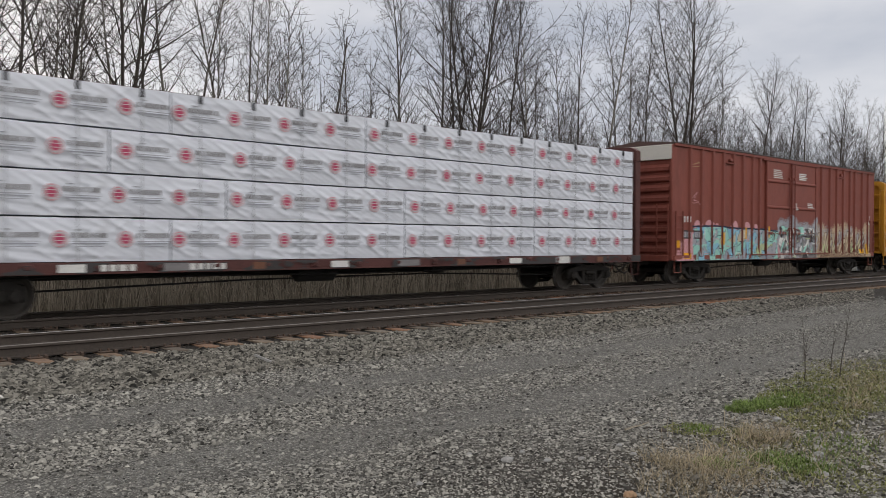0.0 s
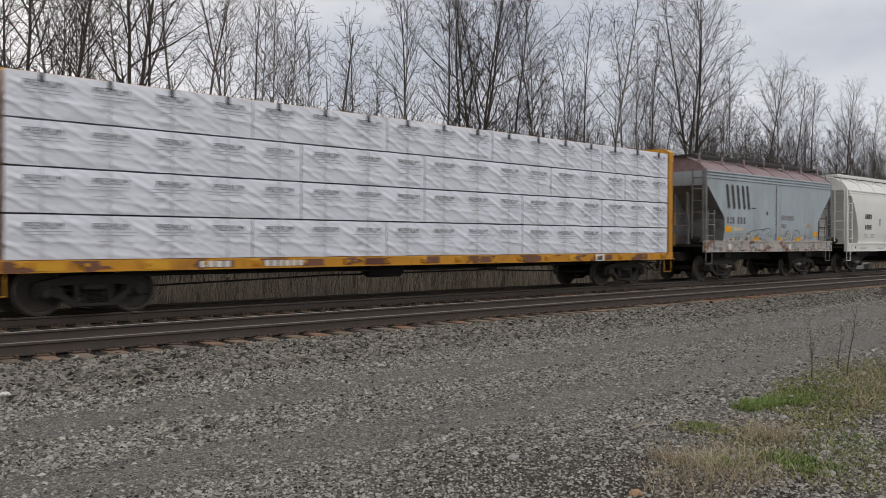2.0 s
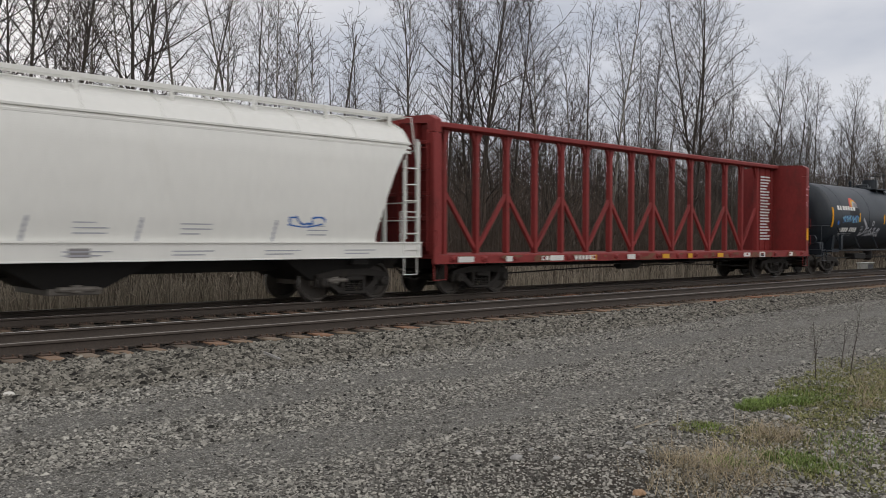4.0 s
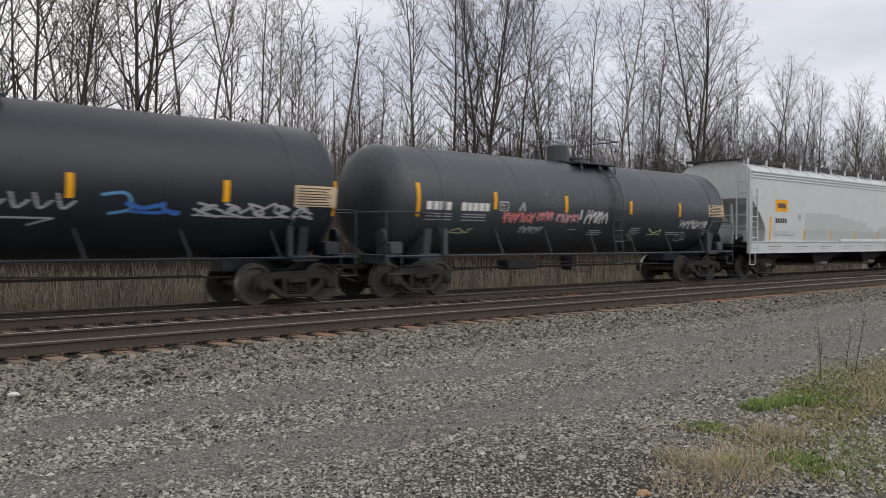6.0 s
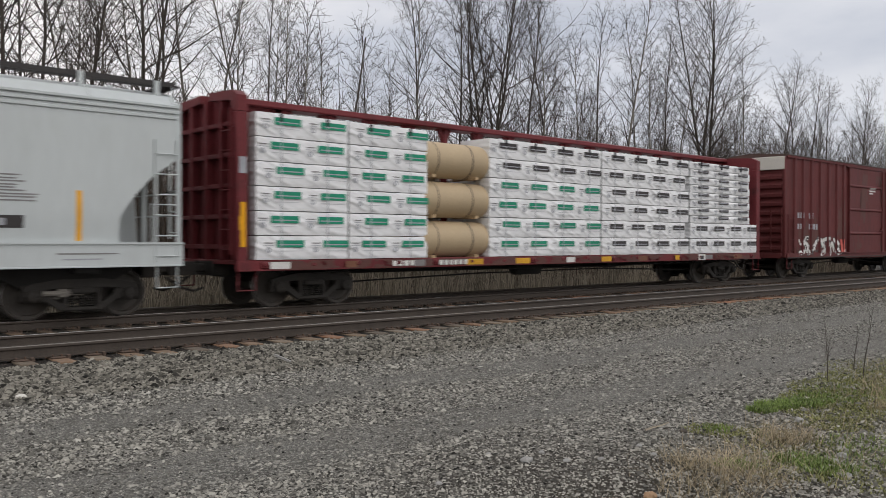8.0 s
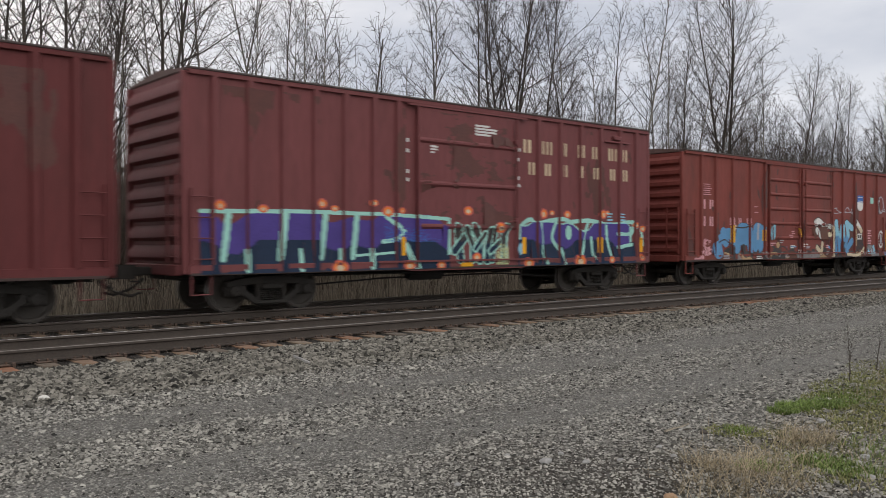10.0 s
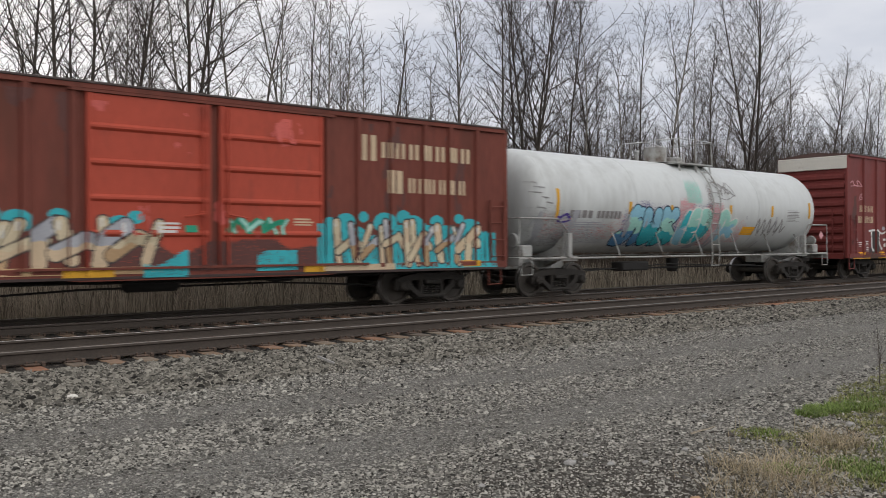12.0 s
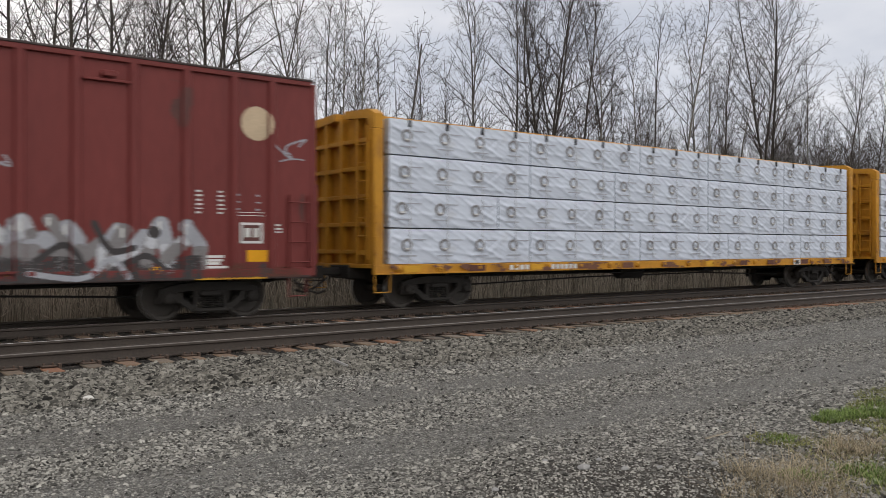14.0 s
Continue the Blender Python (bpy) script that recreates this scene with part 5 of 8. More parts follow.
    part("relief_valve", g, dark_top, car)
    g = Geo()
    g.box(dome_x - .75, dome_x + 1.25, -.95, -.42, t - .10, t - .05, .01)
    g.box(dome_x - .75, dome_x + 1.25, .42, .95, t - .10, t - .05, .01)
    for u in (dome_x - .6, dome_x + .3, dome_x + 1.1):
        for s in (-1, 1):
            g.tube([(u, s * .9, t - .1), (u, s * .95, zc + math.sqrt(r * r - .95 ** 2))], .025, 5)
    part("top_platform", g, dark_top, car)
    g = Geo()
    if cage:
        for s in (-1, 1):
            g.tube([(dome_x - 1.5, s * .62, t + .62), (dome_x - .2, s * .7, t + .78), (dome_x + 1.2, s * .95, t + .70)], .02, 5)
            for u in (dome_x - .75, dome_x + .3, dome_x + 1.2):
                g.tube([(u, s * .95, t - .08), (u, s * .9, t + .72)], .018, 5)
        g.tube([(dome_x + 1.2, -.95, t + .70), (dome_x + 1.2, .95, t + .70)], .02, 5)
        part("platform_rail", g, dark_top, car)
    # side ladder
    u = dome_x + .55
    g = Geo()
    pts = []
    for k in range(9):
        q = radians(-70 + k * 16)
        pts.append((-(r + .10) * math.cos(q), zc + (r + .10) * math.sin(q)))
    for w in (u - .2, u + .2):
        g.tube([(w, -1.50, .72), (w, -1.54, 1.1)] + [(w, min(y, -.9 if z > zc else y), z) for y, z in pts if z > zc - r * .55], .022, 5)
    for z in [.74 + .34 * k for k in range(int((t - .9) / .34) + 1)]:
        y = -1.52 if z < zc else -max(.9, math.sqrt(max(0.01, (r + .10) ** 2 - (z - zc) ** 2)))
        g.tube([(u - .2, y, z), (u + .2, y, z)], .018, 5)
    part("ladder", g, dark_top, car)
    for q in bands:
        g = Geo()
        g.lathe([(r + .003, -.045), (r + .01, -.04), (r + .01, .04), (r + .003, .045)], "x", (q, 0, zc), 56)
        part("tank_band", g, frame_mat, shell)
    g = Geo()
    g.lathe([(0, 0), (.16, 0), (.2, .1), (.22, .45)], "z", (L * .52, 0, .52), 12)
    g.tube([(L * .2, -.3, .68), (L * .8, -.3, .66)], .03, 6)
    g.tube([(inset + 1, -.55, .62), (L * .45, -.7, .80), (L - inset - 1, -.55, .62)], .018, 5)
    g.box(L * .30, L * .30 + 1.3, -.85, -.35, .62, .9, .04)
    part("outlet_and_rigging", g, M_UNDER, car)
    truck(car, inset)
    truck(car, L - inset)
    couplers(car, L)

    def wall(q, z):
        if q < a + h:
            k = min(1, (a + h - q) / h)
            rr = r * math.sqrt(max(0, 1 - k * k))
        elif q > b - h:
            k = min(1, (q - b + h) / h)
            rr = r * math.sqrt(max(0, 1 - k * k))
        else:
            rr = r
        return -math.sqrt(max(.01, rr * rr - (z - zc) ** 2)) - .004
    return car, wall


# ---- ground and track ----
def height(x, y):
    """The lie of the land across the line: gravel road, ballast shoulder, two tracks, ditch and wood floor."""
    rough = .018 * noise.noise(Vector((x * .8, y * .8, 0))) + .03 * noise.noise(Vector((x * .17, y * .17, 4)))
    if y < 9.6:
        z = -.30
    elif y < 12.0:
        k = (y - 9.6) / 2.4
        z = -.30 + .055 * k * k * (3 - 2 * k)
    elif y < 19.2:
        z = -.245 + .036 * max(0, min(1, (y - 12.45) / .35, (19.1 - y) / .35))
        rough *= .3
    elif y < 21.0:
        k = (y - 19.2) / 1.8
        z = -.245 - .52 * k * k * (3 - 2 * k)
    else:
        z = -.765
        rough *= 3
    return z + rough


def ground():
    xs = [-2500, -900, -300, -120, -60, -30] + [-15 + .5 * i for i in range(140)] + [56 + 2 * i for i in range(40)] + [150, 200, 300, 500, 900, 2500]
    ys = [-2500, -900, -300, -100, -40, -15] + [-5 + .5 * i for i in range(18)] + [4 + .3 * i for i in range(60)] + [22 + 2 * i for i in range(20)] + [75, 110, 200, 400, 900, 2500]
    g = Geo()
    vs = [(x, y, height(x, y)) for x in xs for y in ys]
    n = len(ys)
    fs = [(i * n + j, (i + 1) * n + j, (i + 1) * n + j + 1, i * n + j + 1) for i in range(len(xs) - 1) for j in range(n - 1)]
    g.raw(vs, fs)
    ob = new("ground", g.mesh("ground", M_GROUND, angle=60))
    tagged(ob, "grey crushed gravel road and ballast with brown soil", "ground", kind="structure")


ground()


def rail_mesh(x0, x1):
    prof = [(-.07, -.18), (.07, -.18), (.07, -.165), (.02, -.15), (.012, -.12), (.012, -.055), (.034, -.04), (.035, -.006), (.029, 0), (-.029, 0), (-.035, -.006), (-.034, -.04), (-.012, -.055), (-.012, -.12), (-.02, -.15), (-.07, -.165)]
    g = Geo()
    g.prism(prof, "x", x0, x1)
    return g.mesh("rail", M_RAIL, angle=50)


def tie_mesh():
    g = Geo()
    g.box(-.115, .115, -1.29, 1.29, -.16, 0, .012)
    return g.mesh("tie", M_TIE)


def plate_mesh():
    g = Geo()
    g.box(-.10, .10, -.19, .19, 0, .018, .005)
    for s in (-1, 1):
        for u in (-.06, .06):
            g.box(u - .012, u + .012, s * .085 - .02, s * .085 + .02, .01, .05, .004)
    g.prism([(-.21, -.03), (-.21, .035), (-.15, .045), (-.15, -.03)], "x", .11, .15)
    return g.mesh("tie_plate", M_PLATE)


def railway(y, label, first, last, near_mat=None):
    line = new("railway_track")
    line.location = (0, y, 0)
    tagged(line, label, "railway track", kind="structure")
    r = rail_mesh(-400, 900)
    part("rail", r, None, line, "rusty steel rail with polished top", (0, .7525, 0))
    if near_mat:
        r = r.copy()
        r.materials.clear()
        r.materials.append(near_mat)
    part("rail", r, None, line, "rusty steel rail", (0, -.7525, 0))
    t, p = tie_mesh(), plate_mesh()
    rng = random.Random(int(y))
    n = int((last - first) / .505)
    for i in range(n):
        u = first + i * .505 + rng.uniform(-.03, .03)
        tilt = rng.uniform(-.015, .015)
        k = part("tie", t, None, line, "", (u, rng.uniform(-.05, .05), -.200 + rng.uniform(-.012, .006)))
        k.rotation_euler = (0, 0, tilt)
        if i % 1 == 0 and u < 45:
            part("tie_plate", p, None, line, "", (u, -.7525, -.196))
    g = Geo()
    for a, b in ((-200, first), (last, 420)):
        for i in range(int((b - a) / .505)):
            u = a + i * .505
            g.box(u - .115, u + .115, -1.29, 1.29, -.36, -.20)
    tagged(part("distant_ties", g, M_OLDTIE, line), kind="stuff")


railway(NEAR, "empty near track with rusty rails on weathered timber ties", -1, 62, M_DULLRAIL)
railway(TRACK, "far track that carries the freight train", 1, 50)


def stone(rng, g, x, y, z, s):
    """A broken stone: a crooked rim below a sharp, tilted ridge."""
    a = rng.uniform(0, 6.28)
    c, q = math.cos(a), math.sin(a)
    w, d, h = s * rng.uniform(.7, 1.5), s * rng.uniform(.55, 1.0), s * rng.uniform(.35, .8)
    k = len(g.v)
    for u, v, t in ((-1, -1, -.6), (1, -1, -.6), (1, 1, -.6), (-1, 1, -.6), (-.55, 0, 1), (.55, 0, 1)):
        u, v = w * (u * rng.uniform(.65, 1)), d * (v * rng.uniform(.65, 1) + (rng.uniform(-.45, .45) if t > 0 else 0))
        g.v.append((x + u * c - v * q, y + u * q + v * c, z + t * h * rng.uniform(.55, 1)))
    g.f += [(k, k + 1, k + 5, k + 4), (k + 2, k + 3, k + 4, k + 5), (k + 1, k + 2, k + 5), (k + 3, k, k + 4)]
    g.m += [0] * 4


def stones(name, label, mat, count, place, size, seed, sit=.35):
    rng = random.Random(seed)
    g = Geo()
    for _ in range(count):
        x, y = place(rng)
        s = rng.uniform(*size) * (1 if rng.random() > .06 else 1.6) * (min(1.5, .5 + .1 * y) if mat is M_PEBBLE else 1)
        stone(rng, g, x, y, height(x, y) + s * rng.uniform(-.1, sit), s)
    me = bpy.data.meshes.new(name)
    me.from_pydata(g.v, [], g.f)
    me.materials.append(mat)
    ob = new(name, me)
    return tagged(ob, label, "gravel", kind="stuff")


def fan(rng, y0, y1, power=1.0):
    """A spot in the wedge of ground before the line, denser where it lies near."""
    y = rng.uniform(y0, y1)
    a = rng.uniform(.13, 1.0) ** power
    return y * math.tan(radians(8 + 62 * a)) * 1.0, y


stones("ballast", "grey broken ballast stones along the track", M_STONE, 66000, lambda r: fan(r, 9.75 + .55 * r.random() + .35 * r.random(), 12.40, 1.5), (.013, .034), 3, .8)
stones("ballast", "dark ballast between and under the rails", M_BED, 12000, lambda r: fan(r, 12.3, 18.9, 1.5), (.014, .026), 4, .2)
def road_spot(rng):
    """A spot on the gravel road, by bearing and distance from where the camera stands."""
    while True:
        a, r = radians(rng.uniform(8, 73)), 5.4 * (7.5 ** rng.random())
        x, y = r * math.sin(a), r * math.cos(a)
        worn = min(abs(y - 6.1), abs(y - 8.35)) < .5 + .25 * noise.noise(Vector((x * .4, y, 3))) and rng.random() < .8
        if y < 10.7 and not worn:
            return x, y


stones("gravel", "small loose gravel on the service road", M_PEBBLE, 60000, road_spot, (.006, .0165), 5, .55)


def verge_spot(rng):
    """A spot on the weedy verge beside the road."""
    a, r = radians(71 - abs(rng.gauss(0, 7))), 6.0 + abs(rng.gauss(0, 3.6))
    return r * math.sin(a), r * math.cos(a)


stones("gravel", "pale pebbles lying among the weeds of the verge", M_PEBBLE, 4200, verge_spot, (.010, .028), 9, .6)


# ---- the train, from its front to its rear ----
def car_one():
    car = centerbeam(-145.4, 22.2, "dark brown centerbeam flatcar stacked with white-wrapped lumber", M_CB1, top=4.60)
    load(car, ((4, 5, 4, 4), (5, 4, 4, 4), (3, 5, 5, 4), (4, 4, 5, 4)), .92, 1.228, "rings_red", M_WRAP, "white-wrapped lumber bundle with red round marks and grey print", 11)
    p = Paint(0, 22.2, .85, 1.06, .025, .0125)
    p.stain(.1, 22.1, .85, 1.06, "char", .05, 4, 1.3, 3.0)
    for k in range(10):
        u = 1.6 + k * 2.02
        p.rect(u, u + .3 + .2 * (k % 3), .88, 1.03, ("rust", "white", "mid")[k % 3])
    p.letters(4.4, .89, 4, .13, .12, .05, "white")
    p.letters(6.2, .89, 5, .12, .12, .05, "white")
    p.rect(17.9, 18.4, .82, 1.05, "white")
    p.put("lettering", car, lambda u, z: -1.562, "white stencilled bars and rusty patches")


def car_two():
    L = 18.05
    car, wall = boxcar(-121.15, L, 5.0, "faded brown double-door boxcar with graffiti along its lower half", M_BOX2,
                       (1.09, 1.88, 2.67, 3.42, 4.16, 4.94, 5.7, 6.28, 12.05, 12.94, 13.68, 14.41, 15.17, 15.74, 16.64, 17.35), ((6.75, 8.85), (9.0, 11.35)),
                       end_cap=M_ROOFWHITE, hood=((3.55, 4.3), (13.75, 14.45)), door_ribs=3)
    p = Paint(.05, L - .05, .84, 2.75)
    for u, r in ((1.62, .24), (2.42, .27), (3.0, .15), (4.30, .28), (5.30, .25), (6.0, .17)):
        p.disc(u, 2.06, r, "pink", 0, .95)
    p.haze(.45, 1.45, .84, 1.75, "pink", .95, 4, .1)
    p.rect(.15, .5, .84, 1.2, "pink")
    p.haze(1.3, 7.75, .84, 2.02, "mint", 1.0, 2, .03)
    p.patchwork(1.3, 7.75, .84, 2.02, ("mint", "sky", "pale", "mint", "mint", "pale"), "steel", 30, 31, .014, 1.2, .06)
    throw_up(p, 1.35, 7.75, .88, 2.06, 6, (("mint", "pale"), ("pale", "mint"), ("mint", "sky"), ("cream", "mint"), ("sky", "mint"), ("pale", "sky"), ("mint", "lime")), "navy", 3, .016, .44, "white")
    p.stroke([(1.3, 2.06), (2.9, 2.10), (4.3, 2.04), (6.5, 2.02), (7.7, 1.95)], .03, "navy")
    for k in range(24):
        u = 1.6 + k * .26
        p.stroke([(u, 1.0 + .09 * (k * 5 % 9)), (u + .14 + .05 * (k % 3), .98 + .09 * (k * 5 % 9))], .016, ("navy", "pale", "pink")[k % 3])
    p.haze(7.7, 11.7, 1.1, 2.42, "pale", .95, 8, .22)
    p.haze(7.75, 8.25, .9, 1.4, "pink", .9, 3, .1)
    p.patchwork(7.9, 11.6, .84, 2.15, ("white", "mid", "pale", "mint", "pale", "mid", "white", "char"), "mid", 90, 81, .016, 1.5, .08)
    throw_up(p, 8.0, 11.6, .95, 2.2, 5, (("pale", "mid"), ("white", "mint"), ("mid", "pale")), "char", 5, .02, .36, "white")
    for k in range(34):
        u = 7.9 + k * .108
        p.stroke([(u, .9 + .11 * (k * 7 % 11)), (u + .10 + .12 * (k % 3), .9 + .11 * (k * 7 % 11))], .022, ("char", "white", "char", "lime")[k % 4])
    p.haze(11.5, 17.6, .84, 2.22, "sand", .80, 9, .30)
    p.haze(11.6, 17.4, 1.2, 2.05, "pale", .55, 39, .25)
    p.haze(11.7, 17.2, .84, 1.75, "tan", .45, 19, .25)
    p.haze(11.9, 17.0, .84, 1.55, "brown", .45, 29, .3)
    throw_up(p, 11.75, 17.0, .9, 2.05, 7, (("cream", "sand"), ("sand", "cream"), ("cream", "lime"), ("pale", "cream")), "brown", 12, .04, .30, "white", .05)
    p.rect(16.3, 16.75, 1.0, 1.2, "reflective")
    p.rect(17.05, 17.3, .95, 1.45, "gold")
    p.rect(.60, 1.08, .90, 1.11, "reflective")
    for u, z in ((3.30, 1.40), (5.15, 1.62), (6.92, 1.68)):
        p.rect(u, u + .13, z, z + .46, "reflective")
    for u in (.60, 1.38):
        p.rect(u, u + .46, 1.62, 1.92, "char")
        p.letters(u + .04, 1.67, 3, .10, .20, .04, "pale")
    p.rect(.25, .45, 1.3, 1.55, "reflective")
    p.put("graffiti", car, wall, "sprayed blue, cream and grey graffiti forms", .006)
    p = Paint(.05, L - .05, 1.8, 4.8)
    p.lines(7.35, 4.42, .98, 5, .045, .075, "white", 3)
    p.lines(9.68, 4.38, 1.1, 4, .045, .075, "white", 4)
    p.lines(9.3, 3.1, .22, 4, .04, .08, "white", 5)
    p.lines(10.5, 3.15, .6, 3, .04, .08, "white", 5)
    p.letters(.66, 2.2, 2, .14, .21, .10, "white")
    p.tag(17.25, 2.15, .4, .75, "white", 12)
    p.tag(1.35, 2.8, .25, .55, "pink", 15, .016)
    p.tag(1.2, 4.2, .5, .2, "tan", 13, .02)
    p.put("lettering", car, wall, "small white stencil bars")


def flatcar_sill_marks(car, L, seed, names):
    rng = random.Random(seed)
    p = Paint(.4, L - .4, .85, 1.06, .025, .0125)
    p.stain(.4, L - .4, .85, 1.06, "oxide" if "mid" in names else "rust", .0 if "mid" in names else .22, seed, 1.3, 3.0)
    for k in range(11):
        u = .7 + k * (L - 2) / 10.5 + rng.uniform(0, .4)
        p.rect(u, u + rng.uniform(.25, .6), .88, 1.03, rng.choice(names))
    p.letters(4.1, .89, 4, .13, .12, .05, "white")
    p.letters(5.6, .89, 6, .12, .12, .05, "white")
    p.rect(L - 4.4, L - 3.95, .80, 1.06, "white")
    p.rect(L - 4.3, L - 4.05, .87, 1.0, "char")
    p.put("lettering", car, lambda u, z: -1.562, "white stencil bars on the sill")


def car_three():
    car = centerbeam(-101.72, 21.6, "yellow centerbeam flatcar stacked with white-wrapped lumber", M_YELLOW, top=4.60)
    load(car, ((4, 3, 4, 3, 3), (5, 3, 3, 3, 3), (5, 3, 4, 3, 2), (4, 3, 3, 4, 3)), .45, 1.226, "words", M_WRAP, "white-wrapped lumber bundle with grey printed words", 41)
    flatcar_sill_marks(car, 21.6, 5, ("rust", "brown", "gold"))


GREY_PROF = ((1.44, 1.42), (1.50, 1.9), (1.50, 3.7), (1.50, 4.02), (1.16, 4.30), (.62, 4.52), (.0, 4.55))


def car_four():
    L = 10.65
    car, wall, cut = hopper(-78.0, L, "weathered grey two-bay covered hopper with rust and patches", M_NW, 4.52, GREY_PROF, .06, 1.35, 2.35, 3.55,
                            (1.06, 1.48), M_NWSILL, M_NWROOF, M_GRATE, 2, inset=1.9, rib=(5.45,), walk_y=.72, posts=7, end_mat=M_NWEND)
    p = Paint(1.4, L - 1.4, 1.5, 3.75, .015, .0125)
    # the maker's mark: five slanting bars
    for u in (1.56, 1.95, 2.34, 2.73, 3.08):
        p.stroke([(u - .05, 3.50), (u + .09, 2.76)], .095, "char")
    for a in (1.52, 1.72, 1.92, 2.30, 2.52, 2.76):
        p.rect(a, a + .14, 2.13, 2.37, "grey")
    p.letters(5.86, 2.33, 7, .11, .19, .055, "mid")
    p.letters(5.86, 2.00, 3, .10, .17, .05, "mid")
    p.stain(1.45, 9.2, 1.5, 2.05, "cream", .22, 3, 2.6, 2.6, .45)
    p.stain(1.45, 9.2, 1.5, 1.85, "pale", .22, 13, 2.9, 3.6, .35)
    p.stain(1.45, 9.2, 1.5, 1.8, "mid", .36, 33, 3.4, 5.0, .3)
    p.stain(1.5, 9.1, 1.5, 1.9, "rust", .40, 8, 1.8, 2.0, .4)
    p.rect(1.42, 1.86, 1.81, 2.04, "reflective")
    p.rect(2.02, 2.74, 1.86, 1.99, "cream")
    for u in (3.6, 5.47, 7.18):
        p.rect(u, u + .52, 1.47, 1.64, "reflective")
    p.rect(8.90, 9.25, 1.67, 1.89, "reflective")
    p.lines(2.1, 1.72, .62, 3, .03, .07, "mid", 2)
    for q in (((6.2, 1.52), (6.3, 1.82), (6.6, 1.88), (6.72, 1.52)), ((6.9, 1.60), (7.1, 1.92), (7.5, 1.85), (7.6, 1.55)), ((8.05, 1.62), (8.1, 2.05), (8.5, 2.1), (8.62, 1.62), (8.1, 1.66)), ((4.2, 1.62), (4.4, 1.95), (4.9, 1.95), (5.1, 1.60)), ((3.0, 1.75), (3.7, 1.9), (4.6, 1.92))):
        p.stroke(bend(list(q)), .014, "grey")
    p.disc(8.32, 2.12, .12, "gold", .07)
    for k in range(7):
        p.tag(2.9 + k * .8, 1.52, .5, .30, "mid", 50 + k, .018)
    p.rect(5.38, 5.50, 2.1, 3.62, "brown")
    p.rect(5.40, 5.47, 2.5, 3.3, "grey")
    p.rect(4.60, 4.72, 2.50, 2.64, "char")
    p.rect(3.35, 3.75, 2.72, 2.76, "char")
    p.stain(1.5, 9.1, 2.2, 3.65, "pale", .42, 23, 2.2, .3)
    p.put("lettering", car, wall, "dark painted letter shapes and yellow reflective plates")
    p = Paint(.1, L - .1, 1.08, 1.44)
    p.stain(.1, L - .1, 1.08, 1.44, "rust", .42, 3, 1.6, 2.5)
    p.stain(.1, L - .1, 1.08, 1.44, "pale", .20, 4, 3.0, 5.0)
    p.stain(.1, L - .1, 1.08, 1.44, "mid", .38, 14, 3.6, 7.0)
    p.stain(.1, L - .1, 1.08, 1.20, "brown", .18, 24, 2.0, 5.0, .4)
    for k in range(0, 7, 2):
        p.rect(1.6 + k * 1.22, 1.8 + k * 1.22, 1.16, 1.36, ("white", "cream")[k % 4 // 2])
        p.tag(2.0 + k * 1.2, 1.1, .45, .3, "mid", 70 + k, .025)
    p.put("sill_stencil", car, wall, "scraped and stained sill")


WHITE_PROF = ((1.46, 1.36), (1.52, 2.0), (1.535, 2.8), (1.50, 3.5), (1.43, 3.86), (1.20, 4.18), (.72, 4.42), (.0, 4.50))


def car_five():
    L = 16.45
    car, wall, cut = hopper(-65.7, L, "clean white curved-side covered hopper with black stencils", M_WHITE, 4.46, WHITE_PROF, .30, 1.40, 1.6, 3.75,
                            (1.02, 1.40), M_WHITE, M_WHITE, M_WHITE, 3, inset=1.75, walk_y=.70, posts=9, round_cut=True)
    p = Paint(1.3, L - 1.2, 1.4, 3.2)
    p.letters(2.05, 2.55, 4, .16, .22, .045, "char")
    p.letters(2.05, 2.05, 5, .125, .22, .04, "char")
    p.rect(3.75, 3.95, 2.25, 2.6, "pale")
    p.lines(2.0, 1.78, .6, 2, .04, .11, "pale", 1)
    p.lines(2.75, 1.78, .5, 2, .04, .11, "pale", 2)
    for k, u in enumerate((4.6, 7.1, 9.2, 12.2)):
        p.stroke([(u, 1.44), (u + .1, 1.85)], .03, "pale")
        p.lines(u + .9, 1.75, .7, 3, .03, .1, "pale", k)
    p.tag(12.6, 1.75, .9, .3, "blue", 5, .03)
    p.put("lettering", car, wall, "black stencil bars")
    p = Paint(.4, L - .2, 1.04, 1.38)
    p.rect(7.9, 8.3, 1.10, 1.28, "mid")
    p.rect(.9, 1.0, 1.15, 1.28, "char")
    for k in range(7):
        p.rect(1.5 + k * 2.1, 2.4 + k * 2.1, 1.2, 1.225, "pale")
        p.rect(1.5 + k * 2.1, 2.2 + k * 2.1, 1.13, 1.15, "pale")
    p.put("sill_stencil", car, wall, "grey stencil bars")


def car_six():
    L = 21.32
    car = centerbeam(-48.8, L, "empty oxide-red centerbeam flatcar with an open truss", M_CB6, top=4.66, open_frame=True, solid_ends=1.7)
    p = Paint(L - 1.65, L - .3, 1.2, 4.4)
    p.lines(L - 1.5, 4.15, .95, 22, .06, .125, "white", 6)
    p.put("lettering", car, lambda u, z: -.094, "white loading instructions as bars")
    flatcar_sill_marks(car, L, 8, ("white", "gold", "rust"))
    p = Paint(L - .26, L, 1.3, 4.3)
    p.rect(L - .2, L - .04, 1.5, 2.0, "reflective")
    p.tag(L - .25, 3.0, .22, 1.0, "pink", 9, .02)
    p.put("tag", car, lambda u, z: -1.503, "small tag and yellow reflector")


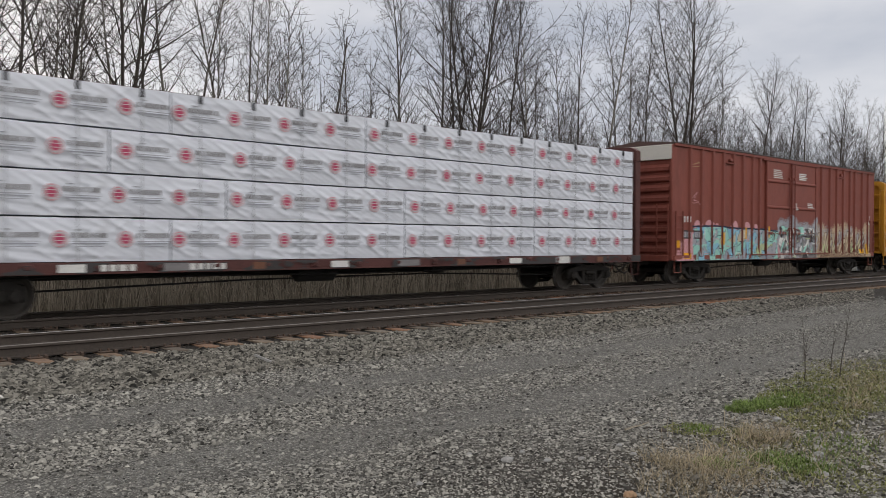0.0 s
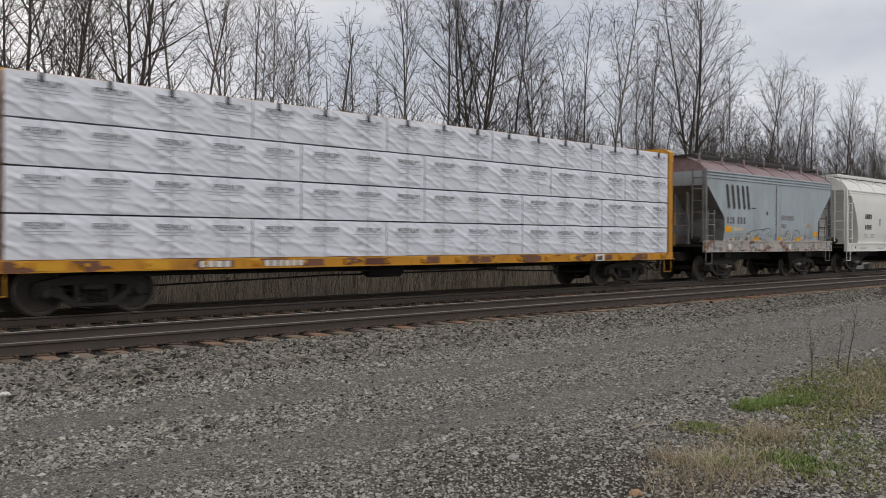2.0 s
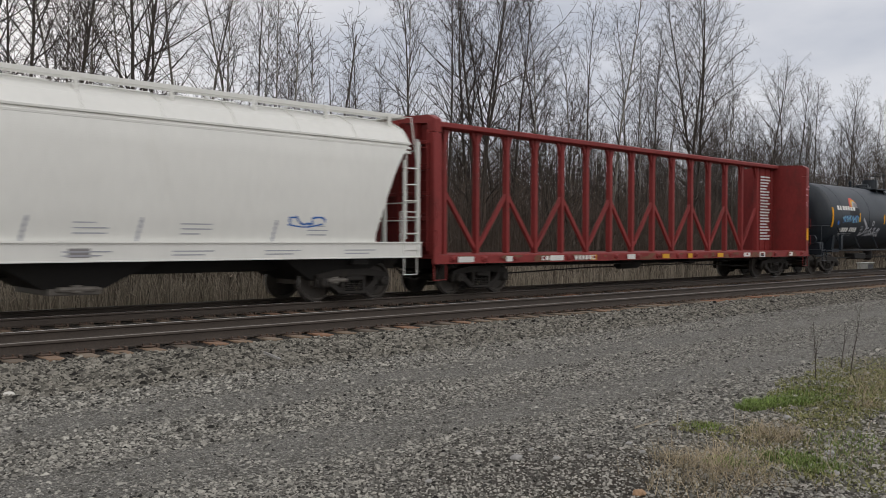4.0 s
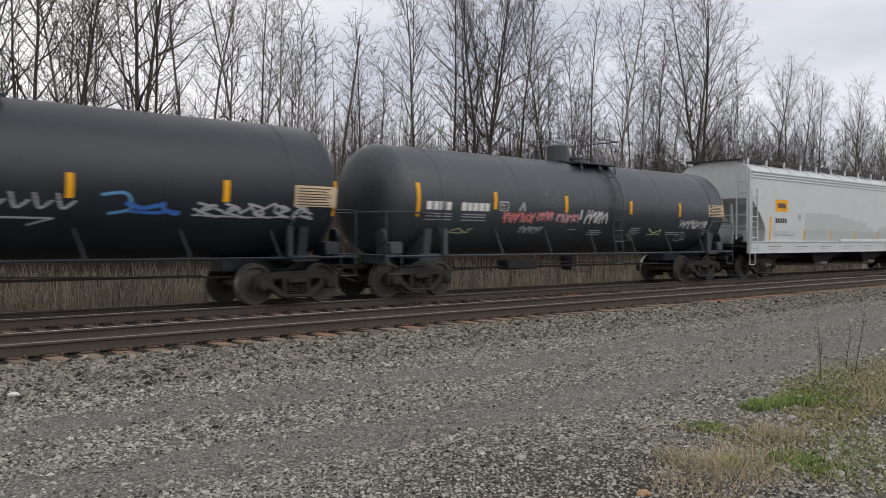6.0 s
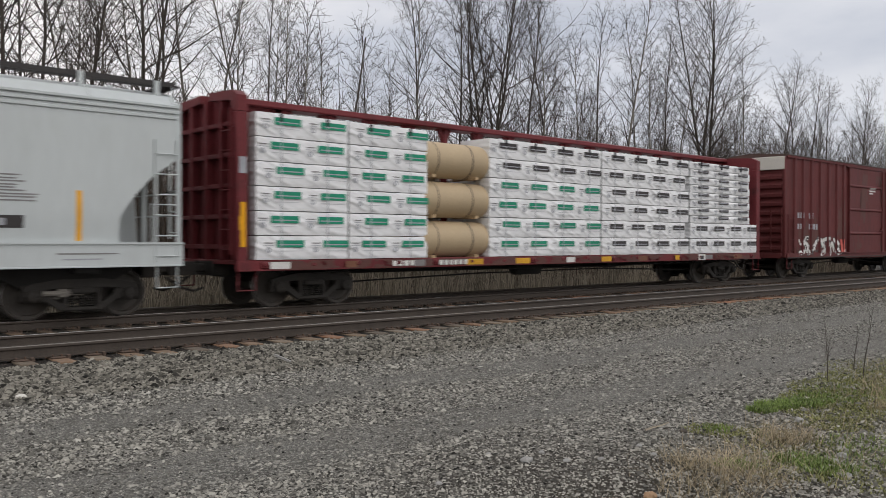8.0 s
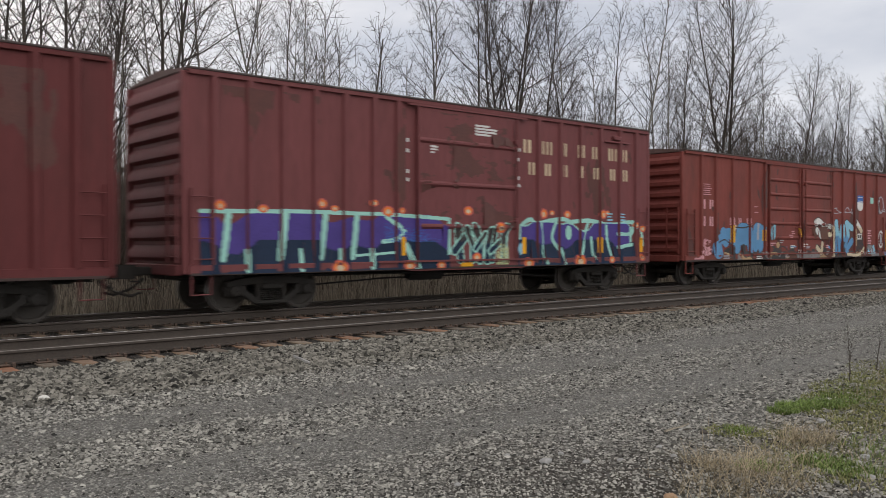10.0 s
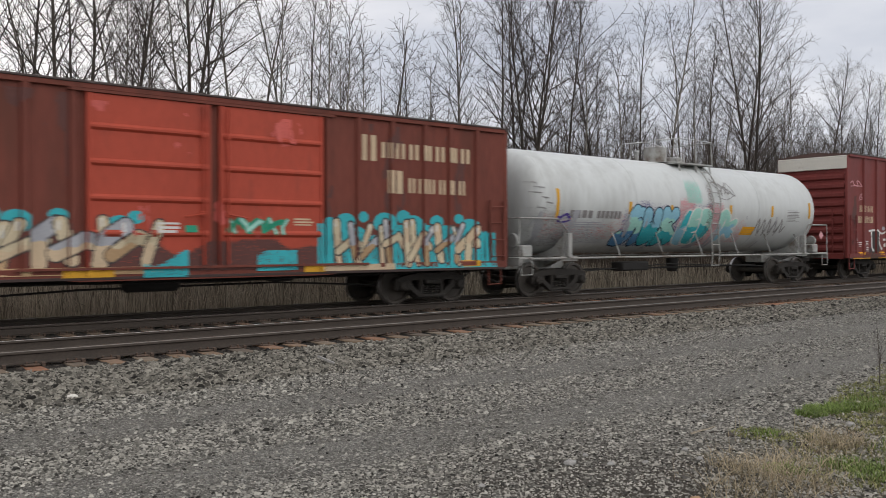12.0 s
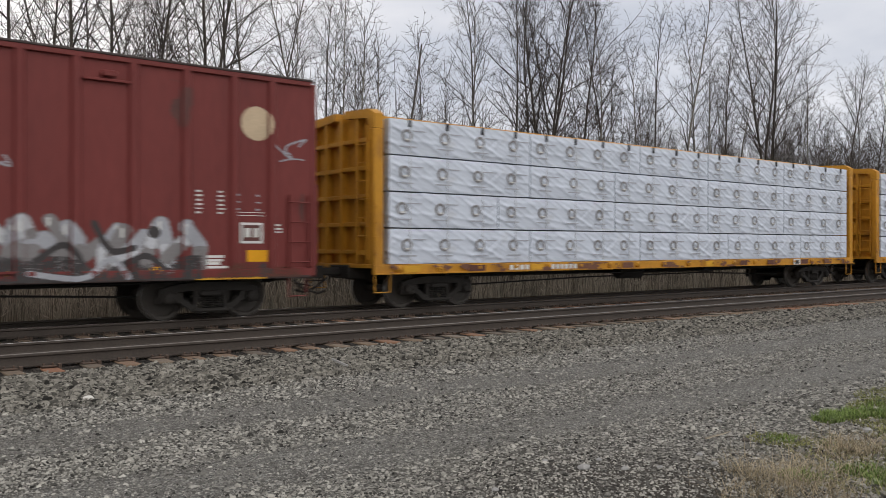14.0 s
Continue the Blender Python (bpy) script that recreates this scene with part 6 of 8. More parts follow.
def car_seven():
    car, wall = tank_car(-26.06, 16.74, .30, 16.5, 1.54, 2.60, "black tank car with white stencils and scrawled graffiti", M_JET, M_JET, 8.0, M_JET, inset=1.45, bands=(1.9, 14.9), bonnet=.95)
    p = Paint(.6, 16.3, 1.35, 3.7, .02, .0125)
    for u, a, b in ((.84, 2.09, 2.96), (3.76, 2.36, 2.78), (6.70, 2.30, 2.76), (10.08, 2.21, 2.68), (13.22, 2.24, 2.69), (16.0, 2.01, 2.80)):
        p.rect(u, u + .13, a, b, "reflective")
    p.letters(1.42, 2.90, 7, .22, .16, .06, "white")
    # the owner's sign: a fan of coloured bows
    for r, name in ((.44, "rose"), (.36, "gold"), (.29, "pale"), (.22, "mid")):
        p.disc(3.22 + .44 - r, 3.02, r, name)
    p.rect(2.7, 3.8, 2.58, 3.0, "black")
    for i in range(7):
        p.rect(1.42 + i * .28, 1.64 + i * .28, 2.88, 3.05 - .02 * (i % 2), "white")
    throw_up(p, 1.86, 3.66, 2.30, 2.66, 6, (("steel",), ("sky",)), "blue", 4, .006, .22)
    p.disc(1.52, 2.30, .10, "blue")
    p.letters(1.83, 1.90, 4, .17, .19, .06, "white")
    p.letters(2.88, 1.91, 4, .15, .19, .05, "white")
    for u in (1.83, 2.36, 2.90):
        p.rect(u, u + .42, 1.80, 1.83, "pale")
        p.rect(u, u + .38, 1.74, 1.765, "pale")
    p.lines(4.12, 2.14, .24, 6, .025, .065, "pale", 5)
    p.stroke([(4.3, 2.5), (4.75, 2.15)], .07, "pale")
    p.stroke(bend([(4.75, 2.15), (4.55, 1.85), (4.15, 1.75)]), .03, "pale")
    p.disc(5.45, 2.32, .13, "pale", .07)
    p.tag(4.7, 1.68, 1.75, .42, "pale", 6, .03)
    for k, u in enumerate((4.75, 5.15, 5.6, 6.0)):
        p.stroke(bend([(u, 2.05 - .1 * (k % 2)), (u + .25, 2.1), (u + .1, 1.85), (u + .42, 1.72 + .1 * (k % 3))]), .03, "pale")
    for u in (8.75, 9.15, 9.55, 9.95):
        p.stroke(bend([(u, 2.28), (u + .1, 2.02), (u + .3, 2.15)]), .024, "pale")
    p.stroke([(8.9, 1.84), (9.9, 1.84), (9.5, 1.72)], .018, "pale")
    p.stroke(bend([(10.75, 2.30), (11.2, 2.34), (11.3, 2.05), (10.9, 1.95)]), .03, "steel")
    p.tag(11.3, 1.98, .9, .22, "blue", 7, .06)
    p.tag(12.6, 1.92, 2.8, .34, "pale", 8, .035)
    for u in (12.7, 13.3, 13.9, 14.5, 15.0):
        p.stroke(bend([(u, 2.2), (u + .3, 2.12), (u + .08, 2.02), (u + .45, 1.93)]), .026, "pale")
    p.rect(14.95, 16.3, 2.20, 2.66, "sand")
    for k in range(7):
        p.rect(15.0, 15.9 - .05 * (k % 3), 2.22 + k * .062, 2.245 + k * .062, "char")
    p.put("lettering", car, wall, "white stencil bars, round mark and scrawls")


def car_eight():
    car, wall = tank_car(-8.5, 16.5, .12, 16.3, 1.43, 2.52, "black tank car with yellow reflectors and red scrawls", M_BLACK, M_BLACK, 8.75, M_BLACK, inset=1.45, bands=(1.9, 14.9))
    p = Paint(.6, 16.3, 1.35, 3.6, .02, .0125)
    for u, a, b in ((1.0, 2.05, 2.9), (3.76, 2.30, 2.77), (6.76, 2.29, 2.78), (9.98, 2.30, 2.73), (12.82, 2.27, 2.74), (15.80, 2.06, 2.96)):
        p.rect(u, u + .12, a, b, "reflective")
    p.letters(1.35, 2.24, 4, .17, .21, .05, "white")
    p.letters(2.56, 2.24, 5, .17, .21, .045, "white")
    for u in (1.35, 2.6):
        for z in (2.12, 2.06, 1.97):
            p.rect(u, u + .88, z, z + .03, "pale")
    p.rect(3.99, 4.33, 2.26, 2.52, "pale")
    p.rect(4.03, 4.29, 2.29, 2.49, "char")
    p.lines(4.07, 2.44, .18, 4, .02, .04, "pale", 3)
    throw_up(p, 4.14, 5.50, 1.94, 2.24, 5, (("rose",),), "pink", 2, .008, .20)
    throw_up(p, 5.57, 6.28, 2.0, 2.30, 3, (("pink",),), "rose", 4, .008, .20)
    throw_up(p, 6.39, 7.46, 1.98, 2.26, 4, (("rose",), ("pink",)), "pale", 6, .008, .20)
    p.stroke([(7.56, 2.36), (7.52, 2.12)], .03, "white")
    throw_up(p, 7.72, 8.85, 1.94, 2.40, 4, (("white",),), "pale", 1, .006, .20)
    p.stroke([(4.8, 2.3), (4.95, 2.5), (5.0, 2.3)], .035, "pale")
    throw_up(p, 4.96, 5.95, 1.64, 1.86, 4, (("pale",),), "mid", 3, .006, .18)
    p.tag(2.3, 1.66, .8, .12, "lime", 27, .018)
    for u, z, w, k in ((8.1, 1.62, .88, 3), (10.25, 1.66, .78, 4), (12.34, 1.66, .85, 2), (14.6, 1.68, .55, 3), (7.1, 1.78, .7, 1)):
        p.lines(u, z + .065 * (k - 1), w, k, .025, .065, "pale", k)
    p.tag(11.3, 1.62, .75, .28, "lime", 28, .025)
    p.tag(9.65, 1.42, 1.1, .34, "mid", 31, .03)
    throw_up(p, 12.98, 14.75, 1.86, 2.18, 6, (("pale",), ("white",)), "mid", 9, .008, .24)
    p.tag(13.1, 1.48, .6, .32, "pale", 26, .026)
    p.rect(14.75, 15.78, 2.32, 2.74, "sand")
    for k in range(7):
        p.rect(14.8, 15.7 - .06 * (k % 3), 2.345 + k * .056, 2.37 + k * .056, "char")
    p.haze(5.6, 6.6, 2.4, 3.0, "mid", .10, 4, .5)
    p.put("lettering", car, wall, "white stencil bars and red scrawls")


PALE_PROF = ((1.46, 1.42), (1.50, 1.9), (1.50, 3.7), (1.50, 4.14), (1.28, 4.34), (.66, 4.50), (.0, 4.53))


def car_nine():
    L = 19.9
    car, wall, cut = hopper(9.05, L, "light grey four-bay covered hopper with repaint patches", M_GREY, 4.50, PALE_PROF, .10, 1.25, 1.95, 3.0,
                            (.98, 1.44), M_GREY, M_GREY, M_GRATE, 4, inset=1.8, walk_y=.92, posts=14, round_cut=True)
    p = Paint(1.2, L - 1.1, 1.45, 3.2)
    p.rect(4.68, 8.1, 1.47, 2.64, "patch")
    p.haze(8.1, 10.9, 1.46, 2.46, "patch", 1.0, 2, .02)
    p.haze(10.9, 13.4, 1.46, 2.1, "patch", 1.0, 5, .02)
    p.haze(13.4, 15.7, 1.46, 1.75, "patch", 1.0, 7, .02)
    p.rect(2.05, 3.1, 2.62, 3.10, "reflective")
    p.letters(2.25, 2.76, 4, .14, .2, .035, "char")
    p.letters(2.05, 2.18, 5, .15, .18, .05, "char")
    p.lines(2.0, 1.80, 1.8, 2, .04, .12, "pale", 1)
    p.rect(4.0, 4.25, 2.3, 2.55, "pale")
    for u in (1.58, 4.55, 7.12, 9.70, 12.25, 14.75, 17.84):
        p.rect(u, u + .11, 1.47, 1.92 if 2 < u < 17 else 2.40, "reflective")
    p.lines(16.2, 2.62, 1.05, 9, .025, .055, "mid", 4)
    p.rect(16.48, 16.96, 1.70, 1.93, "char")
    p.rect(16.53, 16.66, 1.75, 1.88, "pale")
    p.put("lettering", car, wall, "yellow plate, black stencil bars and grey patches")
    p = Paint(.3, L - .3, 1.0, 1.42)
    for k in range(8):
        p.rect(1.4 + k * 2.3, 2.5 + k * 2.3, 1.22, 1.25, "mid")
        p.rect(1.5 + k * 2.3, 2.2 + k * 2.3, 1.13, 1.15, "pale")
    p.put("sill_stencil", car, wall, "grey stencil bars")


def car_ten():
    L = 22.0
    car = centerbeam(30.15, L, "maroon centerbeam flatcar with white lumber packs and tan rolls", M_CB10, top=4.66, open_frame=False, chord=.05)
    tier = .53
    for s in (-1, 1):
        for k in range(6):
            z = 1.075 + k * tier
            for i, (u, n, st) in enumerate(((.45, 2, "labels_green"), (2.88, 2, "labels_green"), (7.45, 4, "labels_green" if k < 4 else "labels_dark"), (12.3, 4, "labels_dark"))):
                bundle(car, u, z, n, 1.20, tier, st, 5 + (k + i) % 3, M_WRAP2, "white paper-wrapped lumber pack with small green labels", s, k == 5)
            if k < 2:
                bundle(car, 17.2, z, 4, 1.15, tier, "labels_dark", 6, M_WRAP2, "white paper-wrapped lumber pack with dark labels", s)
            else:
                for q in range(2):
                    bundle(car, 17.2 - .05 * q, z + q * tier / 2, 3, 1.35, tier / 2, "labels_dark", 7 + q, M_WRAP2, "thin white paper-wrapped lumber pack", s, k == 5 and q == 1)
    for s in (-1, 1):
        for k in range(3):
            roll = new("wrapped_roll")
            g = Geo()
            rr = .46
            g.lathe([(.001, 0), (rr - .08, 0), (rr - .02, .03), (rr, .10), (rr + .012, .5), (rr + .005, 1.25), (rr + .012, 1.9), (rr, 2.30), (rr - .02, 2.37), (rr - .08, 2.40), (.001, 2.40)], "x", (0, 0, 0), 28)
            part("kraft_wrap", g, M_KRAFT, roll)
            for u in (.55, 1.75):
                g = Geo()
                g.lathe([(rr + .010, -.02), (rr + .016, 0), (rr + .010, .02)], "x", (u, 0, 0), 28)
                part("band", g, M_STRAP, roll)
            tagged(roll, "tan paper-wrapped roll stacked on the flatcar", "paper roll", "wrapped rolls")
            LOADS.append((roll, 30.15 + 5.08, s * 1.04, 1.075 + rr + k * 1.02, 0))
            for u in (.4, 1.9):
                g = Geo()
                g.box(u - .06, u + .06, -.45, .45, -.48, -.40)
                part("dunnage_strip", g, M_LUMBER, roll)
    flatcar_sill_marks(car, L, 14, ("rust", "white", "gold", "mid"))
    p = Paint(0, .26, 1.3, 4.0)
    p.rect(.05, .2, 1.35, 2.3, "reflective")
    p.rect(.04, .22, 2.9, 3.25, "pale")
    p.put("reflector", car, lambda u, z: -1.503, "yellow reflector strip")


def car_eleven():
    L = 15.2
    car, wall = boxcar(54.3, L, 5.0, "dark oxide-red single-door boxcar with a pale roof end", M_BOX11,
                       (.7, 1.45, 2.2, 3.0, 3.8, 4.6, 5.3, 10.0, 10.7, 11.5, 12.3, 13.1, 13.9, 14.6), ((5.75, 9.4),), end_cap=M_ROOFWHITE, door_ribs=3)
    p = Paint(.2, L - .2, .9, 4.6)
    p.stain(.3, 14.9, 1.0, 4.55, "oxide", .40, 2, .9, .35)
    p.letters(1.0, 2.45, 2, .16, .22, .1, "pale")
    p.letters(2.0, 2.45, 2, .16, .22, .1, "pale")
    p.letters(1.0, 2.0, 2, .14, .22, .1, "pale")
    p.letters(2.0, 2.0, 4, .14, .22, .08, "pale")
    p.lines(7.9, 3.9, .7, 3, .06, .11, "white", 2)
    piece(p, 1.0, 5.2, .95, 1.65, 6, ("white",), "char", 41, None, .14, .03)
    p.rect(5.0, 5.3, 1.0, 1.6, "rose")
    p.put("lettering", car, wall, "white stencil bars and a white tag")


def car_twelve():
    L = 15.2
    car, wall = boxcar(71.0, L, 5.0, "maroon single-door boxcar with purple and teal graffiti", M_BOX12,
                       (.6, 1.4, 2.2, 3.0, 3.8, 4.6, 5.3, 10.2, 11.1, 12.0, 12.9, 13.8, 14.6), ((5.85, 9.35),), door_ribs=3, hood=((13.0, 14.2),))
    p = Paint(.1, L - .1, .84, 4.75)
    p.stain(5.95, 9.25, 1.9, 4.7, "oxide", .2, 6, .9, 1.3)
    p.stain(.3, 5.5, 2.1, 4.7, "oxide", .42, 7, 1.0, .5)
    p.stain(9.5, 14.9, 2.1, 4.7, "oxide", .42, 8, 1.0, .5)
    # two rows of widely set name bars
    for u, w in ((9.60, .34), (10.33, .14), (10.52, .28), (11.16, .25), (11.85, .28), (12.50, .27), (13.26, .24), (13.54, .12), (13.92, .28)):
        p.bar(u, w * .9, 3.92, .36, "sand")
    for u in (9.79, 10.45, 11.16, 11.91, 12.54, 13.33, 13.92):
        p.bar(u, .26, 3.33, .34, "sand")
    p.lines(7.76, 4.45, .82, 4, .05, .075, "white", 1)
    p.lines(6.25, 3.82, .22, 3, .04, .07, "white", 2)
    for u in (9.25, 5.55):
        for z in (2.95, 3.15, 3.65, 3.9):
            p.rect(u, u + .08, z, z + .09, "white")
    # the long piece ahead of the door: violet above, black below, pale green rim
    p.haze(.3, 6.85, .84, 2.12, "purple", 1.0, 3, .03)
    p.haze(.3, 6.85, .84, 1.48, "navy", 1.0, 9, .05)
    p.stroke([(.3, 2.12), (2.6, 2.16), (5.2, 2.14), (6.85, 2.06), (6.85, 1.2)], .045, "mint")
    for u in (.9, 2.2, 3.25, 4.1):
        p.stroke([(u, 2.1), (u - .05, 1.6), (u - .12, 1.15)], .075, "mint")
        p.stroke([(u + .42, .9), (u + .40, 1.3)], .06, "mint")
    p.stroke([(4.1, 1.18), (5.2, 1.24)], .03, "mint")
    p.sprayed_form([[(4.95, 2.08), (5.25, 1.9), (5.45, 1.7)], [(4.85, 1.5), (5.2, 1.55), (5.5, 1.75)]], .05, ("mint",), "mint", .0)
    p.stroke([(5.55, 1.4), (5.75, 1.05), (5.85, .86)], .075, "mint")
    p.haze(4.9, 6.6, 1.5, 1.75, "blue", .35, 4, .2)
    # dark letters on the door
    throw_up(p, 6.95, 9.0, .92, 2.04, 3, (("char", "navy"),), "mint", 6, .04, .36)
    p.haze(8.5, 8.95, .9, 1.4, "lime", .6, 6, .2)
    # the second piece
    for q in (((9.35, 1.35), (9.45, 1.85), (9.9, 2.1), (10.15, 1.7)), ((10.1, 1.95), (10.8, 2.1), (11.5, 2.05), (11.6, 1.3)), ((11.5, 2.05), (12.25, 2.1), (12.9, 2.0), (13.1, 1.5)), ((13.2, 1.95), (14.45, 2.08), (14.3, 1.65), (13.9, 1.35))):
        p.stroke(bend(list(q)), .06, "mint")
    p.haze(9.42, 14.35, .86, 2.04, "mint", 1.0, 11, .02)
    p.haze(9.5, 14.25, .84, 2.0, "purple", 1.0, 11, .02)
    p.haze(9.3, 14.5, .84, 1.5, "navy", 1.0, 13, .05)
    for q in (((10.25, 2.0), (10.35, 1.6), (10.3, 1.2), (10.5, .9)), ((10.95, 2.1), (10.75, 1.6), (11.1, 1.2), (11.25, .86)), ((12.35, 2.12), (12.1, 1.6), (11.95, 1.05)), ((13.15, 1.95), (13.2, 1.5), (13.4, 1.0)), ((14.45, 2.1), (14.4, 1.75), (13.7, 1.72)), ((13.7, 1.32), (14.4, 1.4)), ((12.45, 1.6), (12.5, 1.2), (12.65, 1.0))):
        p.stroke(bend(list(q)), .055, "mint")
    p.disc(11.45, 1.75, .13, "mint", .0, 1.6)
    p.disc(9.45, 1.3, .17, "sky")
    p.stroke(bend([(14.75, 1.15), (14.7, 1.7), (14.85, 1.9), (14.95, 1.4)]), .06, "mint")
    for u, z, r in ((.7, 2.25, .15), (1.7, 2.2, .12), (3.15, 2.35, .15), (3.5, 2.25, .1), (4.55, 2.4, .11), (5.0, 2.22, .17), (5.4, 2.24, .12), (7.5, 2.28, .16), (8.66, 1.86, .20), (10.38, 2.27, .19), (10.75, 2.3, .1), (11.4, 2.27, .15), (12.97, 2.30, .19), (13.2, 2.35, .1), (14.55, 2.0, .12), (14.95, 1.9, .16),
                    (3.6, .92, .22), (5.6, .93, .17), (6.6, .92, .14), (7.8, 1.1, .15), (9.75, .92, .2), (11.9, .93, .25), (13.35, .95, .14), (14.85, 1.0, .15)):
        p.disc(u, z, r, "rose", 0, .75)
        p.disc(u, z, r * .78, "orange", 0, .75)
        p.disc(u, z - r * .1, r * .42, "cream", 0, .8)
    for u in (5.35, 9.54, 12.72, 14.78):
        p.rect(u, u + .17, 1.16, 1.62, "reflective")
    p.rect(7.25, 7.65, .86, .97, "reflective")
    p.lines(13.2, 2.3, .35, 4, .04, .09, "sky", 4)
    p.lines(13.75, 2.3, .35, 4, .04, .09, "sky", 5)
    p.put("graffiti", car, wall, "purple, navy and teal graffiti with orange flares, cream name bars above", .006)


def car_thirteen():
    L = 16.0
    car, wall = boxcar(88.2, L, 4.56, "weathered red double-door boxcar with layered graffiti", M_BOX13,
                       (1.0, 1.9, 2.98, 4.16, 5.2, 10.62, 11.55, 12.68, 13.75, 14.9), ((5.42, 7.78), (7.93, 10.40)), door_ribs=5, post_w=.10)
    p = Paint(.1, L - .1, .84, 4.3)
    p.letters(1.04, 2.60, 2, .24, .32, .25, "pink")
    p.letters(1.04, 2.02, 2, .24, .32, .25, "pink")
    for k in range(6):
        p.rect(1.14 + .03 * (k % 2), 1.62 - .04 * (k % 3), 3.08 + k * .07, 3.10 + k * .07, "pink")
    p.letters(2.83, 2.06, 3, .20, .27, .36, "pink")
    p.rect(4.48, 4.72, 2.74, 2.76, "pink")
    p.rect(4.48, 4.72, 2.54, 2.56, "pink")
    p.stain(.2, 15.8, 1.0, 4.2, "oxide", .40, 3, .9, .35)
    p.stain(2.0, 15.8, .86, 1.45, "char", -.08, 5, 1.6, 1.8, .45)
    p.stain(2.0, 15.8, .86, 1.3, "steel", .30, 25, 1.1, 1.8, .3)
    p.stain(.4, 2.2, .9, 1.6, "pink", .12, 15, 1.2, 3.0, .3)
    p.patchwork(2.2, 15.4, .84, 1.10, ("mid", "brown", "char", "tan", "char"), "char", 60, 55, .014, 2.6, .05)
    # blue block letters ahead of the door
    p.disc(2.0, 1.20, .32, "steel")
    throw_up(p, 2.15, 3.1, 1.25, 2.05, 1, (("steel",),), "steel", 6, .0, .55)
    p.rect(2.86, 3.06, 1.45, 2.05, "gold")
    p.stroke([(3.06, 1.92), (3.2, 2.0)], .08, "sand")
    p.sprayed_form([[(3.3, 1.25), (3.45, 1.85), (3.7, 1.95), (4.0, 1.85), (4.2, 1.28)], [(3.5, 1.55), (4.0, 1.55)]], .20, ("steel",), "char", .02)
    p.disc(3.72, 1.25, .16, "char", 0, .9)
    p.sprayed_form([[(4.55, 1.3), (4.6, 1.95), (5.0, 1.9)], [(4.9, 1.3), (4.95, 1.9)]], .19, ("steel",), "char", .02)
    p.stroke([(4.72, 1.6), (4.75, 2.1)], .07, "pale")
    p.rect(5.02, 5.18, 1.5, 1.92, "gold")
    p.stroke([(5.6, 1.7), (5.72, 1.95)], .16, "sky")
    for q in (((3.1, 2.0), (3.7, 1.98), (4.2, 2.05)), ((2.1, 1.45), (2.5, 1.55), (3.0, 1.30)), ((5.5, 1.4), (5.9, 1.2), (6.4, 1.3), (6.8, 1.15))):
        p.stroke(bend(list(q)), .025, "char")
    p.disc(6.05, 1.35, .12, "tan")
    for u, z, w, name in ((5.4, 1.4, .5, "pink"), (6.2, 1.5, .3, "pale"), (7.0, 1.3, .4, "white"), (6.9, 1.7, .35, "pink"), (7.1, 1.85, .3, "pink"), (8.0, 1.35, .6, "white"), (8.15, 1.28, .5, "pale"), (7.6, 1.12, .3, "white"), (4.5, .92, .55, "white"), (2.3, .96, .4, "pale"), (6.6, .95, .4, "pale"), (9.9, 1.3, .35, "pink")):
        p.lines(u, z, w, 2, .04, .07, name, int(u * 10))
    # the figure and letters behind the door
    p.sprayed_form([[(9.0, 2.2), (9.3, 2.3), (9.7, 2.12)], [(9.15, 1.95), (9.4, 1.7)]], .12, ("white",), "char", .04)
    p.sprayed_form([[(9.9, 2.05), (10.2, 2.1), (10.55, 1.95)], [(10.1, 1.75), (10.4, 1.8)]], .09, ("white", "cream"), "char", .03)
    p.stroke([(8.85, 1.95), (8.95, 1.7)], .12, "brown")
    p.rect(9.40, 10.05, 1.56, 2.08, "brown")
    p.sprayed_form([[(9.15, 1.25), (9.45, 1.05)], [(9.6, 1.4), (9.55, 1.05)]], .10, ("cream",), "char", .03)
    p.sprayed_form([[(10.55, 1.95), (10.65, 1.5), (10.6, 1.0)]], .18, ("sand", "cream"), "char", .02)
    p.rect(10.42, 10.55, 1.35, 1.95, "tan")
    p.sprayed_form([[(10.85, 1.1), (11.1, 1.7), (11.0, 2.25)], [(11.15, 1.15), (11.5, 2.05), (11.62, 1.6)]], .15, ("sky", "steel"), "char", .03, sharp=True)
    p.sprayed_form([[(11.7, 1.3), (12.1, 1.75), (11.95, 2.25), (12.45, 2.05)], [(11.85, 1.1), (12.45, 1.5)]], .14, ("sky", "steel"), "char", .03, sharp=True)
    p.sprayed_form([[(12.9, 2.3), (13.15, 2.1), (13.35, 1.95)]], .12, ("white", "cream"), "char", .03)
    p.rect(12.66, 12.8, 1.3, 2.0, "tan")
    p.haze(12.8, 13.5, 1.15, 1.9, "char", .8, 8, .1)
    p.sprayed_form([[(11.9, .95), (12.8, .9), (13.4, 1.05), (13.6, 1.2)]], .06, ("cream",), "char", .02)
    p.rect(12.98, 13.40, 1.56, 1.82, "white")
    for u in (13.03, 13.23):
        p.rect(u, u + .13, 1.61, 1.77, "char")
    # the old owner's shield as a plain shape
    p.rect(12.98, 13.52, 2.95, 3.18, "white")
    p.disc(13.25, 2.96, .27, "white", 0, .6)
    p.rect(12.98, 13.52, 3.16, 3.45, "blue")
    for z in (3.20, 3.36):
        p.rect(13.02, 13.48, z, z + .03, "white")
    for u, z in ((10.62, 2.62), (11.72, 2.66)):
        p.tag(u, z, .75, .34, "pale", int(u), .028)
    p.rect(14.24, 14.58, 3.14, 3.40, "mint")
    p.tag(15.0, 2.62, .75, 1.0, "pale", 5, .03)
    p.disc(15.35, 3.1, .30, "pale", .25, 1.3)
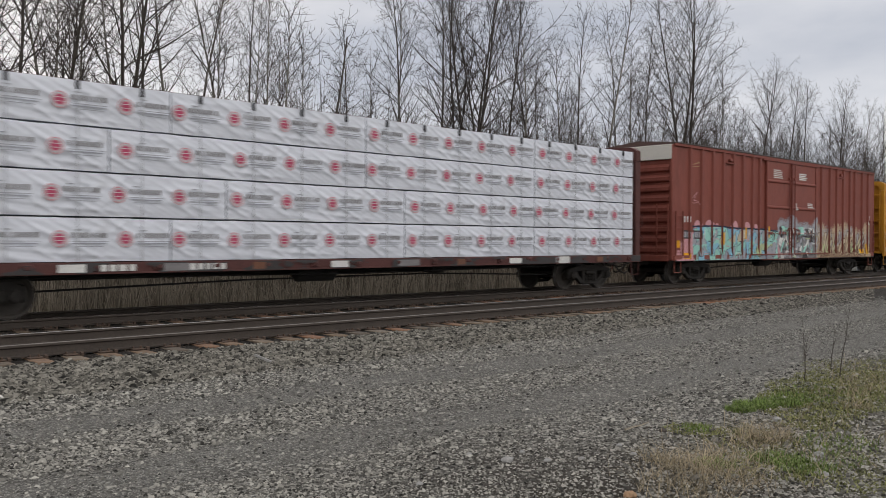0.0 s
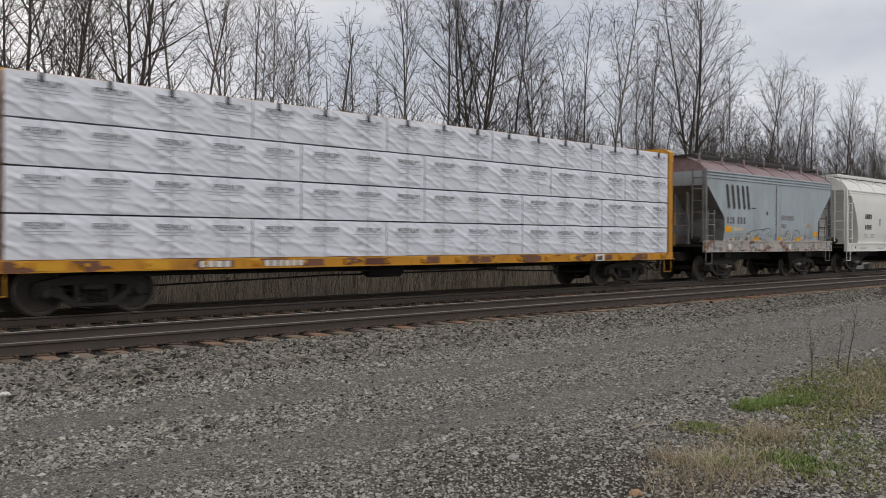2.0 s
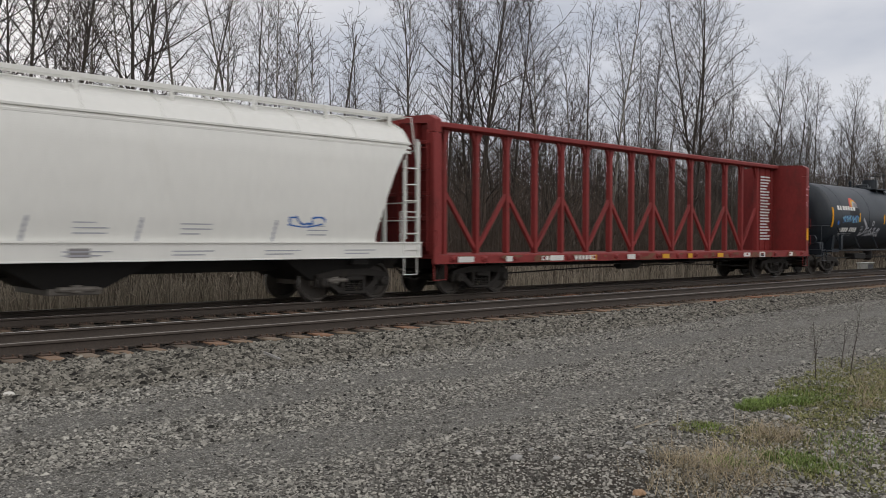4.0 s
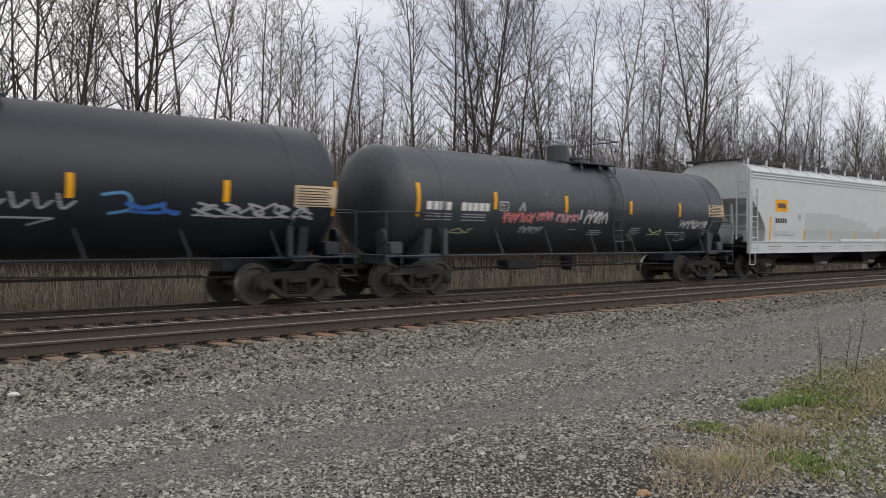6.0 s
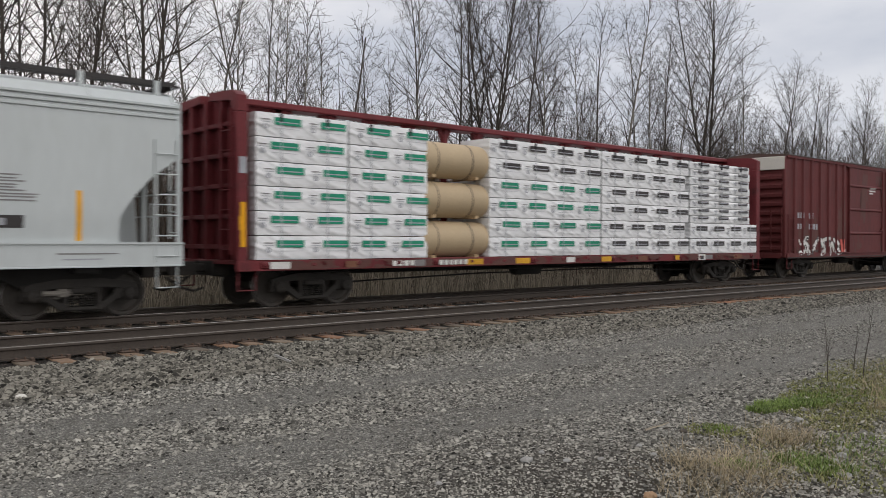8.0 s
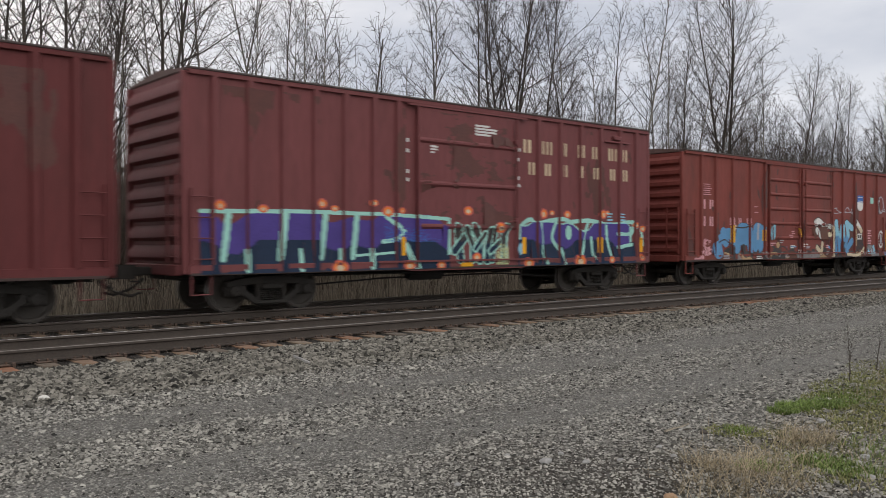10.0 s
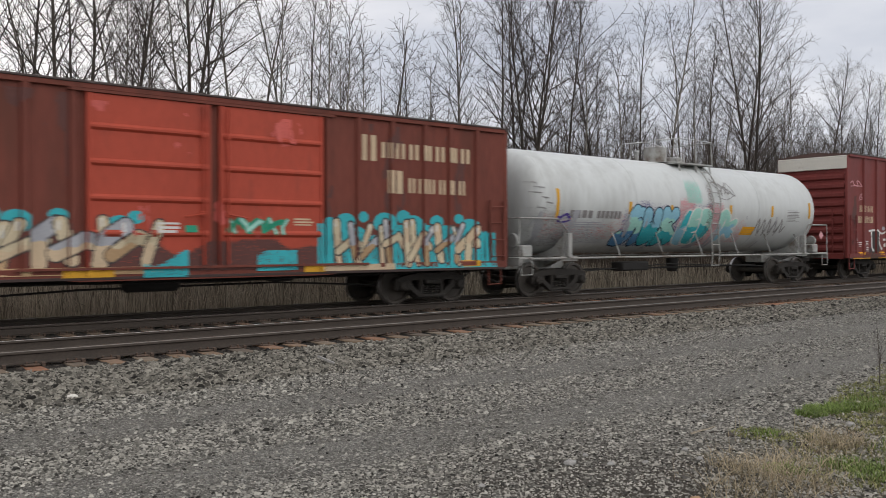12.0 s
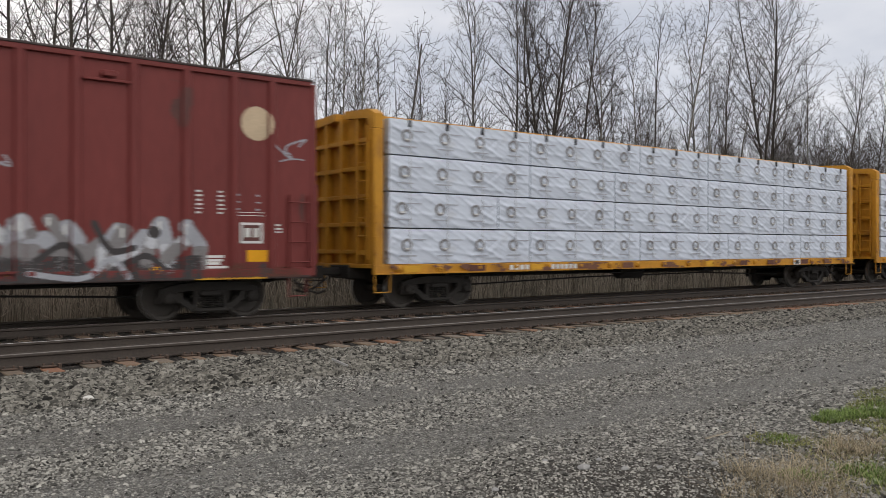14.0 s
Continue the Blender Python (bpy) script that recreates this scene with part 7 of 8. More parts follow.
    p.lines(14.0, 1.92, .45, 8, .06, .11, "pink", 7)
    p.patchwork(13.95, 14.6, .95, 1.35, ("sky", "pale", "mid"), "char", 8, 3, .015, 1.5, .05)
    p.disc(15.35, 1.58, .26, "white", .20, 1.5)
    p.disc(15.35, 1.58, .10, "pale", 0, 2.4)
    p.rect(7.62, 7.74, 1.65, 2.03, "gold")
    p.rect(15.82, 15.93, 1.08, 2.0, "gold")
    p.put("graffiti", car, wall, "faded blue, tan and white graffiti with pale stencil bars", .006)


def car_fourteen():
    L = 16.05
    car, wall = boxcar(105.85, L, 4.46, "rusty brown boxcar with bright red doors and teal graffiti", M_BOX14,
                       (.85, 1.6, 2.34, 3.08, 3.8, 4.6, 5.4, 10.72, 11.54, 12.48, 13.44, 14.22, 15.09), ((5.62, 7.98), (8.18, 10.57)), M_DOOR14, door_ribs=4, post_w=.10, roof_mat=M_ROOF, dark_end=M_BOXEND)
    p = Paint(.1, L - .1, .84, 4.3)
    p.stain(.2, 5.3, 1.0, 4.2, "oxide", .38, 5, 1.0, .35)
    p.stain(10.7, 15.8, 1.0, 4.2, "oxide", .38, 5, 1.0, .35)
    p.letters(1.05, 3.22, 7, .14, .15, .05, "tan")
    p.letters(2.5, 3.22, 3, .13, .15, .05, "tan")
    p.rect(1.22, 1.46, 2.22, 2.50, "sand")
    p.rect(1.76, 2.0, 2.22, 2.50, "sand")
    p.letters(.98, 1.79, 3, .13, .22, .04, "white")
    p.letters(1.74, 1.79, 3, .14, .22, .05, "white")
    # two rows of name bars, the first of each taller
    p.bar(11.62, .42, 3.36, .59, "sand")
    for i in range(7):
        p.bar(12.17 + i * .40, .28, 3.45, .36, "sand")
    p.bar(12.36, .42, 2.64, .54, "sand")
    for i in range(6):
        p.bar(12.94 + i * .31, .21, 2.66, .36, "sand")
    # first piece: tall cream shapes on a teal cloud
    p.haze(5.65, 10.55, .96, 1.5, "oxide", .97, 8, .06)
    p.disc(1.95, 1.2, .42, "teal", 0, 1.1)
    for u, r, z in ((2.95, .17, 1.98), (3.45, .24, 1.9), (4.05, .15, 2.02), (4.45, .26, 1.88), (5.15, .18, 1.98), (6.2, .24, 1.82), (6.5, .16, 1.98)):
        p.disc(u, z, r, "teal", 0, .8)
    p.rect(1.6, 2.6, .9, 1.5, "teal")
    throw_up(p, 2.25, 7.0, .92, 2.05, 5, (("cream", "sand"), ("pale", "sand"), ("cream", "tan")), "char", 6, .03, .40, "white", .12)
    p.rect(2.4, 7.0, .92, 1.05, "tan")
    p.stroke([(2.3, 1.0), (2.9, 1.2)], .1, "tan")
    p.haze(6.65, 7.5, .84, 1.3, "teal", .95, 3, .06)
    p.lines(6.9, 1.85, .5, 3, .045, .08, "white", 6)
    p.rect(7.45, 7.7, 1.70, 1.84, "green")
    throw_up(p, 8.32, 9.7, 1.66, 2.02, 3, (("mint",), ("green",)), "green", 3, .02, .24)
    p.lines(9.85, 1.98, .6, 3, .03, .06, "sand", 3)
    p.haze(9.0, 9.9, .92, 1.25, "teal", .9, 13, .08)
    # second piece
    for u, r, z in ((11.2, .26, 1.95), (11.65, .16, 2.08), (12.25, .3, 1.95), (12.8, .2, 2.1), (13.1, .3, 1.9), (13.8, .2, 2.0), (14.5, .15, 2.08), (14.85, .3, 1.85), (10.75, .2, 1.9)):
        p.disc(u, z, r, "teal", 0, .8)
    p.haze(10.45, 15.7, .88, 1.85, "teal", .98, 11, .06)
    throw_up(p, 10.8, 15.2, .88, 2.06, 6, (("cream", "sand"), ("sand", "cream"), ("pale", "tan")), "char", 9, .035, .36, "white", .1)
    p.rect(10.6, 12.5, .88, 1.02, "sand")
    for u, z, w in ((.97, .88, .62), (3.35, .86, .55), (5.2, .86, .9), (10.1, .86, .5), (14.55, .90, .6)):
        p.rect(u, u + w, z, z + .15, "gold")
    p.stain(5.7, 10.4, 1.6, 4.1, "rose", .55, 5, 1.4, .9)
    p.lines(1.0, 1.45, .45, 5, .06, .11, "pink", 4)
    p.put("graffiti", car, wall, "cream and teal graffiti, cream name bars above", .006)


def car_fifteen():
    car, wall = tank_car(122.45, 16.6, .36, 15.95, 1.49, 2.66, "white tank car with teal graffiti and rust streaks", M_TANKW, M_TANKFRAME, 8.35, M_TANKFRAME, rail_mat=M_TANKFRAME)
    p = Paint(.5, 15.9, 1.3, 3.8, .02, .0125)
    for u, a, b in ((1.38, 2.14, 2.97), (4.48, 2.33, 2.70), (6.52, 2.30, 2.65), (9.76, 2.29, 2.74), (12.38, 2.39, 2.78), (14.99, 2.37, 2.96)):
        p.rect(u, u + .13, a, b, "gold")
    p.haze(.9, 4.4, 1.6, 2.05, "rose", .12, 5, .35)
    p.haze(1.0, 3.8, 1.5, 1.9, "pale", .30, 15, .3)
    p.haze(.6, 2.2, 1.4, 2.2, "mid", .30, 25, .5)
    p.haze(4.3, 8.7, 1.4, 2.55, "purple", .28, 9, .22)
    p.haze(7.0, 9.4, 1.4, 2.75, "pink", .55, 6, .2)
    p.haze(9.9, 10.9, 1.5, 2.2, "pink", .25, 7, .3)
    p.letters(1.97, 2.19, 4, .18, .21, .07, "mid")
    p.letters(3.10, 2.19, 6, .14, .21, .045, "mid")
    p.lines(1.97, 2.05, 2.1, 3, .025, .06, "pale", 3)
    p.tag(1.5, 2.06, .5, .30, "purple", 8, .05)
    # swollen pale-blue shapes, then teal ones with a white rim
    p.sprayed_form([[(4.35, 1.62), (4.75, 1.65), (4.72, 2.2), (4.9, 2.42)], [(4.75, 1.95), (5.15, 2.35), (5.25, 1.6)]], .20, ("sky", "mint", "steel"), "navy", .035)
    p.sprayed_form([[(5.45, 2.35), (5.55, 1.75), (5.85, 1.65), (5.95, 2.35)], [(5.95, 2.3), (6.25, 1.6)]], .20, ("sky", "teal"), "navy", .035)
    p.sprayed_form([[(6.35, 2.4), (6.4, 1.6)], [(6.8, 2.38), (6.5, 2.0), (6.95, 1.62)]], .20, ("sky", "mint", "teal"), "navy", .035)
    p.sprayed_form([[(7.55, 2.3), (7.3, 2.0), (7.35, 1.7), (7.7, 1.6)]], .20, ("teal", "sky"), "white", .05)
    p.sprayed_form([[(7.75, 2.0), (8.1, 2.05), (8.05, 2.4), (7.8, 2.3), (7.8, 1.7), (8.2, 1.62)]], .17, ("mint", "teal"), "white", .05)
    p.sprayed_form([[(8.35, 2.42), (8.4, 1.65), (8.65, 1.9), (8.6, 2.35), (8.35, 2.42)]], .16, ("mint", "teal"), "white", .05)
    p.sprayed_form([[(9.35, 2.35), (9.6, 2.45), (9.75, 2.15), (9.55, 1.65), (9.35, 1.8), (9.45, 2.3)], [(9.8, 2.0), (10.2, 2.15)], [(9.8, 1.95), (10.2, 1.75)]], .13, ("mint", "sky"), "white", .05)
    for u, z in ((4.5, 1.68), (5.0, 2.2), (5.6, 2.1), (6.1, 1.9), (6.55, 2.1), (7.4, 1.9), (7.95, 2.2), (8.5, 2.05)):
        p.stroke(bend([(u, z), (u + .12, z + .05), (u + .22, z - .03)]), .018, "navy" if u < 7 else "white")
    p.haze(7.4, 8.2, 2.75, 3.35, "mint", .55, 3, .2)
    for k in range(5):
        p.stroke(bend([(9.0 + .2 * k, 3.6 - .08 * k), (9.25 + .18 * k, 3.35 - .05 * k), (9.15 + .2 * k, 3.1)]), .02, "mid")
    p.tag(9.1, 2.95, 1.0, .65, "mid", 4, .022)
    for k, u in enumerate((.55, .7, .62, .85, 1.0, .75)):
        p.stroke([(u, 3.15 - k * .14), (u + .22, 3.12 - k * .14)], .018, "mid")
    p.rect(10.77, 11.55, 1.75, 2.02, "reflective")
    for k in range(3):
        p.rect(10.82, 11.5, 1.80 + k * .07, 1.815 + k * .07, "tan")
    for u in (11.5, 11.85, 12.2, 12.6, 13.0):
        p.stroke(bend([(u, 1.75), (u + .18, 2.3), (u + .3, 1.85), (u + .45, 2.05)]), .028, "mid")
    p.lines(13.5, 2.62, 1.0, 8, .02, .055, "mid", 3)
    p.haze(8.55, 8.85, 1.4, 3.2, "brown", .22, 2, .3)
    p.stain(.6, 15.8, 1.3, 2.4, "pale", .52, 9, 1.6, .4)
    p.put("graffiti", car, wall, "teal bubble graffiti, grey stencil bars and stains")
    g = Geo()
    g.prism([(0, .16), (.16, 0), (0, -.16), (-.16, 0)], "y", -.01, .01)
    part("placard", g, INK["pink"], car, "faded pink diamond placard", (15.9, -1.5, 1.75))


def car_sixteen():
    L = 18.5
    car, wall = boxcar(140.6, L, 5.05, "red double-door boxcar with a white roof end and grey graffiti", M_BOX16,
                       (1.3, 2.43, 3.4, 4.4, 5.42, 6.45, 11.75, 12.75, 13.69, 14.71, 15.73, 16.72, 17.56), ((6.77, 9.08), (9.25, 11.48)), end_cap=M_ROOFWHITE, hood=((3.6, 4.4), (13.8, 14.7)), door_ribs=3)
    p = Paint(.1, L - .1, .84, 4.7)
    p.stain(.2, 18.3, 1.0, 4.8, "oxide", .62, 4, .9, .35)
    p.stain(.2, 18.3, .86, 1.5, "char", .34, 6, 1.2, .7, .35)
    for u in (.98, 1.67):
        p.letters(u, 2.72, 2, .20, .26, .06, "sand")
        p.letters(u - .12, 2.28, 3, .17, .26, .045, "sand")
    p.disc(17.22, 4.0, .35, "sand")
    for u, w in ((.9, .42), (2.69, .46), (5.65, .5), (8.5, .4), (12.16, .45), (15.03, .44)):
        p.rect(u, u + w, .96, 1.09, "reflective")
    p.rect(17.0, 17.48, 1.16, 1.40, "reflective")
    p.tag(.2, 3.7, 1.0, .28, "pink", 2, .03)
    p.tag(.9, 3.15, .3, .35, "pink", 12, .02)
    p.rect(3.80, 4.12, 2.12, 2.40, "pink")
    p.rect(3.84, 4.08, 2.16, 2.36, "rose")
    p.rect(3.88, 4.04, 2.22, 2.30, "pink")
    # slate shapes with a white outline ahead of the doors
    p.haze(.3, 18.2, .84, .98, "brown", .55, 41, .16)
    p.haze(6.5, 11.6, .84, 1.35, "brown", .22, 42, .4)
    p.rect(2.05, 2.75, 1.1, 1.95, "char")
    p.rect(3.45, 4.3, 1.35, 1.95, "char")
    p.rect(4.45, 5.9, .95, 1.9, "char")
    p.stroke(bend([(1.8, 1.95), (2.4, 1.98), (3.0, 1.85), (3.6, 2.0), (4.5, 1.90), (5.4, 2.03), (5.9, 1.95), (6.2, 1.75)]), .04, "white")
    for q in (((2.0, 1.9), (2.05, 1.3), (2.2, 1.15)), ((2.75, 1.9), (2.7, 1.5), (2.95, 1.2)), ((3.1, 1.6), (3.6, 1.55), (3.15, 1.35), (3.65, 1.3)), ((3.65, 1.95), (3.68, 1.1)), ((4.3, 1.5), (4.4, 1.2), (4.55, .95)), ((4.55, 1.9), (4.5, 1.1)), ((4.8, 1.6), (5.3, 1.62), (4.9, 1.4), (5.35, 1.3)), ((5.25, 1.9), (5.3, 1.0)), ((5.6, 1.5), (5.65, 1.1), (5.8, .95)), ((5.9, 1.85), (6.15, 1.7), (6.0, 1.85))):
        p.stroke(bend(list(q)), .045, "white")
    p.disc(3.1, 2.06, .14, "pale", 0, .6)
    p.disc(4.15, 1.62, .08, "mid")
    for u, z in ((.6, 1.6), (.9, 1.45), (1.5, 1.5), (1.55, 1.25), (6.5, 1.3), (6.6, 1.15), (6.2, 1.2), (7.2, 1.75), (7.8, 1.55), (7.9, 1.2), (9.0, 1.15), (10.1, 1.6), (10.0, 1.15), (17.6, 1.9)):
        p.lines(u, z, .28, 3, .035, .07, "white", int(u * 7))
    # pale shapes behind the doors
    throw_up(p, 11.75, 16.15, .95, 2.05, 5, (("pale", "faint"), ("faint", "mid"), ("pale", "mid"), ("mid", "faint")), "mid", 10, .02, .40, "white")
    p.haze(11.9, 16.0, .84, 1.15, "char", .9, 12, .15)
    for q in (((11.8, 1.3), (12.3, .95), (12.6, 1.2)), ((13.0, 1.2), (13.5, 1.5), (13.9, 1.0)), ((14.0, 1.9), (14.3, 1.4), (14.7, 1.45)), ((14.2, .95), (14.9, 1.3), (15.3, 1.05))):
        p.stroke(bend(list(q)), .06, "char")
    for q in (((12.9, 1.0), (13.8, .9), (14.3, 1.25), (14.6, .9)), ((11.7, 1.5), (11.9, 1.15))):
        p.stroke(bend(list(q)), .05, "pale")
    p.disc(15.1, 1.75, .12, "char")
    p.disc(12.95, 1.7, .10, "mid")
    p.tag(11.9, 2.85, .65, .42, "pale", 33, .026)
    p.tag(17.75, 3.2, .55, .6, "pale", 3, .026)
    p.lines(7.5, 4.32, .95, 3, .045, .085, "white", 2)
    p.lines(9.75, 4.15, .75, 1, .04, .09, "white", 5)
    p.rect(8.05, 8.2, 2.95, 3.12, "white")
    p.rect(8.6, 8.72, 2.62, 2.70, "white")
    p.disc(9.75, 3.05, .09, "white")
    for u in (7.55, 10.1):
        p.rect(u, u + .85, 2.42, 2.45, "white")
        p.lines(u + .2, 2.32, .5, 3, .04, .09, "white", 5)
    p.disc(8.3, 2.15, .08, "orange")
    p.rect(10.45, 10.68, 1.62, 1.9, "white")
    p.rect(9.35, 9.37, 1.8, 2.4, "pale")
    for u in (15.92, 16.38):
        p.lines(u, 2.55, .16, 6, .035, .085, "white", 3)
    for u in (16.75, 17.2):
        p.lines(u, 2.5, .12, 3, .035, .14, "pale", 3)
    for z in (2.1, 2.16):
        p.rect(16.75, 17.4, z, z + .02, "white")
    p.rect(16.85, 17.35, 1.54, 1.96, "white")
    p.rect(16.90, 17.30, 1.59, 1.91, "oxide")
    for u in (16.95, 17.14):
        p.rect(u, u + .12, 1.66, 1.85, "white")
    p.lines(16.15, 1.25, .45, 4, .05, .07, "white", 9)
    p.put("graffiti", car, wall, "grey and pale blue graffiti, cream stencil bars", .006)
    g = Geo()
    for u in (.3, 2.5, 15.9):
        g.box(u, u + 1.5, -1.50, -1.53, .82, .86)
    part("sill_stripe", g, INK["gold"], car, "yellow stripes along the sill")


def car_seventeen():
    car = centerbeam(160.68, 22.1, "yellow centerbeam flatcar carrying white lumber with dark rings", M_YELLOW, top=4.62)
    load(car, ((4, 4, 4, 4, 3), (3, 4, 4, 4, 4), (4, 3, 4, 4, 4), (4, 4, 3, 4, 4)), .42, 1.118, "rings_dark", M_WRAP3, "white-wrapped lumber bundle with dark ring marks", 71)
    flatcar_sill_marks(car, 22.1, 21, ("rust", "brown", "gold"))


def car_eighteen():
    car = centerbeam(184.7, 22.1, "second yellow centerbeam flatcar carrying white lumber", M_YELLOW, top=4.62)
    load(car, ((4, 4, 4, 4, 3), (3, 4, 4, 4, 4), (4, 3, 4, 4, 4), (4, 4, 3, 4, 4)), .42, 1.118, "rings_dark", M_WRAP3, "white-wrapped lumber bundle with dark ring marks", 71)
    flatcar_sill_marks(car, 22.1, 22, ("rust", "brown", "gold"))


for build in (car_one, car_two, car_three, car_four, car_five, car_six, car_seven, car_eight, car_nine, car_ten, car_eleven, car_twelve,
              car_thirteen, car_fourteen, car_fifteen, car_sixteen, car_seventeen, car_eighteen):
    build()


# ---- the wood behind the line ----
M_BARK = surface("grey_brown_bark", (0.070, 0.060, 0.051), 0.9, vary=0.35, scale=3, bump=0.5, bump_scale=18, dirt=(0.11, 0.105, 0.09), dirt_scale=2.5, dirt_at=0.55, spec=0.2)
M_PALEBARK = surface("pale_alder_bark", (0.20, 0.185, 0.160), 0.9, vary=0.3, scale=3, bump=0.4, bump_scale=18, dirt=(0.10, 0.088, 0.07), dirt_scale=2.5, dirt_at=0.5, spec=0.2)
M_TWIG = surface("bare_twigs", (0.066, 0.056, 0.049), 0.9, vary=0.2, scale=2, bump=0, island=.35, spec=0.2)
M_BRUSH = surface("dry_brush", (0.315, 0.275, 0.215), 0.9, vary=0.25, scale=2, bump=0, island=.6, spec=0.2)
M_FARWOOD = surface("distant_wood", (0.100, 0.080, 0.065), 0.95, vary=0.2, scale=2, bump=0, island=.45, spec=0.1)


def limb(rng, g, base, way, length, r0, n, sides, lift=.25, wander=.16, tip=.25):
    """A tapering, wandering limb; returns its points, directions and radii."""
    p, d = Vector(base), Vector(way).normalized()
    pts, ds, rs = [p.copy()], [d.copy()], [r0]
    for i in range(n):
        d = (d + Vector((rng.gauss(0, wander), rng.gauss(0, wander), rng.gauss(0, wander) + lift / n))).normalized()
        p = p + d * (length / n)
        pts.append(p.copy())
        ds.append(d.copy())
        rs.append(r0 * (1 - (1 - tip) * (i + 1) / n))
    g.tube(pts, rs, sides, caps=False)
    return pts, ds, rs


def ribbon(g, a, b, c, w):
    """A fine twig: a bent sliver."""
    d = Vector(c) - Vector(a)
    q = d.orthogonal().normalized() * w
    k = len(g.v)
    g.v += [tuple(a - q), tuple(a + q), tuple(b + q * .8), tuple(b - q * .8), tuple(c)]
    g.f += [(k, k + 1, k + 2, k + 3), (k + 3, k + 2, k + 4)]
    g.m += [0, 0]


def grow(rng, gt, gc, base, way, L, r, depth, low, open_angle, steps):
    """A branch and, spaced along it, its ever finer side branches."""
    n = max(3, int(L / (1.1, .75, .5, .3)[depth]))
    if depth == 3:
        d = Vector(way).normalized()
        mid = base + d * L * .5
        ribbon(gc, base, mid, mid + (d + Vector((rng.gauss(0, .18), rng.gauss(0, .18), .12 + rng.gauss(0, .1)))).normalized() * L * .5, .0072)
        return
    g = gt if depth == 0 else gc
    pts, ds, rs = limb(rng, g, base, way, L, r, n, (7, 5, 3)[depth], (.12, .20, .10)[depth], (.035, .11, .13)[depth], (.12, .22, .35)[depth])
    s, turn = low * L, rng.uniform(0, 6.28)
    while s < L * .985:
        k = min(int(s / L * n), n - 1)
        p = pts[k].lerp(pts[k + 1], s / L * n - k)
        turn += 2.4 + rng.uniform(-.6, .6)
        d = ds[k]
        side = d.orthogonal().normalized()
        side = side * math.cos(turn) + d.cross(side) * math.sin(turn)
        a = radians(rng.uniform(*open_angle[depth]))
        rest = L - s
        length = min(rest * rng.uniform(*steps[depth]), (4.6, 2.2, .6)[depth]) + (.7, .25, .22)[depth]
        if depth == 0:
            # a rounded crown: the longest limbs grow at its middle height and the upper ones stand steeper
            u = (s / L - low) / (1 - low)
            length = min(5.2, L * (1 - low) * rng.uniform(*steps[0]) * .62 * (.30 + .78 * math.sin(math.pi * min(1, u * .86 + .12)))) + .5
            a *= 1.08 - .42 * u
        if depth == 2:
            length = min(length, .75)
        grow(rng, gt, gc, p, d * math.cos(a) + side * math.sin(a), length, max((.013, .009, .006)[depth], rs[k] * rng.uniform(.38, .6)), depth + 1, (.2, .15, .1)[depth], open_angle, steps)
        s += (.44, .36, .25)[depth] * rng.uniform(.6, 1.4) * ((L / 15) * (1.25 - .7 * s / L) if depth == 0 else 1)


def tree_meshes(h, seed, bark, steps=(.25, .5), low=.25, stems=1, fat=.0062, lean=.22, angle=(30, 60)):
    """A bare deciduous tree: trunk mesh, crown mesh of limbs, branches and twigs."""
    rng = random.Random(seed)
    gt, gc = Geo(), Geo()
    for s in range(stems):
        a = 6.283 * s / max(1, stems) + rng.uniform(-.4, .4)
        out = 0.02 if stems == 1 else lean * rng.uniform(.5, 1.2)
        grow(rng, gt, gc, Vector((.6 * out * math.cos(a), .6 * out * math.sin(a), -.3)), (out * math.cos(a), out * math.sin(a), 1), (h * rng.uniform(.84, 1.0) if s else h) + .3,
             fat * h * (1 if stems == 1 else .8), 0, low, (angle, (34, 72), (32, 78)), (steps, (.35, .65), (.4, .8)))
    out = []
    for g, name, m in ((gt, "trunk", bark), (gc, "crown", M_TWIG)):
        me = bpy.data.meshes.new(name)
        me.from_pydata(g.v, [], g.f)
        me.materials.append(m)
        me.shade_smooth()
        out.append(me)
    return out


KINDS = [tree_meshes(15, 1, M_BARK, (.28, .55), .28, fat=.0072), tree_meshes(15, 2, M_BARK, (.18, .38), .28), tree_meshes(15, 3, M_PALEBARK, (.15, .34), .32),
         tree_meshes(15, 4, M_BARK, (.28, .55), .30, stems=4, fat=.0085, lean=.13), tree_meshes(15, 5, M_BARK, (.28, .58), .28, stems=2, fat=.0085, lean=.10), tree_meshes(15, 6, M_PALEBARK, (.18, .40), .28, stems=2, lean=.07),
         tree_meshes(10, 7, M_BARK, (.25, .48), .16, stems=2, lean=.09), tree_meshes(10, 8, M_BARK, (.20, .42), .18), tree_meshes(10, 9, M_PALEBARK, (.18, .36), .24)]


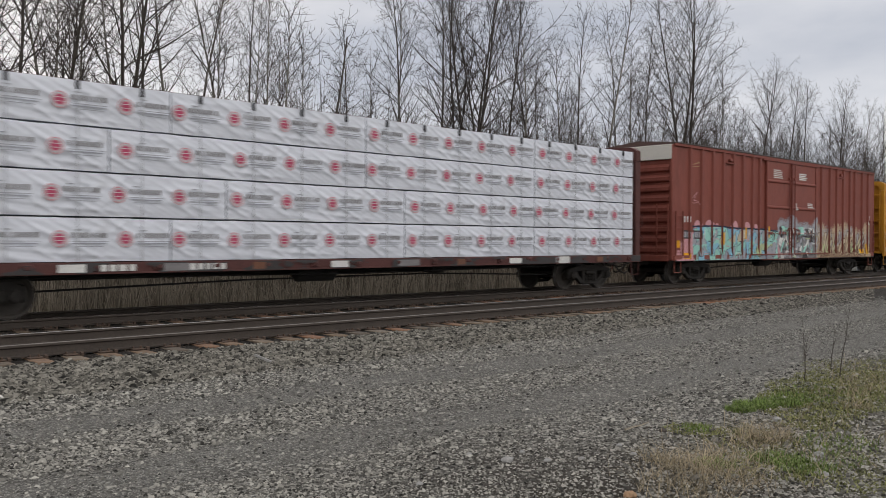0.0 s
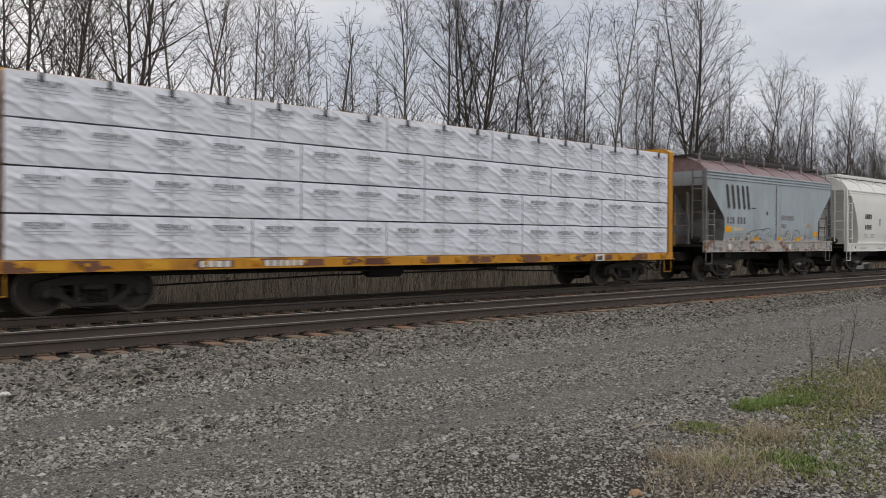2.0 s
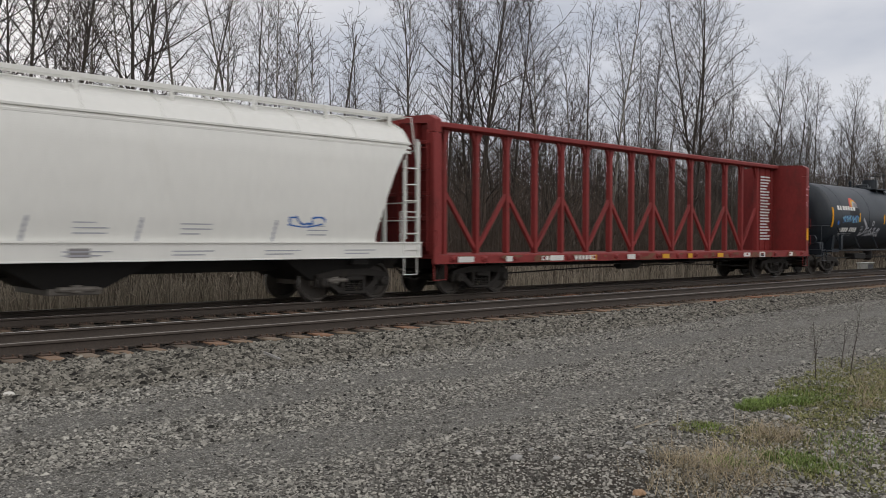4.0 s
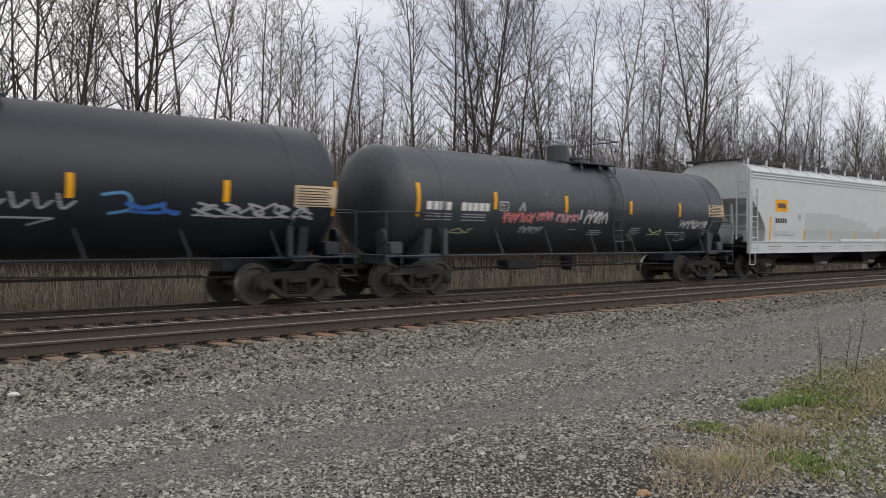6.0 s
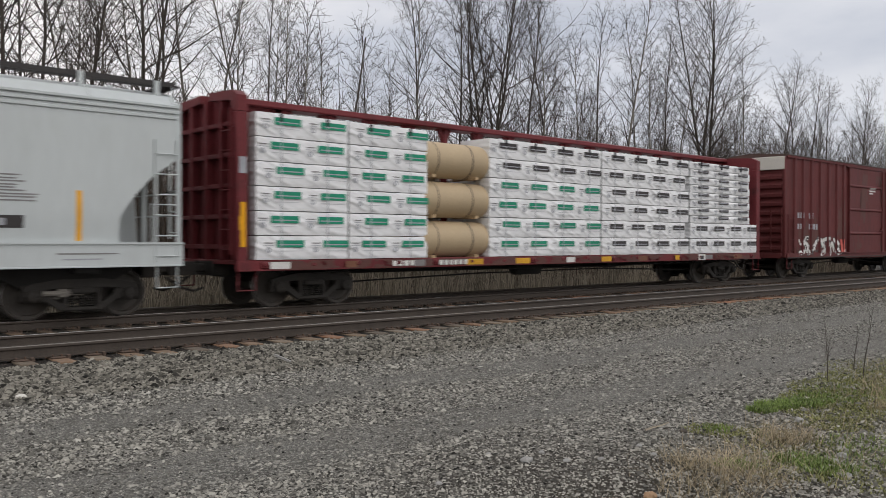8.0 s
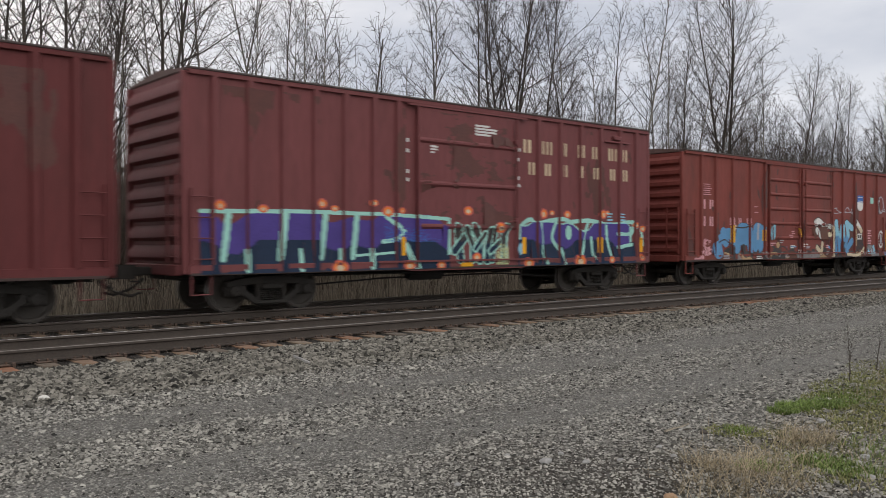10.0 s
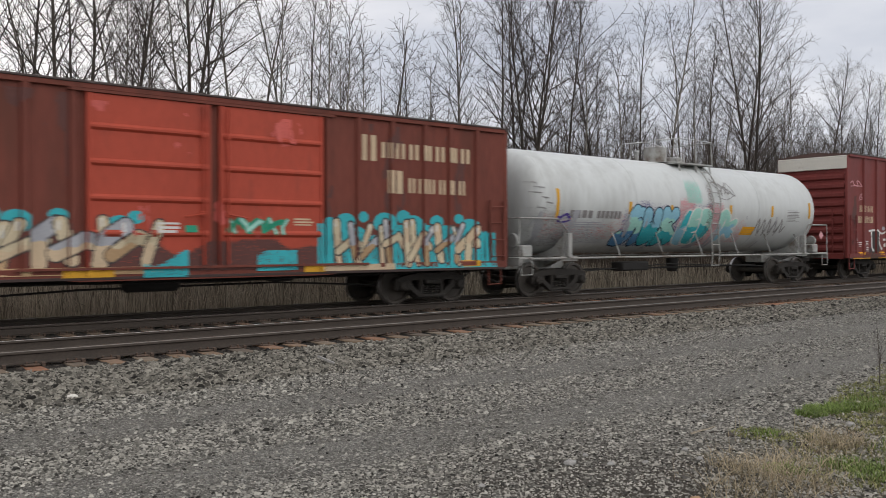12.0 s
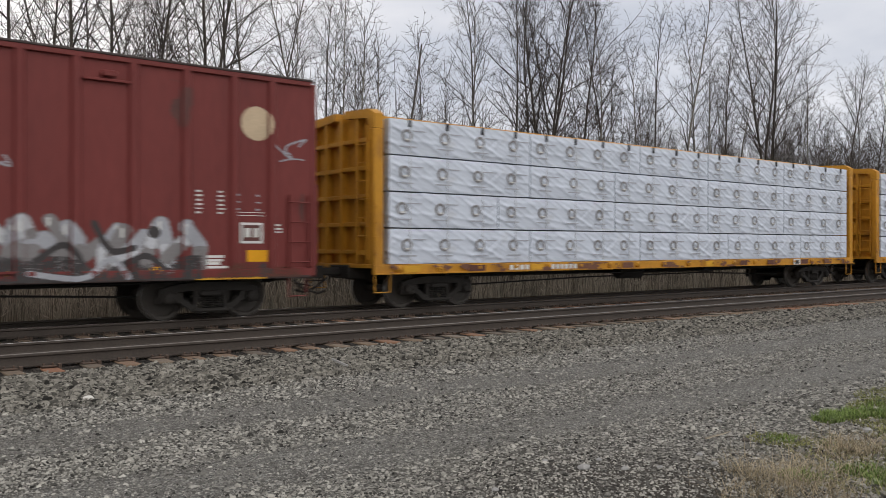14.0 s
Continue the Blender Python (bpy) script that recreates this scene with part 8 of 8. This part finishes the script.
def far_tree_mesh(h, seed):
    """A bare tree of the back rows: one stem with branches and twigs."""
    rng = random.Random(seed)
    g, c = Geo(), Geo()
    n = 9
    pts, ds, rs = limb(rng, g, (0, 0, -.3), (rng.uniform(-.05, .05), rng.uniform(-.05, .05), 1), h, .0068 * h, n, 5, .1, .04, .12)
    turn = 0
    for i in range(34):
        s = h * (.22 + .77 * (i / 34) ** .85)
        k = min(int(s / h * n), n - 1)
        p = pts[k].lerp(pts[k + 1], s / h * n - k)
        turn += 2.4 + rng.uniform(-.5, .5)
        a = radians(rng.uniform(32, 62)) * (1.05 - .4 * s / h)
        way = ds[k] * math.cos(a) + Vector((math.cos(turn), math.sin(turn), 0)) * math.sin(a)
        length = min(h - s + .5, 3.0) * rng.uniform(.45, .9) + .3
        q, w, r = limb(rng, c, p, way, length, max(.012, rs[k] * .4), 4, 3, .3, .1, .3)
        for j in range(int(length * 5)):
            u = rng.uniform(.2, 1) * 4
            e = min(int(u), 3)
            at = q[e].lerp(q[e + 1], u - e)
            side = Vector((rng.gauss(0, 1), rng.gauss(0, 1), rng.gauss(.5, .6))).normalized()
            d = (w[e] + side * .9).normalized() * rng.uniform(.3, .95)
            ribbon(c, at, at + d * .5, at + d + Vector((0, 0, .07)), .010)
    out = []
    for geo, name, m in ((g, "trunk", M_BARK), (c, "crown", M_TWIG)):
        me = bpy.data.meshes.new(name)
        me.from_pydata(geo.v, [], geo.f)
        me.materials.append(m)
        me.shade_smooth()
        out.append(me)
    return out


KINDS += [far_tree_mesh(10, 21), far_tree_mesh(10, 22), far_tree_mesh(10, 23), far_tree_mesh(10, 24)]
TREE_WORDS = ("bare grey-barked deciduous tree with ascending limbs", "tall bare deciduous tree with a high crown", "slender bare alder with pale bark",
              "bare deciduous tree with four spreading stems", "bare deciduous tree with a forked trunk", "pale-barked bare tree with twin stems",
              "small bare tree with twin stems", "small slender bare tree", "small pale-barked bare tree") + ("bare young tree in the depth of the wood",) * 4


def tree(x, y, kind, size, turn):
    t = new("tree")
    t.location, t.rotation_euler, t.scale = (x, y, height(x, y)), (0, 0, turn), (size, size, size)
    tagged(t, TREE_WORDS[kind], "tree", "bare trees behind the line")
    part("trunk", KINDS[kind][0], None, t)
    part("crown", KINDS[kind][1], None, t)


# where the large trees stand: bearing from the camera's foot in degrees, distance from the line of the eye, kind, height in metres
LEFT = ((11.2, 25, 1, 14), (12.6, 27, 0, 13), (13.9, 28, 2, 13), (15.1, 25, 0, 13), (16.0, 28, 1, 13), (17.1, 25.5, 4, 13.5), (18.8, 28, 2, 13.5), (19.6, 30, 5, 14),
        (22.2, 24.5, 4, 14), (24.0, 26, 1, 13), (25.8, 26, 2, 13), (26.9, 29, 2, 13.5), (28.0, 27, 8, 11), (29.0, 28, 2, 13.5), (31.2, 29, 5, 13), (32.2, 27, 8, 10.8),
        (33.8, 28, 8, 10.2), (36.8, 27, 7, 10.4), (38.2, 30, 8, 10), (40.8, 28, 1, 14), (43.2, 27.5, 1, 14.5), (44.8, 26.5, 3, 15.5), (46.6, 28, 4, 14.5), (48.4, 27, 2, 13.5))
RIGHT = ((50.3, 27, 0, 13.6), (51.8, 27, 1, 13.9), (53.7, 27, 2, 16), (55.0, 27, 5, 14.6), (56.1, 27, 1, 13.6), (57.2, 29, 2, 13.6), (58.5, 27, 4, 18.0), (59.7, 28, 0, 18.2),
         (61.2, 28, 5, 14), (62.6, 28, 0, 13.8), (64.1, 27, 4, 13.4), (65.9, 28, 1, 13.6), (67.8, 27, 0, 13.6), (69.3, 28, 5, 13.8), (70.6, 28, 1, 13.6))


def wood():
    rng = random.Random(77)
    for i, (a, d, k, h) in enumerate(LEFT + RIGHT):
        tree(d * math.tan(radians(a)), d, k, h / (15 if k < 6 else 10), i * 1.7)
    for i in range(118):
        d = rng.uniform(24, 34) if i % 2 else rng.uniform(34, 62)
        x = 4 + 150 * ((i * .618) % 1)
        a = math.degrees(math.atan2(x, d))
        if a > 71.5 or a < 6 or (a < 33 and i % 4 == 0) or (39 < a < 48 and i % 2 == 0):
            continue
        gap = 35.5 < a < 39.5
        h = (rng.uniform(6.5, 9.0) if gap or rng.random() < .35 else rng.uniform(9, 12.8)) * (1 + (d - 24) / 90)
        k = rng.choice((1, 2, 7, 8, 7, 6, 8, 5))
        tree(x, d, k, h / (15 if k < 6 else 10), rng.uniform(0, 6.28))
    for i in range(215):
        a, d = (6 + 65 * ((i * .618) % 1) if i < 170 else 55 + 16 * ((i * .618) % 1)), rng.uniform(27, 58)
        h = rng.uniform(.085, .165) * d / math.cos(radians(a)) * (.72 if 34.5 < a < 39.5 else 1)
        tree(d * math.tan(radians(a)), d, 9 + i % 4, min(h, 14) / 10, rng.uniform(0, 6.28))
    # a thin dead stem that stands alone in the gap
    s = new("dead_sapling")
    g = Geo()
    limb(random.Random(4), g, (0, 0, 0), (0.01, 0, 1), 10.0, .075, 12, 6, .1, .03, .35)
    part("stem", g, M_BARK, s)
    g = Geo()
    for k in range(9):
        limb(rng, g, (0, 0, 3 + k * .72), (rng.uniform(-1, 1), rng.uniform(-1, 1), 1), .5, .012, 2, 4)
    part("stub", g, M_TWIG, s)
    x, y = 26 * math.tan(radians(35.3)), 26
    s.location = (x, y, height(x, y))
    tagged(s, "thin dead tree stem with short stubs", "dead tree")


wood()


def brush(name, label, mat, count, y0, y1, lo, hi, r, seed, bearing=(4, 71), lean=.10, sprigs=1, skew=1.0):
    """Thin upright stems beyond counting."""
    rng = random.Random(seed)
    g = Geo()
    for _ in range(count):
        y = rng.uniform(y0, y1)
        x = y * math.tan(radians(bearing[0] + (bearing[1] - bearing[0]) * rng.random() ** skew))
        z = height(x, y)
        h = rng.uniform(lo, hi)
        dx, dy = rng.gauss(0, lean) * h, rng.gauss(0, lean) * h
        rr = r * rng.uniform(.6, 1.5)
        g.tube([(x, y, z - .1), (x + dx * .4, y + dy * .4, z + h * .5), (x + dx, y + dy, z + h)], [rr, rr * .8, rr * .3], 3, caps=False)
        for _ in range(sprigs):
            u = rng.uniform(.35, .9)
            a = rng.uniform(0, 6.28)
            q = (x + dx * u, y + dy * u, z + h * u)
            w = h * rng.uniform(.12, .3)
            q = Vector(q)
            end = q + Vector((w * math.cos(a), w * math.sin(a), w * rng.uniform(.5, 1.3)))
            ribbon(g, q, q.lerp(end, .5) + Vector((0, 0, -.08 * w)), end, rr * .55)
    me = bpy.data.meshes.new(name)
    me.from_pydata(g.v, [], g.f)
    me.materials.append(mat)
    return tagged(new(name, me), label, "brush", kind="stuff")


brush("dry_reeds", "tan dry reeds and weeds along the ditch", M_BRUSH, 9000, 20.6, 25, .6, 1.6, .011, 5, lean=.14)
brush("undergrowth", "brown leafless undergrowth at the edge of the wood", M_FARWOOD, 6400, 22.5, 36, 1.6, 5.2, .012, 6, lean=.12, sprigs=6, skew=.62)
brush("thicket", "dense brown thicket of leafless saplings", M_FARWOOD, 4200, 25, 44, 3.0, 7.0, .013, 16, bearing=(5, 71), lean=.08, sprigs=8, skew=.75)
brush("saplings", "tall thin leafless saplings between the trees", M_TWIG, 620, 26, 42, 6.0, 10.4, .016, 26, bearing=(30, 71), lean=.05, sprigs=13, skew=.65)
brush("far_wood", "dense far stems of the leafless wood", M_FARWOOD, 6800, 34, 90, 5.0, 10.5, .021, 8, lean=.05, sprigs=7, skew=.45)


# ---- verge by the road ----
M_GRASS = surface("green_grass", (0.145, 0.205, 0.048), 0.7, vary=0.3, scale=3, bump=0, island=.4, spec=0.3)
M_STRAW = surface("dead_grass", (0.31, 0.255, 0.165), 0.8, vary=0.25, scale=3, bump=0, island=.45, spec=0.3)
M_MOSS = surface("olive_weeds", (0.19, 0.195, 0.075), 0.8, vary=0.3, scale=3, bump=0, island=.5, spec=0.2)
M_STALK = surface("dark_dead_stalk", (0.068, 0.057, 0.047), 0.9, vary=0.2, scale=3, bump=0)


def blades(name, label, mat, spots, lo, hi, w, seed, lay=.6):
    """Grass in curved, pointed blades round each spot (x, y, radius, count)."""
    rng = random.Random(seed)
    g = Geo()
    for sx, sy, rad, n in spots:
        for _ in range(n):
            a, q = rng.uniform(0, 6.28), rad * math.sqrt(rng.random())
            x, y = sx + q * math.cos(a), sy + q * math.sin(a)
            z = height(x, y) - .01
            h = rng.uniform(lo, hi)
            b = rng.uniform(0, 6.28)
            out = h * rng.uniform(.15, 1) * lay
            ox, oy = math.cos(b) * out, math.sin(b) * out
            px, py = -math.sin(b) * w, math.cos(b) * w
            k = len(g.v)
            g.v += [(x - px, y - py, z), (x + px, y + py, z), (x + ox * .35 + px * .7, y + oy * .35 + py * .7, z + h * .6), (x + ox * .35 - px * .7, y + oy * .35 - py * .7, z + h * .6),
                    (x + ox, y + oy, z + h * rng.uniform(.75, 1))]
            g.f += [(k, k + 1, k + 2, k + 3), (k + 3, k + 2, k + 4)]
            g.m += [0, 0]
    me = bpy.data.meshes.new(name)
    me.from_pydata(g.v, [], g.f)
    me.materials.append(mat)
    return tagged(new(name, me), label, "grass", kind="stuff")


blades("grass", "fresh green grass tufts on the verge", M_GRASS, ((8.50, 4.42, .16, 600), (8.81, 4.43, .22, 1500), (9.15, 4.32, .26, 1000), (9.6, 4.3, .35, 500), (10.2, 4.2, .6, 420), (6.77, 3.21, .22, 800), (6.68, 2.94, .24, 520), (6.23, 3.46, .17, 420), (7.1, 2.9, .3, 260), (7.31, 4.27, .15, 160), (7.7, 3.1, .35, 260)), .025, .085, .0042, 1, 1.2)
blades("weeds", "olive weeds and moss creeping over the gravel verge", M_MOSS, ((9.8, 4.05, .75, 5200), (10.6, 4.3, .8, 4200), (11.6, 4.4, .8, 3400), (9.0, 3.9, .55, 3000), (8.4, 3.62, .35, 1500), (12.8, 4.6, 1.0, 2400), (7.31, 4.27, .28, 800), (6.5, 3.2, .45, 1300), (6.6, 2.6, .4, 900), (7.3, 3.6, .5, 1100), (10.6, 3.5, .6, 1200), (7.8, 3.0, .6, 700), (11.8, 3.8, .9, 1400)), .012, .045, .0065, 2, 1.5)
blades("dead_grass", "dry straw-coloured grass clumps on the verge", M_STRAW, ((7.48, 3.65, .24, 312), (7.2, 3.62, .22, 192), (6.02, 3.53, .22, 288), (6.0, 3.78, .16, 96), (5.95, 3.17, .28, 252), (5.38, 3.2, .34, 180), (5.6, 3.45, .30, 120), (6.6, 3.45, .3, 156), (9.48, 3.63, .14, 72), (10.5, 3.95, .35, 156), (11.3, 4.2, .4, 144), (10.0, 3.8, .6, 120), (6.2, 3.3, .7, 120), (8.0, 3.2, .8, 66), (8.4, 3.9, .6, 54), (7.0, 2.9, .4, 66), (12.4, 4.5, .8, 120)), .04, .20, .0026, 3, 2.8)
# a few tall bleached straws
blades("tall_straw", "single tall bleached straws on the verge", M_STRAW, ((6.85, 4.2, .10, 3), (5.5, 3.9, .25, 4), (6.3, 3.9, .3, 5), (9.48, 3.63, .05, 12), (9.0, 3.45, .1, 5), (7.7, 3.9, .25, 6)), .20, .36, .0022, 13, .5)


def stalk(x, y, h, seed, label):
    rng = random.Random(seed)
    s = new("dead_stalk")
    g = Geo()
    pts, ds, rs = limb(rng, g, (0, 0, -.03), (rng.uniform(-.08, .02), 0, 1), h, .008, 8, 5, .1, .04, .3)
    part("stem", g, M_STALK, s)
    g = Geo()
    for k in range(3, 9):
        limb(rng, g, pts[k], (rng.uniform(-1, 1), rng.uniform(-1, 1), 1.6), rng.uniform(.08, .22), .004, 2, 4)
    part("side_shoot", g, M_STALK, s)
    s.location = (x, y, height(x, y))
    tagged(s, label, "weed", "dead stalks")


def loose_rock(x, y, s, mat, label, seed):
    """A single rounded, faceted rock."""
    bm = bmesh.new()
    bmesh.ops.create_icosphere(bm, subdivisions=2, radius=s)
    for v in bm.verts:
        k = 1 + .35 * noise.noise(v.co * (2.2 / s) + Vector((seed, 0, 0)))
        v.co = Vector((v.co.x * k, v.co.y * k * .8, v.co.z * k * .55))
    me = bpy.data.meshes.new("rock")
    bm.to_mesh(me)
    bm.free()
    me.materials.append(mat)
    ob = new("rock", me)
    ob.location = (x, y, height(x, y) + s * .22)
    tagged(ob, label, "rock", "loose rocks")


stalk(11.55, 4.62, .95, 1, "tall thin dead weed stalk on the verge")
stalk(10.9, 4.80, .72, 2, "thin dead weed stalk beside the road")
stalk(11.6, 5.1, .50, 3, "short dead weed stalk beside the road")
stalk(12.2, 5.0, .60, 4, "short dead weed stalk beside the road")
M_ROCK = surface("pale_rock", (0.30, 0.295, 0.28), 0.9, vary=0.25, scale=8, bump=0.4)
M_WHITEROCK = surface("white_stone", (0.62, 0.60, 0.55), 0.85, vary=0.15, scale=8, bump=0.3)
loose_rock(5.1, 4.66, .055, M_ROCK, "pale grey rock lying on the gravel road", 1)
loose_rock(8.28, 3.92, .055, M_ROCK, "pale rock lying among the weeds", 2)
loose_rock(2.87, 10.26, .065, M_WHITEROCK, "white stone lying at the foot of the ballast", 3)
loose_rock(5.42, 4.78, .03, M_ROCK, "small grey rock lying on the gravel road", 4)
loose_rock(7.0, 4.42, .045, M_STALK, "dark clod of earth lying on the gravel", 9)
loose_rock(6.95, 3.0, .05, M_ROCK, "pale rock lying among the weeds", 5)
M_TANROCK = surface("tan_rock", (0.33, 0.21, 0.12), 0.9, vary=0.2, scale=8, bump=0.3)
loose_rock(5.03, 3.44, .055, M_TANROCK, "orange-brown rock lying at the muddy edge of the road", 7)
for k, (x, y, r) in enumerate(((5.35, 4.45, .035), (5.6, 4.3, .03), (6.2, 4.35, .034), (6.05, 4.1, .03), (5.0, 5.0, .028), (7.6, 5.1, .032), (7.2, 3.05, .05), (7.45, 3.15, .04), (6.6, 2.75, .045), (4.1, 4.6, .03))):
    loose_rock(x, y, r, M_ROCK, "pale grey rock lying on the gravel", 20 + k)


def debris():
    """A broken twig on the road, a wood splinter by the ballast and a trackside cabinet."""
    o = new("fallen_twig")
    g = Geo()
    limb(random.Random(8), g, (-.16, .0, .02), (1, .25, .02), .30, .012, 6, 6, .0, .12, .5)
    part("stick", g, M_BRUSH, o)
    g = Geo()
    limb(random.Random(9), g, (.02, .02, .025), (.6, -1, .15), .10, .007, 3, 5, .0, .12, .5)
    part("side_shoot", g, M_STALK, o)
    o.location = (6.85, 4.55, height(6.85, 4.55))
    o.rotation_euler = (0, 0, -.7)
    tagged(o, "dry broken twig lying on the gravel", "twig")
    o = new("wood_splinter")
    g = Geo()
    g.prism([(-.02, -.14), (.02, -.12), (.015, .13), (-.012, .15)], "z", 0, .03)
    part("splinter", g, M_ROCK, o)
    o.location = (6.5, 10.68, height(6.5, 10.68) + .05)
    o.rotation_euler = (.35, 0, .6)
    tagged(o, "pale splinter of wood lying on the ballast", "wood")
    g = Geo()
    k = new("equipment_box")
    g.box(-.45, .45, -.3, .3, 0, .8, .02)
    part("cabinet", g, INK["white"], k)
    g = Geo()
    g.box(-.50, .50, -.35, .35, .8, .86, .02)
    part("lid", g, INK["white"], k)
    g = Geo()
    g.box(-.40, .40, -.312, -.30, .08, .74, .005)
    part("door", g, INK["pale"], k)
    k.location = (53.5, 20.6, height(53.5, 20.6) + .05)
    tagged(k, "white trackside equipment box beyond the far track", "equipment box")


debris()


# ---- what moves: the whole train runs towards -x, its wheels roll ----
def run(t):
    """How far the train has gone at t seconds, counted from seven seconds."""
    u = t - 7
    return 21.1717 * u + .0276 * u ** 2 + .00124 * u ** 3


def motions():
    # the run is slightly uneven: metres ahead of or behind the steady run at these seconds
    slip = {1.0: .80, 2.0: -.45, 2.5: -.33, 6.0: -.22, 8.0: .24, 12.5: -.40, 13.0: .68}
    steps = [(i / 2, run(i / 2) + slip.get(i / 2, 0)) for i in range(29)]
    for car, x in CARS:
        walk(car, [(t, pose(x - d, TRACK, 0)) for t, d in steps])
    for ob, x, y, z, turn in LOADS:
        walk(ob, [(t, pose(x - d, TRACK + y, z, 0, 0, turn)) for t, d in steps])
    rolled = [(k / FPS, -math.degrees(run(k / FPS) / .4572) * .985) for k in range(14 * FPS + 1)]
    for w, a in WHEELS:
        walk(w, [(t, pose(a, 0, .457, 0, q, 0)) for t, q in rolled])


motions()
